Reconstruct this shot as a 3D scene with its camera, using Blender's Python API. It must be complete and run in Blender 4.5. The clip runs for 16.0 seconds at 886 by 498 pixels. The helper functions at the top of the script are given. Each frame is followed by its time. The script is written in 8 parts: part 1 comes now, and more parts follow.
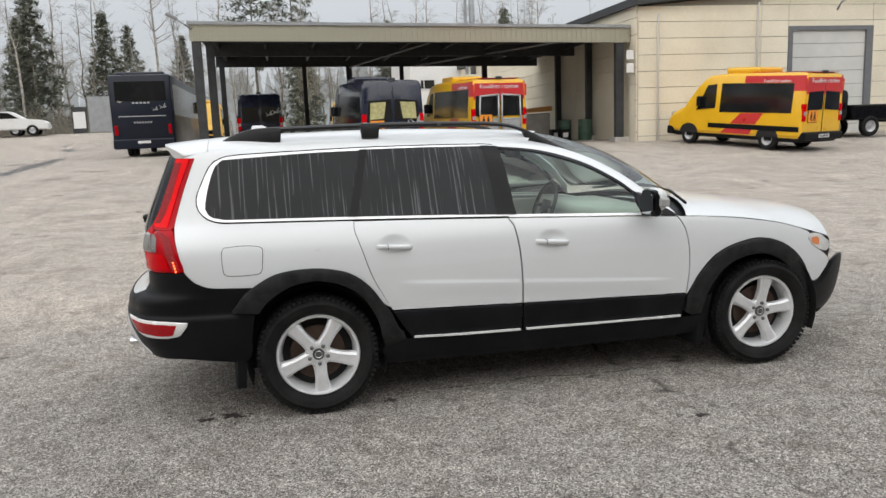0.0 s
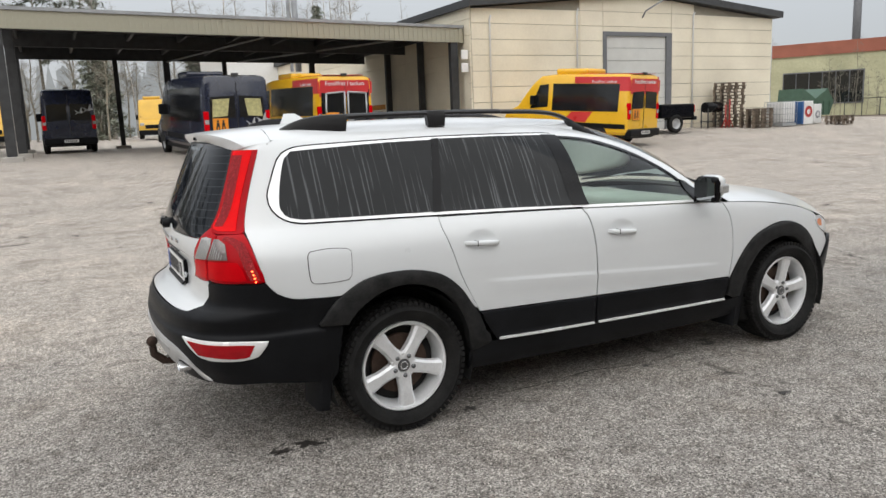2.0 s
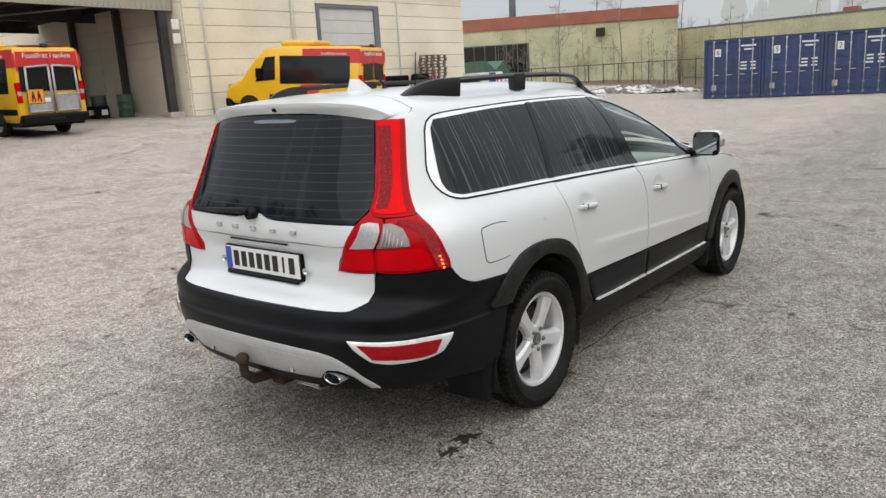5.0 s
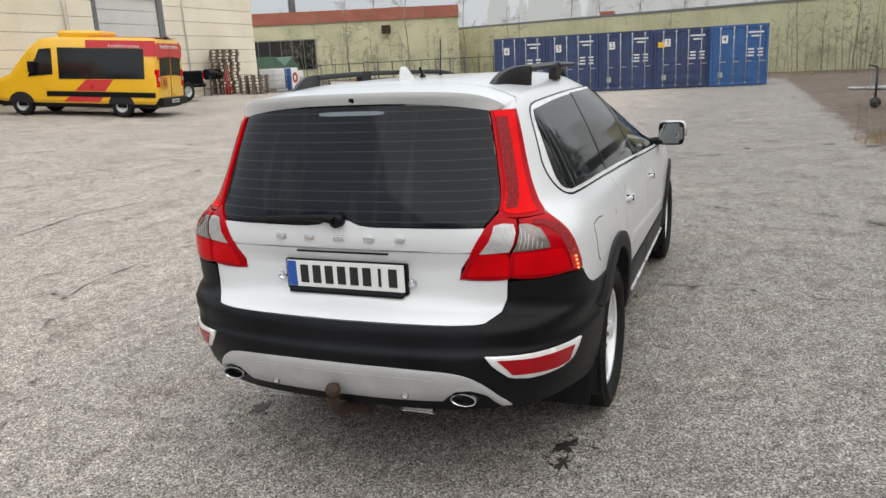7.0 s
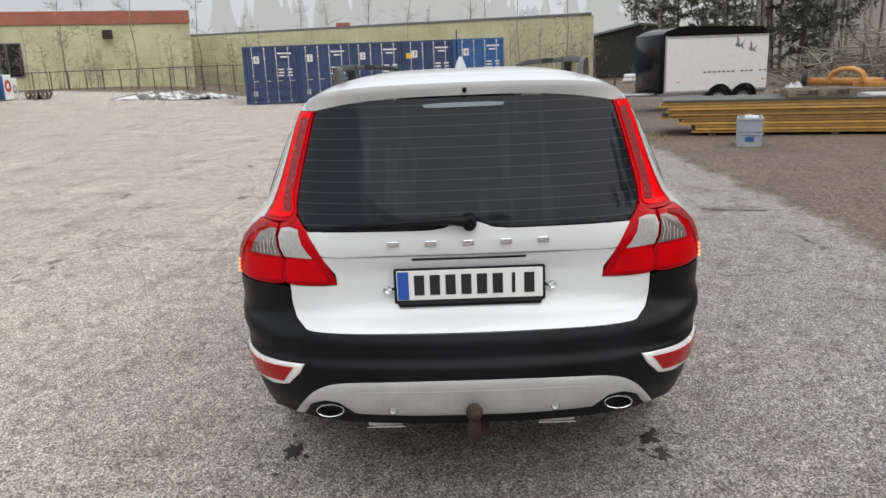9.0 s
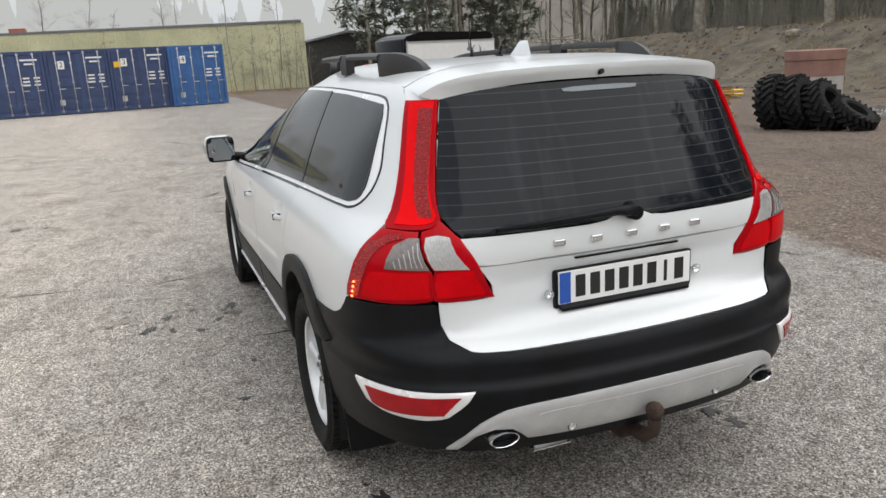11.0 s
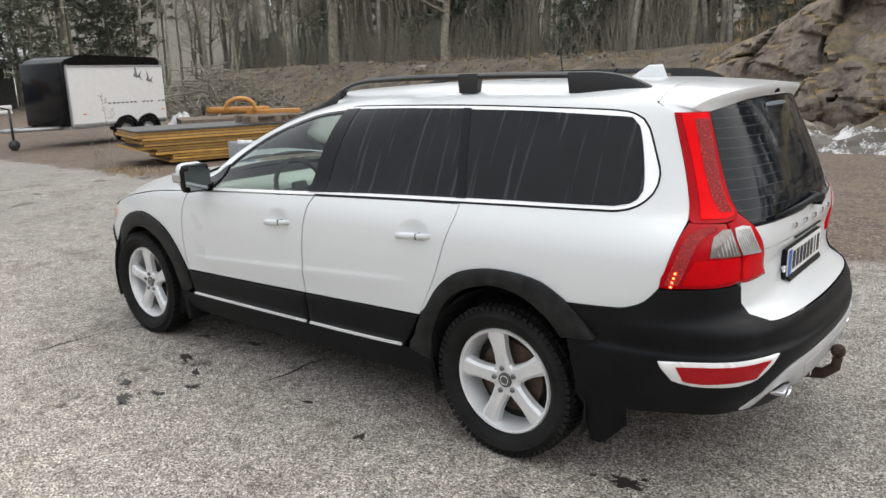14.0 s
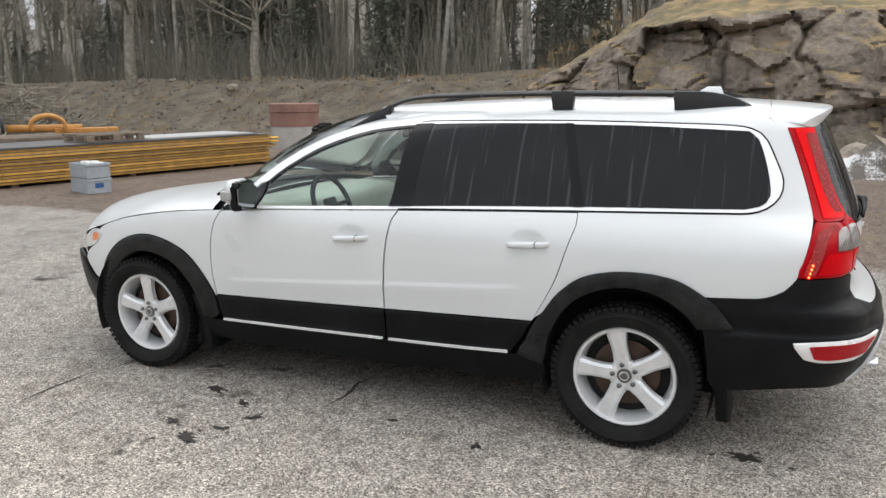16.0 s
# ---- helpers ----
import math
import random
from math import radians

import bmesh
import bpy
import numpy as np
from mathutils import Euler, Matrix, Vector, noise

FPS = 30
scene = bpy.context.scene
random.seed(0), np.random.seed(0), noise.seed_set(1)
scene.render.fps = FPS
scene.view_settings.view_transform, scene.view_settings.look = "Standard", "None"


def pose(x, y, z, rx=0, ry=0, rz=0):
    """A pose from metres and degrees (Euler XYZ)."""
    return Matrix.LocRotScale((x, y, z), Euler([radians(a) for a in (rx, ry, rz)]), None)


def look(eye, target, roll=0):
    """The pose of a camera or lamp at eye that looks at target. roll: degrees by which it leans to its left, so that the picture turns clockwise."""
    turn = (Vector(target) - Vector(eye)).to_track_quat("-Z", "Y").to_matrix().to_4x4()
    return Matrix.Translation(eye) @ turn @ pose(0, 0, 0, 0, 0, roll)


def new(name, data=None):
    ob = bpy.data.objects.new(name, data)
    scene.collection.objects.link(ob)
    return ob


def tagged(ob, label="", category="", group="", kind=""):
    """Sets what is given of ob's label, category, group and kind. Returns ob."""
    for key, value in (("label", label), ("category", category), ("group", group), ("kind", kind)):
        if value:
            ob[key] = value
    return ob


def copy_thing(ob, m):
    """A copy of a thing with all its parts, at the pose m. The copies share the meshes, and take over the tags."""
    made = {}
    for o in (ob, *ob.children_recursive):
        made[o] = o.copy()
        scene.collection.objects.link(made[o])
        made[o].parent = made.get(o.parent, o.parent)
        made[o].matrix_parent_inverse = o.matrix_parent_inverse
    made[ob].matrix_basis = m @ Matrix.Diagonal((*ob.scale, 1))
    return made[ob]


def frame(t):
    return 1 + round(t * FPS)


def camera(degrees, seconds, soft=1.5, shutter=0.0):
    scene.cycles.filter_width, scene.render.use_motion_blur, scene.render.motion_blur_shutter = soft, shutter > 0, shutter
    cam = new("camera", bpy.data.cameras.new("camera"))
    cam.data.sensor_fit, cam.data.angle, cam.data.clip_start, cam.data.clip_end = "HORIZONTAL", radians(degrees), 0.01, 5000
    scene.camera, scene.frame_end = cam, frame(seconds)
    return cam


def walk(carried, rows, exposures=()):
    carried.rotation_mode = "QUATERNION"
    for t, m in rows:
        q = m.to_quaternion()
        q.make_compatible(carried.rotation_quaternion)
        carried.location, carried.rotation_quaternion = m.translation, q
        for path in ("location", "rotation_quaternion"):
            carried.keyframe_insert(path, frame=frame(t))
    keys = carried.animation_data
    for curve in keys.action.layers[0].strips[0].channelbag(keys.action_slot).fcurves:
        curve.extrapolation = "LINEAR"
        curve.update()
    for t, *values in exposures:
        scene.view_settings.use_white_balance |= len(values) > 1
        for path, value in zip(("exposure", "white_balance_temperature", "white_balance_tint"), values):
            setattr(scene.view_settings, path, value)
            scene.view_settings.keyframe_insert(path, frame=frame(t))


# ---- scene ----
cam = camera(61.2, 16.0)
PATH = [
    (0, (-1.552, -5.023, 1.575), (-1.14, -3.092, 1.259), -2.2),
    (0.5, (-1.915, -4.876, 1.581), (-1.38, -2.974, 1.269), -2.2),
    (1, (-2.249, -4.716, 1.558), (-1.592, -2.852, 1.246), -2.2),
    (1.5, (-2.579, -4.539, 1.577), (-1.805, -2.723, 1.257), -2.2),
    (2, (-2.878, -4.245, 1.565), (-1.985, -2.487, 1.229), -2.3),
    (2.5, (-3.168, -3.993, 1.557), (-2.161, -2.303, 1.199), -2.3),
    (3, (-3.485, -3.775, 1.6), (-2.365, -2.163, 1.218), -2.3),
    (3.5, (-3.746, -3.521, 1.593), (-2.516, -1.997, 1.189), -2.3),
    (4, (-3.982, -3.275, 1.615), (-2.647, -1.846, 1.193), -2.5),
    (4.2, (-4.078, -3.169, 1.603), (-2.704, -1.78, 1.177), -2.7),
    (6.3, (-4.761, -1.913, 1.646), (-3.048, -0.994, 1.177), -3.2),
    (6.5, (-4.793, -1.777, 1.634), (-3.053, -0.913, 1.161), -3.0),
    (7, (-4.837, -1.421, 1.647), (-3.036, -0.696, 1.167), -3.0),
    (7.5, (-4.911, -1.076, 1.637), (-3.057, -0.5, 1.155), -2.8),
    (8, (-4.946, -0.729, 1.637), (-3.05, -0.316, 1.154), -2.7),
    (8.5, (-4.915, -0.348, 1.639), (-2.988, -0.115, 1.155), -2.6),
    (9, (-4.894, 0.034, 1.623), (-2.954, 0.076, 1.139), -2.3),
    (9.2, (-4.881, 0.186, 1.639), (-2.941, 0.147, 1.154), -2.3),
    (11.3, (-4.242, 1.619, 1.596), (-2.477, 0.819, 1.098), -2.8),
    (11.5, (-4.17, 1.755, 1.618), (-2.437, 0.889, 1.121), -2.6),
    (12, (-4.014, 2.109, 1.609), (-2.364, 1.094, 1.115), -2.3),
    (12.5, (-3.828, 2.441, 1.625), (-2.271, 1.285, 1.135), -2.1),
    (13, (-3.57, 2.757, 1.63), (-2.119, 1.468, 1.149), -1.8),
    (13.5, (-3.345, 3.067, 1.62), (-2.006, 1.659, 1.148), -1.7),
    (14, (-3.105, 3.342, 1.636), (-1.878, 1.832, 1.176), -1.6),
    (14.5, (-2.795, 3.556, 1.647), (-1.678, 1.959, 1.198), -1.4),
    (15, (-2.521, 3.787, 1.635), (-1.522, 2.111, 1.196), -1.1),
    (15.5, (-2.243, 4.013, 1.645), (-1.362, 2.269, 1.217), -0.8),
    (16, (-1.898, 4.173, 1.633), (-1.142, 2.369, 1.218), -0.4),
]
EXPO = [(0.0, 0.61), (5.0, 0.62), (9.0, 0.68), (12.5, 0.79), (16.0, 0.91)]
walk(cam, [(t, look(eye, target, roll)) for t, eye, target, roll in PATH], EXPO)

# ---- daylight: a misty overcast sky ----
SUN_EL, SUN_AZ = 50.0, 212.0
world = bpy.data.worlds.new("overcast")
scene.world = world
world.use_nodes = True
wn, wl = world.node_tree.nodes, world.node_tree.links
wn.clear()
sky = wn.new("ShaderNodeTexSky")
sky.sky_type, sky.sun_disc = "NISHITA", False
sky.sun_elevation, sky.sun_rotation = radians(SUN_EL), radians(SUN_AZ)
sky.dust_density, sky.air_density = 3.0, 1.0
cloud = wn.new("ShaderNodeTexNoise")
cloud.inputs["Scale"].default_value, cloud.inputs["Detail"].default_value = 1.6, 3.0
ramp = wn.new("ShaderNodeValToRGB")
ramp.color_ramp.elements[0].position, ramp.color_ramp.elements[1].position = 0.3, 0.75
ramp.color_ramp.elements[0].color = (5.7, 6.0, 6.35, 1)
ramp.color_ramp.elements[1].color = (7.3, 7.5, 7.7, 1)
mixs = wn.new("ShaderNodeMix")
mixs.data_type = "RGBA"
mixs.inputs["Factor"].default_value = 0.9
back = wn.new("ShaderNodeBackground")
back.inputs["Strength"].default_value = 0.105
wout = wn.new("ShaderNodeOutputWorld")
wl.new(cloud.outputs["Fac"], ramp.inputs["Fac"])
wl.new(sky.outputs["Color"], mixs.inputs["A"])
# thick overcast: dimmer towards the horizon
wtc, wsp = wn.new("ShaderNodeTexCoord"), wn.new("ShaderNodeSeparateXYZ")
wmr = wn.new("ShaderNodeMapRange")
wmr.interpolation_type = "SMOOTHSTEP"
wmr.inputs["From Min"].default_value, wmr.inputs["From Max"].default_value = 0.0, 0.75
wmr.inputs["To Min"].default_value, wmr.inputs["To Max"].default_value = 0.56, 1.14
dim = wn.new("ShaderNodeMix")
dim.data_type, dim.blend_type = "RGBA", "MULTIPLY"
dim.inputs["Factor"].default_value = 1.0
wl.new(wtc.outputs["Generated"], wsp.inputs["Vector"])
wl.new(wsp.outputs["Z"], wmr.inputs["Value"])
wl.new(ramp.outputs["Color"], dim.inputs["A"])
wl.new(wmr.outputs["Result"], dim.inputs["B"])
wl.new(dim.outputs["Result"], mixs.inputs["B"])
wl.new(mixs.outputs["Result"], back.inputs["Color"])
wl.new(back.outputs["Background"], wout.inputs["Surface"])
sun = new("sun", bpy.data.lights.new("sun", "SUN"))
sun.data.energy, sun.data.angle, sun.data.color = 1.35, radians(120), (1.0, 0.95, 0.88)
az = radians(SUN_AZ)
sun.matrix_world = look((0, 0, 0), (-math.sin(az) * math.cos(radians(SUN_EL)), -math.cos(az) * math.cos(radians(SUN_EL)), -math.sin(radians(SUN_EL))))


# ---- materials ----
def material(name, color, rough=0.6, metal=0.0, var=0.12, scale=6.0, fine=60.0, bump=0.0, bump_scale=80.0, tint=None, coat=0.0, island=0.0, spec=0.5, rvar=0.08, trans=0.0):
    """A surface with broad stains, fine grain, uneven gloss and relief, in object space."""
    m = bpy.data.materials.new(name)
    m.use_nodes = True
    nt = m.node_tree
    N, L = nt.nodes, nt.links
    b = N["Principled BSDF"]
    tc = N.new("ShaderNodeTexCoord")
    n1 = N.new("ShaderNodeTexNoise")
    n1.inputs["Scale"].default_value, n1.inputs["Detail"].default_value = scale, 5.0
    n2 = N.new("ShaderNodeTexNoise")
    n2.inputs["Scale"].default_value, n2.inputs["Detail"].default_value = fine, 3.0
    for n in (n1, n2):
        L.new(tc.outputs["Object"], n.inputs["Vector"])
    add = N.new("ShaderNodeMath")
    add.operation = "MULTIPLY_ADD"
    L.new(n2.outputs["Fac"], add.inputs[0])
    add.inputs[1].default_value = 0.45
    L.new(n1.outputs["Fac"], add.inputs[2])
    r = N.new("ShaderNodeValToRGB")
    r.color_ramp.elements[0].position, r.color_ramp.elements[1].position = 0.45, 1.0
    lo = [c * (1 - var) for c in color]
    hi = [min(1.0, c * (1 + var)) for c in (tint or color)]
    r.color_ramp.elements[0].color, r.color_ramp.elements[1].color = (*lo, 1), (*hi, 1)
    L.new(add.outputs[0], r.inputs["Fac"])
    col = r.outputs["Color"]
    if island:
        info = N.new("ShaderNodeObjectInfo")
        mr = N.new("ShaderNodeMapRange")
        mr.inputs["To Min"].default_value, mr.inputs["To Max"].default_value = 1 - island, 1 + island
        L.new(info.outputs["Random"], mr.inputs["Value"])
        mul = N.new("ShaderNodeMix")
        mul.data_type, mul.blend_type = "RGBA", "MULTIPLY"
        mul.inputs["Factor"].default_value = 1.0
        L.new(col, mul.inputs["A"])
        L.new(mr.outputs["Result"], mul.inputs["B"])
        col = mul.outputs["Result"]
    L.new(col, b.inputs["Base Color"])
    rr = N.new("ShaderNodeMapRange")
    rr.inputs["To Min"].default_value, rr.inputs["To Max"].default_value = max(0.02, rough - rvar), min(1.0, rough + rvar)
    L.new(n1.outputs["Fac"], rr.inputs["Value"])
    L.new(rr.outputs["Result"], b.inputs["Roughness"])
    b.inputs["Metallic"].default_value = metal
    b.inputs["Specular IOR Level"].default_value = spec
    b.inputs["Coat Weight"].default_value = coat
    b.inputs["Coat Roughness"].default_value = 0.08
    b.inputs["Transmission Weight"].default_value = trans
    if bump:
        n3 = N.new("ShaderNodeTexNoise")
        n3.inputs["Scale"].default_value, n3.inputs["Detail"].default_value = bump_scale, 4.0
        L.new(tc.outputs["Object"], n3.inputs["Vector"])
        bp = N.new("ShaderNodeBump")
        bp.inputs["Strength"].default_value, bp.inputs["Distance"].default_value = min(1.0, bump * 8), bump * 0.12
        L.new(n3.outputs["Fac"], bp.inputs["Height"])
        L.new(bp.outputs["Normal"], b.inputs["Normal"])
    return m


def clear_glass(name, tint, gloss=0.08, rough=0.02):
    """A thin pane: it lets light through with a tint, and mirrors more at a slant."""
    m = bpy.data.materials.new(name)
    m.use_nodes = True
    N, L = m.node_tree.nodes, m.node_tree.links
    N.clear()
    out, mix = N.new("ShaderNodeOutputMaterial"), N.new("ShaderNodeMixShader")
    tr, gl, fr = N.new("ShaderNodeBsdfTransparent"), N.new("ShaderNodeBsdfGlossy"), N.new("ShaderNodeFresnel")
    tr.inputs["Color"].default_value = (*tint, 1)
    gl.inputs["Roughness"].default_value = rough
    fr.inputs["IOR"].default_value = 1.5
    L.new(fr.outputs["Fac"], mix.inputs["Fac"])
    L.new(tr.outputs["BSDF"], mix.inputs[1])
    L.new(gl.outputs["BSDF"], mix.inputs[2])
    L.new(mix.outputs["Shader"], out.inputs["Surface"])
    return m


def emitter(name, color, strength):
    m = bpy.data.materials.new(name)
    m.use_nodes = True
    N, L = m.node_tree.nodes, m.node_tree.links
    N.clear()
    out, em = N.new("ShaderNodeOutputMaterial"), N.new("ShaderNodeEmission")
    em.inputs["Color"].default_value, em.inputs["Strength"].default_value = (*color, 1), strength
    L.new(em.outputs["Emission"], out.inputs["Surface"])
    return m


M = {}
M["white_paint"] = material("white_paint", (0.68, 0.70, 0.71), 0.28, 0, 0.01, 2.0, 30, coat=0.6, rvar=0.015)
M["black_plastic"] = material("black_plastic", (0.004, 0.0045, 0.0055), 0.42, 0, 0.35, 5, 140, 0.02, 500, tint=(0.007, 0.0075, 0.009), spec=0.15)
M["arch_plastic"] = material("arch_plastic", (0.006, 0.0065, 0.0075), 0.55, 0, 0.35, 13, 120, 0.02, 500, tint=(0.022, 0.022, 0.022), spec=0.20)
M["gloss_black"] = material("gloss_black", (0.006, 0.006, 0.007), 0.14, 0, 0.2, 8, 60, spec=0.18)
M["chrome"] = material("chrome", (0.75, 0.76, 0.78), 0.18, 1.0, 0.05)
M["silver"] = material("silver", (0.50, 0.50, 0.50), 0.38, 0.25, 0.10, 9, 120)
M["alloy"] = material("alloy", (0.74, 0.75, 0.76), 0.32, 0.35, 0.12, 12, 90)
M["trim_silver"] = material("trim_silver", (0.90, 0.905, 0.91), 0.25, 0.25, 0.03)
M["rubber"] = material("rubber", (0.006, 0.006, 0.0065), 0.7, 0, 0.5, 9, 90, 0.05, 220, tint=(0.013, 0.0128, 0.0125), spec=0.2)
M["red_lens"] = material("red_lens", (0.55, 0.0008, 0.005), 0.15, 0, 0.15, 10, 90, coat=0.0, spec=0.08)
M["dark_red_lens"] = material("dark_red_lens", (0.38, 0.0008, 0.005), 0.15, 0, 0.15, 10, 90, coat=0.0, spec=0.12)
M["clear_lens"] = material("clear_lens", (0.40, 0.40, 0.39), 0.10, 0.1, 0.2, 14, 90, coat=0.7)
M["amber_lens"] = material("amber_lens", (0.75, 0.25, 0.10), 0.12, 0, 0.1, coat=0.5)
M["led"] = emitter("led", (1.0, 0.10, 0.03), 6.0)
M["lamp_glow"] = emitter("lamp_glow", (1.0, 0.015, 0.012), 0.42)
M["tint_glass"] = material("tint_glass", (0.006, 0.007, 0.008), 0.05, 0, 0.3, 4, 40, rvar=0.03, spec=0.6)
M["side_glass"] = clear_glass("side_glass", (0.72, 0.84, 0.79))
M["interior"] = material("interior", (0.58, 0.57, 0.53), 0.8, 0, 0.1, 5, 60)
M["dark_interior"] = material("dark_interior", (0.03, 0.03, 0.032), 0.8)
M["rust"] = material("rust", (0.055, 0.033, 0.024), 0.85, 0.2, 0.5, 20, 90, 0.1, 90)
M["plate_white"] = material("plate_white", (0.78, 0.78, 0.77), 0.35, 0, 0.03)
M["plate_blue"] = material("plate_blue", (0.02, 0.09, 0.42), 0.4)
M["ink"] = material("ink", (0.012, 0.012, 0.013), 0.5)
M["underbody"] = material("underbody", (0.012, 0.012, 0.012), 0.9)
M["red_glow"] = material("red_glow", (0.72, 0.0004, 0.003), 0.15, 0, 0.1, 10, 90, coat=0.0, spec=0.07)
M["led_mesh"] = material("led_mesh", (0.34, 0.006, 0.012), 0.25, 0, 0.9, 160, 220, 0.2, 240)
for k, e in (("red_glow", 0.05), ("led_mesh", 0.05), ("red_lens", 0.01)):
    M[k].node_tree.nodes["Principled BSDF"].inputs["Emission Color"].default_value = (1, 0.02, 0.02, 1)
    M[k].node_tree.nodes["Principled BSDF"].inputs["Emission Strength"].default_value = e
M["fog_red"] = material("fog_red", (0.36, 0.002, 0.007), 0.12, 0, 0.2, 20, 90, coat=0.1, spec=0.3)
M["lens_ribbed"] = material("lens_ribbed", (0.50, 0.49, 0.48), 0.15, 0.2, 0.18, 90, 120, 0.03, 160, coat=0.4)
M["lens_clear_grey"] = material("lens_clear_grey", (0.16, 0.19, 0.21), 0.2)
M["silver_dark"] = material("silver_dark", (0.50, 0.50, 0.495), 0.42, 0.3, 0.15, 9, 120)
M["white_cup"] = material("white_cup", (0.74, 0.75, 0.75), 0.3, 0, 0.03)
M["rail_black"] = material("rail_black", (0.009, 0.009, 0.010), 0.42, 0, 0.3, 6, 140, 0.02, 300)
M["brake"] = material("brake", (0.085, 0.055, 0.042), 0.6, 0.5, 0.4, 20, 90)
M["lens_smoke"] = material("lens_smoke", (0.20, 0.17, 0.16), 0.12, 0.3, 0.25, 60, 120, coat=0.6)
M["hub_grey"] = material("hub_grey", (0.16, 0.165, 0.17), 0.3, 0.8, 0.1)


def dusty_glass(name, along, amount, lines=False, haze=0.035):
    """Dark glass under a film of dust with runs of dried water, and heater lines where asked."""
    m = material(name, (0.005, 0.0068, 0.010) if lines else (0.006, 0.007, 0.008), 0.06, 0, 0.3, 4, 40, rvar=0.03, spec=0.22)
    N, L = m.node_tree.nodes, m.node_tree.links
    b = N["Principled BSDF"]
    base = b.inputs["Base Color"].links[0].from_socket
    tc = N.new("ShaderNodeTexCoord")
    mp = N.new("ShaderNodeMapping")
    mp.inputs["Scale"].default_value = along
    L.new(tc.outputs["Object"], mp.inputs["Vector"])
    n = N.new("ShaderNodeTexNoise")
    n.inputs["Scale"].default_value, n.inputs["Detail"].default_value = 1.0, 2.0
    L.new(mp.outputs["Vector"], n.inputs["Vector"])
    r = N.new("ShaderNodeMapRange")
    r.inputs["From Min"].default_value, r.inputs["From Max"].default_value = 0.59, 0.655
    r.inputs["To Max"].default_value = amount
    L.new(n.outputs["Fac"], r.inputs["Value"])
    film = N.new("ShaderNodeTexNoise")
    film.inputs["Scale"].default_value = 3.0
    L.new(tc.outputs["Object"], film.inputs["Vector"])
    fa = N.new("ShaderNodeMath")
    fa.operation = "MULTIPLY_ADD"
    L.new(film.outputs["Fac"], fa.inputs[0])
    fa.inputs[1].default_value = haze if lines else haze * min(1.0, amount * 4)
    L.new(r.outputs["Result"], fa.inputs[2])
    fac = fa.outputs[0]
    if lines:
        sp = N.new("ShaderNodeSeparateXYZ")
        L.new(tc.outputs["Object"], sp.inputs["Vector"])
        mo = N.new("ShaderNodeMath")
        mo.operation = "MODULO"
        L.new(sp.outputs["Z"], mo.inputs[0])
        mo.inputs[1].default_value = 0.036
        lt = N.new("ShaderNodeMath")
        lt.operation = "LESS_THAN"
        L.new(mo.outputs[0], lt.inputs[0])
        lt.inputs[1].default_value = 0.0032
        mx = N.new("ShaderNodeMath")
        mx.operation = "MULTIPLY_ADD"
        L.new(lt.outputs[0], mx.inputs[0])
        mx.inputs[1].default_value = 0.085
        L.new(fac, mx.inputs[2])
        fac = mx.outputs[0]
    mix = N.new("ShaderNodeMix")
    mix.data_type = "RGBA"
    L.new(fac, mix.inputs["Factor"])
    L.new(base, mix.inputs["A"])
    mix.inputs["B"].default_value = (0.33, 0.35, 0.365, 1)
    L.new(mix.outputs["Result"], b.inputs["Base Color"])
    return m


M["dusty_glass"] = dusty_glass("dusty_glass", (105, 3, 1.1), 0.24)
M["dusty_left"] = dusty_glass("dusty_left", (46, 3, 0.8), 0.09)
M["rear_glass"] = dusty_glass("rear_glass", (3, 12, 1.2), 0.02, True, 0.010)
M["rear_glass"].node_tree.nodes["Principled BSDF"].inputs["Specular IOR Level"].default_value = 0.21
M["headlamp_lens"] = material("headlamp_lens", (0.66, 0.66, 0.64), 0.12, 0.1, 0.15, 14, 90, coat=0.7)
M["mirror"] = material("mirror", (0.28, 0.30, 0.31), 0.03, 1.0, 0.01, rvar=0.01)


# ---- mesh helpers ----
def link_mesh(name, bm, mat, parent=None, label="", smooth=None):
    me = bpy.data.meshes.new(name)
    bm.normal_update()
    bm.to_mesh(me)
    bm.free()
    for mt in (mat if isinstance(mat, (list, tuple)) else [mat]):
        me.materials.append(mt)
    if smooth is not None:
        me.polygons.foreach_set("use_smooth", [True] * len(me.polygons))
        if smooth < 179:
            me.set_sharp_from_angle(angle=radians(smooth))
    ob = new(name, me)
    if parent is not None:
        ob.parent = parent
    if label:
        tagged(ob, label)
    return ob


def part(name, bm, mat, parent, label="", smooth=None):
    return link_mesh(name, bm, mat, parent, label, smooth)


def thing(name, at=(0, 0, 0), rz=0.0, label="", category="", group="", kind=""):
    ob = new(name)
    ob.empty_display_size = 0.1
    ob.matrix_basis = pose(*at, 0, 0, rz)
    return tagged(ob, label, category, group, kind)


def box(bm, x0, x1, y0, y1, z0, z1, bevel=0.0, m=None, mi=0):
    r = bmesh.ops.create_cube(bm, size=1.0)
    vs = r["verts"]
    for v in vs:
        v.co = Vector((x0 + (v.co.x + 0.5) * (x1 - x0), y0 + (v.co.y + 0.5) * (y1 - y0), z0 + (v.co.z + 0.5) * (z1 - z0)))
    fs = list({f for v in vs for f in v.link_faces})
    for f in fs:
        f.material_index = mi
    if m is not None:
        bmesh.ops.transform(bm, matrix=m, verts=vs)
    if bevel:
        es = list({e for v in vs for e in v.link_edges})
        bmesh.ops.bevel(bm, geom=es, offset=bevel, segments=2, affect="EDGES", profile=0.5)
    return bm


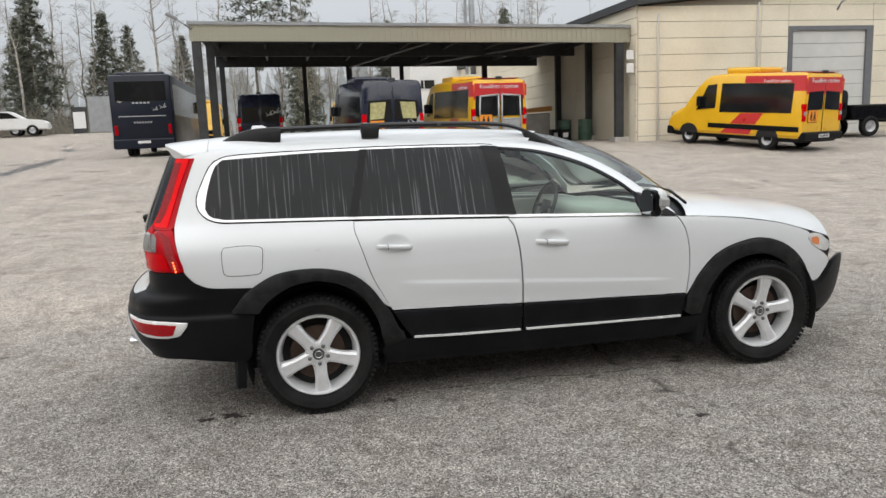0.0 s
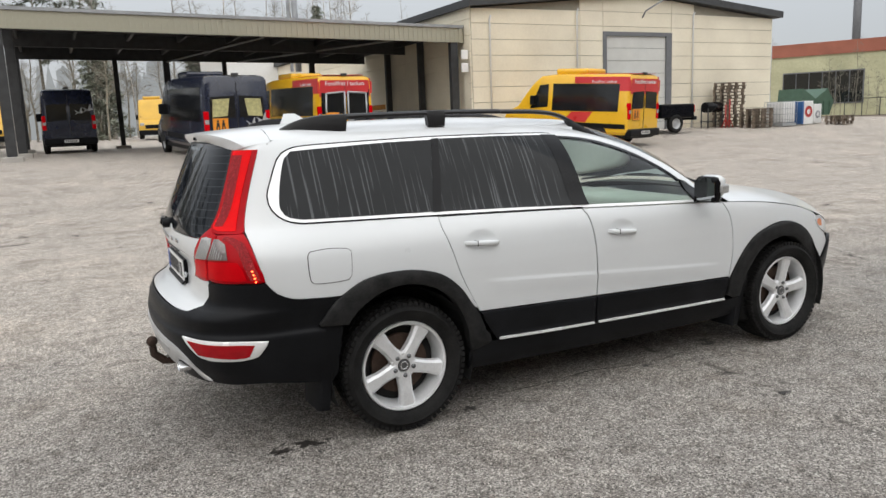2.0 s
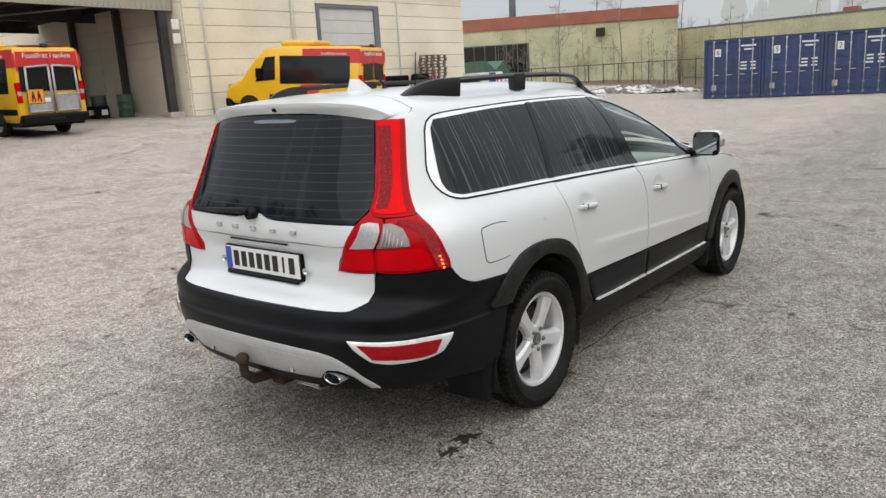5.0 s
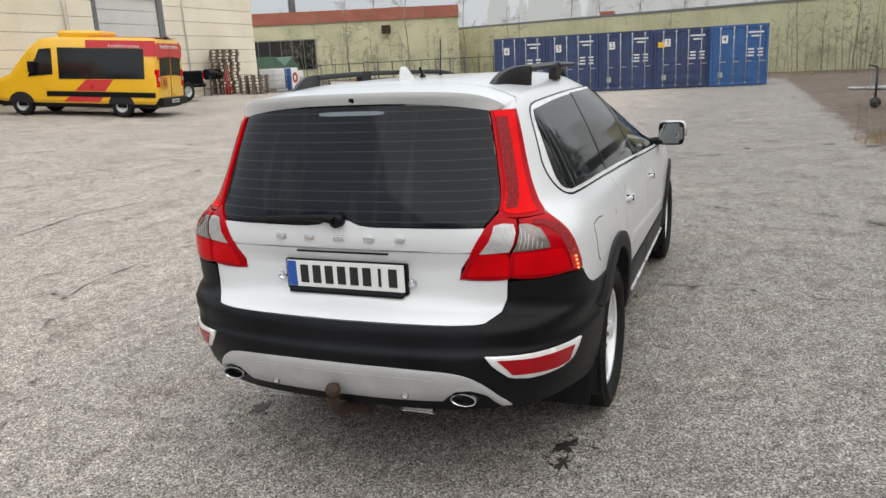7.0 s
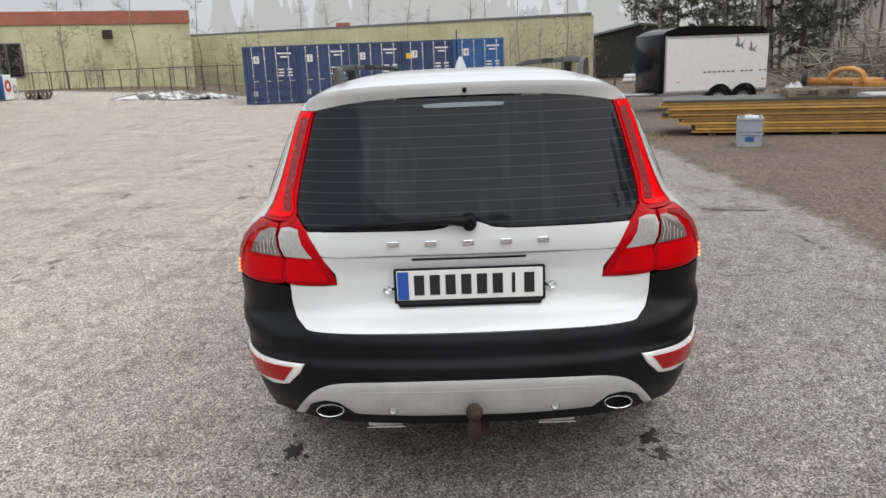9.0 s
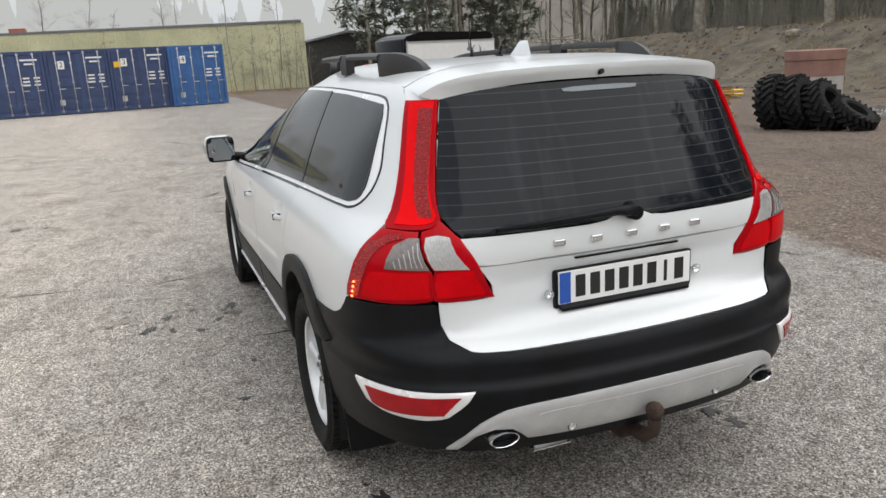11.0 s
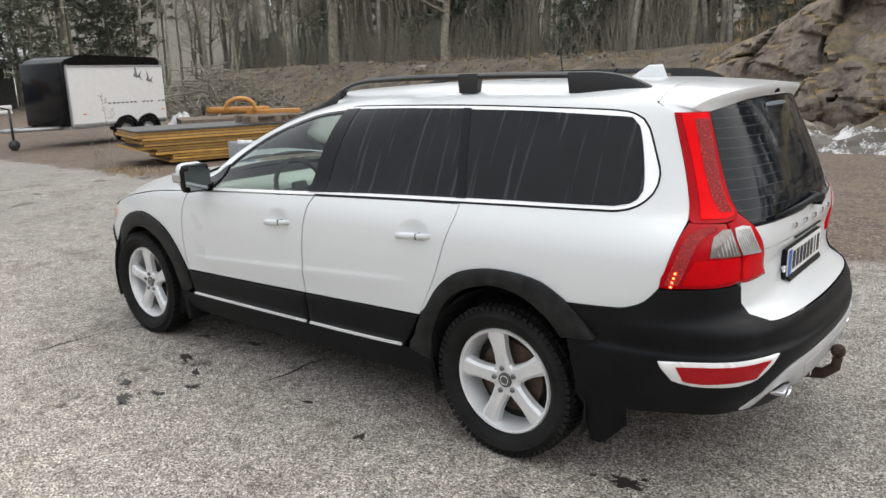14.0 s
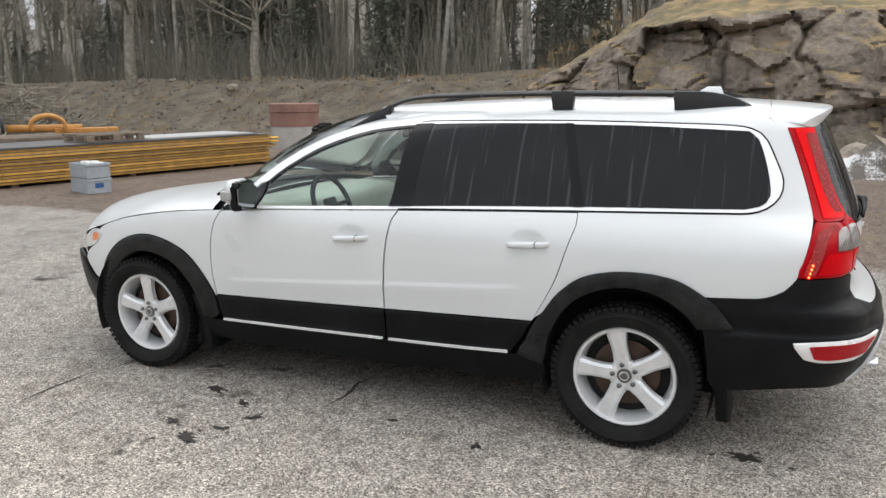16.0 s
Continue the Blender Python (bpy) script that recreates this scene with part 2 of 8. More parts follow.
def boxm(x0, x1, y0, y1, z0, z1, bevel=0.0, m=None):
    return box(bmesh.new(), x0, x1, y0, y1, z0, z1, bevel, m)


def tube(bm, pts, radii, sides=8, cap=True, mi=0):
    """A tapered tube along points."""
    pts = [Vector(p) for p in pts]
    if not isinstance(radii, (list, tuple)):
        radii = [radii] * len(pts)
    rings = []
    up = None
    for i, p in enumerate(pts):
        d = (pts[min(i + 1, len(pts) - 1)] - pts[max(i - 1, 0)]).normalized()
        if up is None:
            up = d.orthogonal().normalized()
        a = (up - d * up.dot(d))
        a = a.normalized() if a.length > 1e-6 else d.orthogonal().normalized()
        up = a
        b = d.cross(a)
        rings.append([bm.verts.new(p + radii[i] * (math.cos(k * math.tau / sides) * a + math.sin(k * math.tau / sides) * b)) for k in range(sides)])
    for r0, r1 in zip(rings, rings[1:]):
        for k in range(sides):
            f = bm.faces.new((r0[k], r0[(k + 1) % sides], r1[(k + 1) % sides], r1[k]))
            f.material_index, f.smooth = mi, True
    if cap:
        for r in (rings[0][::-1], rings[-1]):
            f = bm.faces.new(r)
            f.material_index = mi
    return bm


def lathe(bm, prof, seg=32, axis="y", mi=0):
    """Turns (radius, along) pairs round an axis."""
    rings = []
    for r, a in prof:
        ring = []
        for k in range(seg):
            c, s = r * math.cos(k * math.tau / seg), r * math.sin(k * math.tau / seg)
            ring.append(bm.verts.new({"y": (c, a, s), "z": (c, s, a), "x": (a, c, s)}[axis]))
        rings.append(ring)
    for r0, r1 in zip(rings, rings[1:]):
        for k in range(seg):
            f = bm.faces.new((r0[k], r1[k], r1[(k + 1) % seg], r0[(k + 1) % seg]))
            f.material_index, f.smooth = mi, True
    return bm


def sheet(bm, pts, depth, mi=0):
    """A plate from a flat outline, thickened along depth (a vector)."""
    d = Vector(depth)
    a = [bm.verts.new(Vector(p)) for p in pts]
    b = [bm.verts.new(Vector(p) + d) for p in pts]
    n = len(a)
    for f in [bm.faces.new(a[::-1]), bm.faces.new(b)] + [bm.faces.new((a[i], a[(i + 1) % n], b[(i + 1) % n], b[i])) for i in range(n)]:
        f.material_index = mi
    bmesh.ops.recalc_face_normals(bm, faces=bm.faces[:])
    return bm


def text_mesh(body, size, depth=0.002):
    """The outlines of words in the built-in font, as a bmesh in the xy plane, centred."""
    cu = bpy.data.curves.new("lettering", "FONT")
    cu.body, cu.size, cu.extrude, cu.align_x, cu.align_y = body, size, depth, "CENTER", "CENTER"
    ob = bpy.data.objects.new("lettering", cu)
    me = ob.to_mesh()
    bm = bmesh.new()
    bm.from_mesh(me)
    ob.to_mesh_clear()
    bpy.data.objects.remove(ob)
    bpy.data.curves.remove(cu)
    return bm


def smooth(a, b, x):
    t = min(1.0, max(0.0, (x - a) / (b - a)))
    return t * t * (3 - 2 * t)


# ---- the car: an envelope given by its plan outline at each height ----
def curve(xs, ys):
    xs, ys = np.array(xs, float), np.array(ys, float)
    d = np.diff(ys) / np.diff(xs)
    m = np.concatenate(([d[0]], np.where(d[:-1] * d[1:] > 0, 2 * d[:-1] * d[1:] / (d[:-1] + d[1:] + 1e-12), 0), [d[-1]]))

    def at(x):
        x = np.clip(x, xs[0], xs[-1])
        i = np.clip(np.searchsorted(xs, x) - 1, 0, len(xs) - 2)
        h = xs[i + 1] - xs[i]
        t = (x - xs[i]) / h
        return (2 * t**3 - 3 * t**2 + 1) * ys[i] + (t**3 - 2 * t**2 + t) * h * m[i] + (3 * t**2 - 2 * t**3) * ys[i + 1] + (t**3 - t**2) * h * m[i + 1]
    return at


half_width = curve([.18, .24, .32, .42, .55, .70, .80, .88, .95, 1.01, 1.06, 1.09, 1.12, 1.20, 1.30, 1.40, 1.45, 1.48, 1.51, 1.54],
                   [.80, .84, .874, .893, .907, .916, .917, .912, .901, .881, .852, .828, .808, .772, .724, .669, .640, .619, .592, .545])
tail_x = curve([.20, .32, .40, .46, .60, .68, .72, .76, .86, 1.00, 1.06, 1.12, 1.25, 1.40, 1.47, 1.52],
               [-2.30, -2.35, -2.39, -2.42, -2.445, -2.435, -2.40, -2.335, -2.33, -2.325, -2.318, -2.300, -2.245, -2.178, -2.145, -2.12])
tail_len = curve([.2, .60, .72, .85, 1.0, 1.06, 1.12, 1.47], [1.4, 1.30, 1.00, .84, .72, .82, 1.0, .42])
tail_bow = curve([.2, .44, .70, .76, .80, .90, .95, 1.0, 1.2, 1.53], [.04, .055, .058, .045, .006, .004, .030, .050, .055, .055])
nose_x = curve([.18, .30, .42, .60, .70, .80, .92, 1.00, 1.04, 1.07, 1.15, 1.25, 1.35, 1.43, 1.48, 1.52],
               [2.20, 2.30, 2.34, 2.36, 2.34, 2.29, 2.20, 2.1, 1.9, 1.35, 1.16, .90, .62, .36, .16, 0])


def flank(x, z):
    d = np.clip((x - tail_x(z)) / tail_len(z), 0, 1)
    e = np.clip((nose_x(z) - x) / 1.5, 0, 1)
    return half_width(z) * (1 - (1 - d)**5)**0.2 * (1 - (1 - e)**3)**(1 / 3)


K1, K2 = np.linspace(0, 1, 160)**2.2 * math.pi / 2, np.linspace(1, 0, 60) * math.pi / 2


OUTLINES, ANCHOR = {}, [-1.0]


def outline(z):
    """Way round, x and y of the half outline at a height; the way counts from the tail's middle, or from a fixed x on the flank."""
    key = (round(float(z), 5), ANCHOR[0])
    if key not in OUTLINES:
        OUTLINES[key] = outline_at(key[0])
    return OUTLINES[key]


def outline_at(z):
    x0, x1 = float(tail_x(z)), float(nose_x(z))
    xs = np.concatenate((x0 + tail_len(z) * (1 - np.cos(K1)**0.4), x1 - 1.5 * (1 - np.cos(K2)**(2 / 3))))
    xs = np.unique(np.clip(xs, x0, x1))
    ys = flank(xs, z)
    xs = xs - float(tail_bow(z)) * np.clip(1 - (ys / .66)**2, 0, 1) * (xs < -1.9)
    s = np.concatenate(([0], np.cumsum(np.hypot(np.diff(xs), np.diff(ys)))))
    if ANCHOR[0] is not None:
        s = s - np.interp(ANCHOR[0], xs, s)
    return s, xs, ys


def skin(s, z):
    S, X, Yv = outline(z)
    if ANCHOR[0] is not None:
        return Vector((np.interp(s, S, X), np.interp(s, S, Yv), z))
    a = abs(s)
    return Vector((np.interp(a, S, X), math.copysign(np.interp(a, S, Yv), s if s else 1), z))


def tail_at(y, z):
    """How far back the tail reaches at a breadth and height."""
    k = outline(z)
    i = int(np.argmax(k[2])) + 1
    return float(np.interp(abs(y), k[2][:i], k[1][:i]))


CUPS = [(-.950, .950), (-.018, .918)]


def door_relief(x, z):
    """Hollow cups behind the handles and the low crease along the doors."""
    d = 0.0
    for cx, cz in CUPS:
        r2 = ((x - cx) / .092)**2 + ((z - cz) / (.054 if z > cz else .040))**2
        if r2 < 1:
            d -= .017 * (1 - r2)**1.5
    h = .742 - .069 * (x + .864) - z
    return d + .006 * smooth(0, .026, h) * (1 - smooth(.02, .12, h)) * smooth(-.96, -.80, x) * smooth(.80, .60, x)


def bumper_relief(x, z):
    """The upper half of the bumper lies behind the lower one, with a crease between."""
    return -.011 * smooth(.612, .628, z) * (1 - smooth(.64, .74, z))


def skin_normal(s, z, e=0.012):
    n = (skin(s + e, z) - skin(s - e, z)).cross(skin(s, min(z + e, 1.535)) - skin(s, z - e)).normalized()
    c = skin(s, z)
    out = Vector((c.x * 0.25, c.y, 0.02))
    return n if n.dot(out) > 0 else -n


def plan(p):
    """(x, z) on a flank or (y, z, 1) on the tail, as way round the outline and height."""
    S, X, Yv = outline(p[1])
    if len(p) == 3:
        k = int(np.argmax(Yv)) + 1
        w = np.interp(abs(p[0]), Yv[:k], S[:k])
        return Vector((w if ANCHOR[0] is not None else math.copysign(w, p[0]), p[1]))
    return Vector((np.interp(p[0], X, S), p[1]))


def border(segs, step=0.03, sym=False):
    """A closed outline from smooth runs that meet at corners; sym: half an outline, from middle to middle."""
    out = []
    for i, seg in enumerate(segs):
        if sym and i == len(segs) - 1:
            out.append(plan(seg[0]))
            return out + [Vector((-p.x, p.y)) for p in out[::-1] if abs(p.x) > 1e-4]
        nxt = segs[(i + 1) % len(segs)][0]
        P = [plan(q) for q in list(seg) + [nxt]]
        for k in range(len(P) - 1):
            p0, p1, p2, p3 = P[max(k - 1, 0)], P[k], P[k + 1], P[min(k + 2, len(P) - 1)]
            n = max(1, int((p2 - p1).length / step))
            for j in range(n):
                t = j / n
                out.append(0.5 * (2 * p1 + (p2 - p0) * t + (2 * p0 - 5 * p1 + 4 * p2 - p3) * t * t + (3 * p1 - p0 - 3 * p2 + p3) * t**3))
    return out


def area2(P):
    return sum(P[i - 1].x * P[i].y - P[i].x * P[i - 1].y for i in range(len(P)))


def shrink(P, g):
    if not g:
        return P
    sgn = 1 if area2(P) > 0 else -1
    out = []
    for i, p in enumerate(P):
        a, b = (p - P[i - 1]), (P[(i + 1) % len(P)] - p)
        n = Vector((0, 0))
        for d in (a, b):
            if d.length > 1e-7:
                d = d.normalized()
                n += Vector((-d.y, d.x)) * sgn
        if n.length > 1e-6:
            n.normalize()
        out.append(p + n * g)
    return out


def inside_mask(pts, P):
    px, py = pts[:, 0], pts[:, 1]
    ins = np.zeros(len(pts), bool)
    dist = np.full(len(pts), 9.0)
    for i in range(len(P)):
        ax, ay, bx, by = P[i - 1].x, P[i - 1].y, P[i].x, P[i].y
        c = ((ay > py) != (by > py)) & (px < (bx - ax) * (py - ay) / (by - ay + 1e-12) + ax)
        ins ^= c
        L2 = (bx - ax)**2 + (by - ay)**2 + 1e-12
        t = np.clip(((px - ax) * (bx - ax) + (py - ay) * (by - ay)) / L2, 0, 1)
        dist = np.minimum(dist, np.hypot(px - ax - t * (bx - ax), py - ay - t * (by - ay)))
    return ins, dist


def panel(name, segs, mat, parent, off=0.0, rim=0.014, gap=0.002, step=0.035, mirror=False, label="", bulge=0.0, roll=0.0, bstep=0.03, sym=False, relief=None, finer=()):
    """A shaped sheet on the envelope: outline, lift, folded edge. bulge lifts its middle, roll is the breadth of a rounded edge."""
    from mathutils.geometry import delaunay_2d_cdt
    ANCHOR[0] = None if sym else -1.0
    P = shrink(border(segs, bstep, sym), gap)
    if area2(P) < 0:
        P = P[::-1]
    nb = len(P)
    x0, x1 = min(p.x for p in P), max(p.x for p in P)
    y0, y1 = min(p.y for p in P), max(p.y for p in P)
    gx, gy = np.meshgrid(np.arange(x0, x1, step), np.arange(y0, y1, step * 0.8))
    g = np.stack((gx.ravel(), gy.ravel()), 1)
    g[:, 0] += 0.25 * step * (np.arange(len(g)) % 2)
    ins, dist = inside_mask(g, P)
    ring = shrink(P, roll) if roll else []
    g = g[ins & (dist > (roll + 0.45 * step if roll else 0.45 * step))]
    if finer:
        fine_ = np.array([plan(p) for p in finer])
        fine_ = fine_[inside_mask(fine_, P)[0]]
        g = g[[float(np.min(np.hypot(fine_[:, 0] - a, fine_[:, 1] - b))) > .024 for a, b in g]]
        g = np.unique(np.round(np.concatenate([g, fine_]), 4), axis=0)
        ins, dist = inside_mask(g, P)
        g = g[ins & (dist > .010)]
    co = [Vector(p) for p in P] + [Vector(p) for p in ring] + [Vector((a, b)) for a, b in g]
    ed = [(i, (i + 1) % nb) for i in range(nb)]
    v2, e2, f2, ov, oe, of = delaunay_2d_cdt(co, ed, [], 1, 1e-5)
    sd = -1.0 if mirror else 1.0
    isb = [bool(o) and min(o) < nb for o in ov]
    pts, nrm = [], []
    for k, q in enumerate(v2):
        n = skin_normal(q.x, q.y)
        o = off
        if roll and isb[k]:
            o -= roll * 0.6
        if bulge:
            dd = inside_mask(np.array([[q.x, q.y]]), P)[1][0]
            o += bulge * smooth(0, 0.05, dd)
        p = skin(q.x, q.y) + n * o
        if relief:
            lift = lambda a, b_: skin(a, b_) + n * relief(skin(a, b_).x, b_)
            p = p + n * relief(p.x, q.y)
            nn = (lift(q.x + .004, q.y) - lift(q.x - .004, q.y)).cross(lift(q.x, q.y + .004) - lift(q.x, q.y - .004)).normalized()
            n = nn if nn.dot(n) > 0 else -nn
        pts.append(Vector((p.x, sd * p.y, p.z)))
        nrm.append(Vector((n.x, sd * n.y, n.z)))
    faces = [tuple(f) if not mirror else tuple(f[::-1]) for f in f2]
    # orient outwards
    f = faces[len(faces) // 2]
    fn = (pts[f[1]] - pts[f[0]]).cross(pts[f[2]] - pts[f[0]])
    if fn.dot(nrm[f[0]]) < 0:
        faces = [x[::-1] for x in faces]
    loops_n = [nrm[i] for fc in faces for i in fc]
    # the folded edge
    cnt = {}
    for fc in faces:
        for i in range(3):
            cnt[(fc[i], fc[(i + 1) % 3])] = 1
    edge = [(a, b) for (a, b) in cnt if (b, a) not in cnt]
    low = {}
    for a, b in edge:
        for k in (a, b):
            if k not in low:
                low[k] = len(pts)
                pts.append(pts[k] - nrm[k] * rim)
                nrm.append(nrm[k])
    quads = [(b, a, low[a], low[b]) for a, b in edge]
    me = bpy.data.meshes.new(name)
    me.from_pydata(pts, [], faces + quads)
    me.materials.append(mat)
    me.polygons.foreach_set("use_smooth", [True] * len(faces) + [False] * len(quads))
    if not bulge and not roll:
        me.normals_split_custom_set([tuple(n) for n in loops_n] + [(0, 0, 0)] * (4 * len(quads)))
    else:
        me.set_sharp_from_angle(angle=radians(50))
    ob = new(name, me)
    ob.parent = parent
    if label:
        tagged(ob, label)
    return ob


def both(name, segs, mat, parent, **k):
    return [panel(name, segs, mat, parent, **k), panel(name, segs, mat, parent, mirror=True, **k)]


car = thing("estate_car", label="white estate car with black lower cladding, dusty side windows", category="car")
body = part("body", boxm(-1.72, 2.0, -0.70, 0.70, 0.24, 0.40, 0.03), M["underbody"], car, "black floor pan under the white body")

DOOR_R = [(-1.166, 1.088), (-1.168, 1.035), (-1.135, .929), (-1.084, .771), (-.996, .603), (-.930, .482)]
PILLAR_B = [(-.270, 1.052), (-.243, 1.009), (-.221, .896), (-.207, .732), (-.204, .545)]
FRONT_E = [(.800, .998), (.843, .925), (.868, .786), (.870, .645), (.856, .513)]
ARCH_R = [(-.985, .56), (-1.040, .640), (-1.101, .725), (-1.205, .806), (-1.340, .843), (-1.460, .850), (-1.560, .842), (-1.652, .817), (-1.735, .765)]
ARCH_F = [(.862, .505), (.941, .639), (1.054, .750), (1.213, .811), (1.378, .825), (1.549, .778), (1.688, .668), (1.787, .508)]
LAMP_SIDE = [(-2.084, .866), (-2.106, .95), (-2.125, 1.04), (-2.132, 1.098), (-2.112, 1.18), (-2.074, 1.295), (-2.008, 1.466)]
ROOF_E = [(-1.930, 1.506), (-1.6, 1.524), (-1.066, 1.529), (-.32, 1.517), (.06, 1.474), (.345, 1.384), (.54, 1.270), (.66, 1.165), (.74, 1.085)]
DLO_TOP = [(-1.84, 1.432), (-1.755, 1.446), (-1.4, 1.455), (-1.066, 1.459), (-.7, 1.456), (-.318, 1.447), (.049, 1.413), (.330, 1.334), (.520, 1.231), (.635, 1.139), (.711, 1.064)]
DLO_REAR = [(-1.166, 1.088), (-1.5, 1.100), (-1.80, 1.110), (-1.885, 1.114), (-1.945, 1.134), (-1.972, 1.178), (-1.978, 1.238), (-1.945, 1.312), (-1.905, 1.385), (-1.875, 1.416)]
rv = lambda L: L[::-1]


def tall(p):
    """Side-window outlines drawn up to the roof and back to the tail."""
    if len(p) == 3:
        return p
    x, z = p
    k = smooth(1.12, 1.42, z)
    return (x - .030 * smooth(1.11, 1.20, z) * smooth(-1.55, -1.84, x), z + .027 * k * (1 - .4 * smooth(-.3, .6, x)))


def glass_panel(name, segs, *a, **k):
    return panel(name, [[tall(p) for p in g] for g in segs], *a, **k)


# body side: rear quarter, roof side and windscreen pillar in one pressing
FINE_CUP = [(cx + (i - 10) * .010, cz + (j - 6) * .0095) for cx, cz in CUPS for i in range(21) for j in range(13)]
FINE_CREASE = [(-.96 + i * .025, .742 - .069 * (-.096 + i * .025) - h) for i in range(72) for h in (-.012, .0, .009, .018, .028, .05, .08)]
both("quarter_panel", [DOOR_R[:5], [(-.990, .590), (-1.06, .640), (-1.12, .700), (-1.215, .778), (-1.345, .815), (-1.46, .822), (-1.56, .814), (-1.645, .788)], [(-1.72, .764), (-1.90, .774), (-1.971, .782), (-2.040, .814)],
                       LAMP_SIDE, [(-2.000, 1.475), (-1.955, 1.492)], ROOF_E, [(.80, 1.0)], [tall(p) for p in rv(DLO_TOP)], [tall(p) for p in rv(DLO_REAR)]],
     M["white_paint"], body, gap=0.0)
for sgn in (False, True):
    d = panel("rear_door", [[(-1.166, 1.086), (-.8, 1.074), (-.5, 1.062)], PILLAR_B, [(-.206, .545), (-.6, .557)], [(-.981, .569), (-1.000, .604), (-1.084, .771), (-1.135, .929), (-1.168, 1.035)]],
              M["white_paint"], car, mirror=sgn, gap=0.0045, relief=door_relief, finer=FINE_CUP + FINE_CREASE)
    panel("lower_cladding", [[(-.981, .569), (-.6, .557)], [(-.206, .545), (-.2065, .47)], [(-.207, .376), (-.6, .385)], [(-.866, .392), (-.93, .482)]],
          M["black_plastic"], d, off=0.010, mirror=sgn, gap=0.003, roll=0.008, label="black plastic lower cladding")
    panel("bright_strip", [[(-.858, .412), (-.6, .402)], [(-.222, .395)], [(-.222, .385), (-.6, .392)], [(-.862, .402)]], M["trim_silver"], d, off=0.022, mirror=sgn, gap=0, label="bright metal strip")
    d = panel("front_door", [[(-.266, 1.052), (.2, 1.030), (.55, 1.013)], FRONT_E[:4], [(.856, .515), (.3, .530)], rv(PILLAR_B)[:4]],
              M["white_paint"], car, mirror=sgn, gap=0.0045, relief=door_relief, finer=FINE_CUP + FINE_CREASE)
    panel("lower_cladding", [[(-.204, .545), (.3, .530)], [(.856, .515), (.845, .43)], [(.828, .362), (.3, .370)], [(-.2045, .376), (-.204, .47)]],
          M["black_plastic"], d, off=0.010, mirror=sgn, gap=0.003, roll=0.008, label="black plastic lower cladding")
    panel("bright_strip", [[(-.186, .395), (.3, .388)], [(.818, .383)], [(.818, .373), (.3, .378)], [(-.186, .385)]], M["trim_silver"], d, off=0.022, mirror=sgn, gap=0, label="bright metal strip")
both("front_fender", [[(.800, 1.0), (1.0, .985), (1.2, .965), (1.5, .915), (1.72, .855)], [(1.79, .822), (1.77, .79), (1.80, .745)], [(1.90, .690), (1.96, .65), (1.985, .61)], [(1.88, .512), (1.83, .505)], rv(ARCH_F), rv(FRONT_E)], M["white_paint"], car, gap=0.003)
both("headlamp", [[(1.78, .818), (1.83, .818), (1.90, .800)], [(1.99, .745), (1.985, .70)], [(1.94, .682), (1.86, .705)], [(1.795, .742), (1.765, .79)]], M["headlamp_lens"], car, off=0.004, gap=0.003, label="clear headlamp with an amber indicator")
for hl in [o for o in car.children if o.name.startswith("headlamp")]:
    panel("indicator", [[(1.80, .788), (1.85, .790)], [(1.875, .772), (1.865, .735)], [(1.82, .742)], [(1.792, .765)]], M["amber_lens"], hl, off=0.006, gap=0, rim=0.003, mirror=hl.name != "headlamp", label="amber indicator lens")
both("front_bumper", [[(1.790, .506), (1.84, .498), (1.90, .512)], [(1.995, .61), (2.06, .635), (2.16, .64)], [(2.25, .61), (2.27, .45), (2.22, .26)], [(1.95, .24), (1.80, .26)], [(1.74, .36), (1.775, .46)]],
     M["black_plastic"], car, off=0.012, roll=0.01, label="black plastic front bumper")

# wheel-arch trims, sills and the tail bumper
both("wheel_arch_trim", [[(-1.858, .644), (-1.83, .676), (-1.780, .738)] + rv(ARCH_R)[1:], [(-.945, .468), (-.905, .40)], [(-1.03, .36), (-1.045, .42), (-1.063, .512), (-1.136, .649), (-1.240, .732), (-1.389, .775), (-1.539, .753), (-1.662, .680)], [(-1.712, .618)], [(-1.852, .632)]],
     M["arch_plastic"], car, off=0.020, rim=0.06, roll=0.010, label="black plastic wheel-arch trim")
both("wheel_arch_trim", [ARCH_F, [(1.800, .45), (1.80, .38)], [(1.72, .38), (1.709, .43), (1.605, .600), (1.463, .704), (1.305, .728), (1.136, .677), (1.033, .571), (.985, .47)], [(.965, .38), (.90, .37)], [(.850, .40)]],
     M["arch_plastic"], car, off=0.020, rim=0.06, roll=0.010, label="black plastic wheel-arch trim")
both("sill", [[(.97, .368), (.8, .360), (.3, .367), (-.2, .374), (-.86, .388)], [(-.93, .40), (-1.03, .37)], [(-1.03, .25), (0, .235), (.95, .25)]], M["black_plastic"], car, off=0.004, gap=0, label="black plastic sill")
BUMP_TOP = [(.652, .852, 1), (.647, .79, 1), (.630, .744, 1), (.585, .719, 1), (.49, .713, 1)]
panel("rear_bumper", [[(0, .712, 1), (.25, .712, 1)] + rv(BUMP_TOP)[:4], [(.652, .852, 1), (.662, .858, 1), (.75, .862, 1)], [(-2.084, .864), (-2.040, .812), (-1.971, .780), (-1.9, .772)], [(-1.743, .762), (-1.755, .75), (-1.775, .735), (-1.80, .71), (-1.84, .662)],
                      [(-1.85, .640)], [(-1.735, .622)], [(-1.752, .52), (-1.765, .40)], [(-1.80, .338), (-2.094, .375), (-2.25, .372), (.66, .375, 1)], [(.60, .37, 1), (.3, .365, 1)], [(0, .365, 1)]],
      M["black_plastic"], car, gap=0, off=0.006, sym=True, relief=bumper_relief, label="black plastic rear bumper")

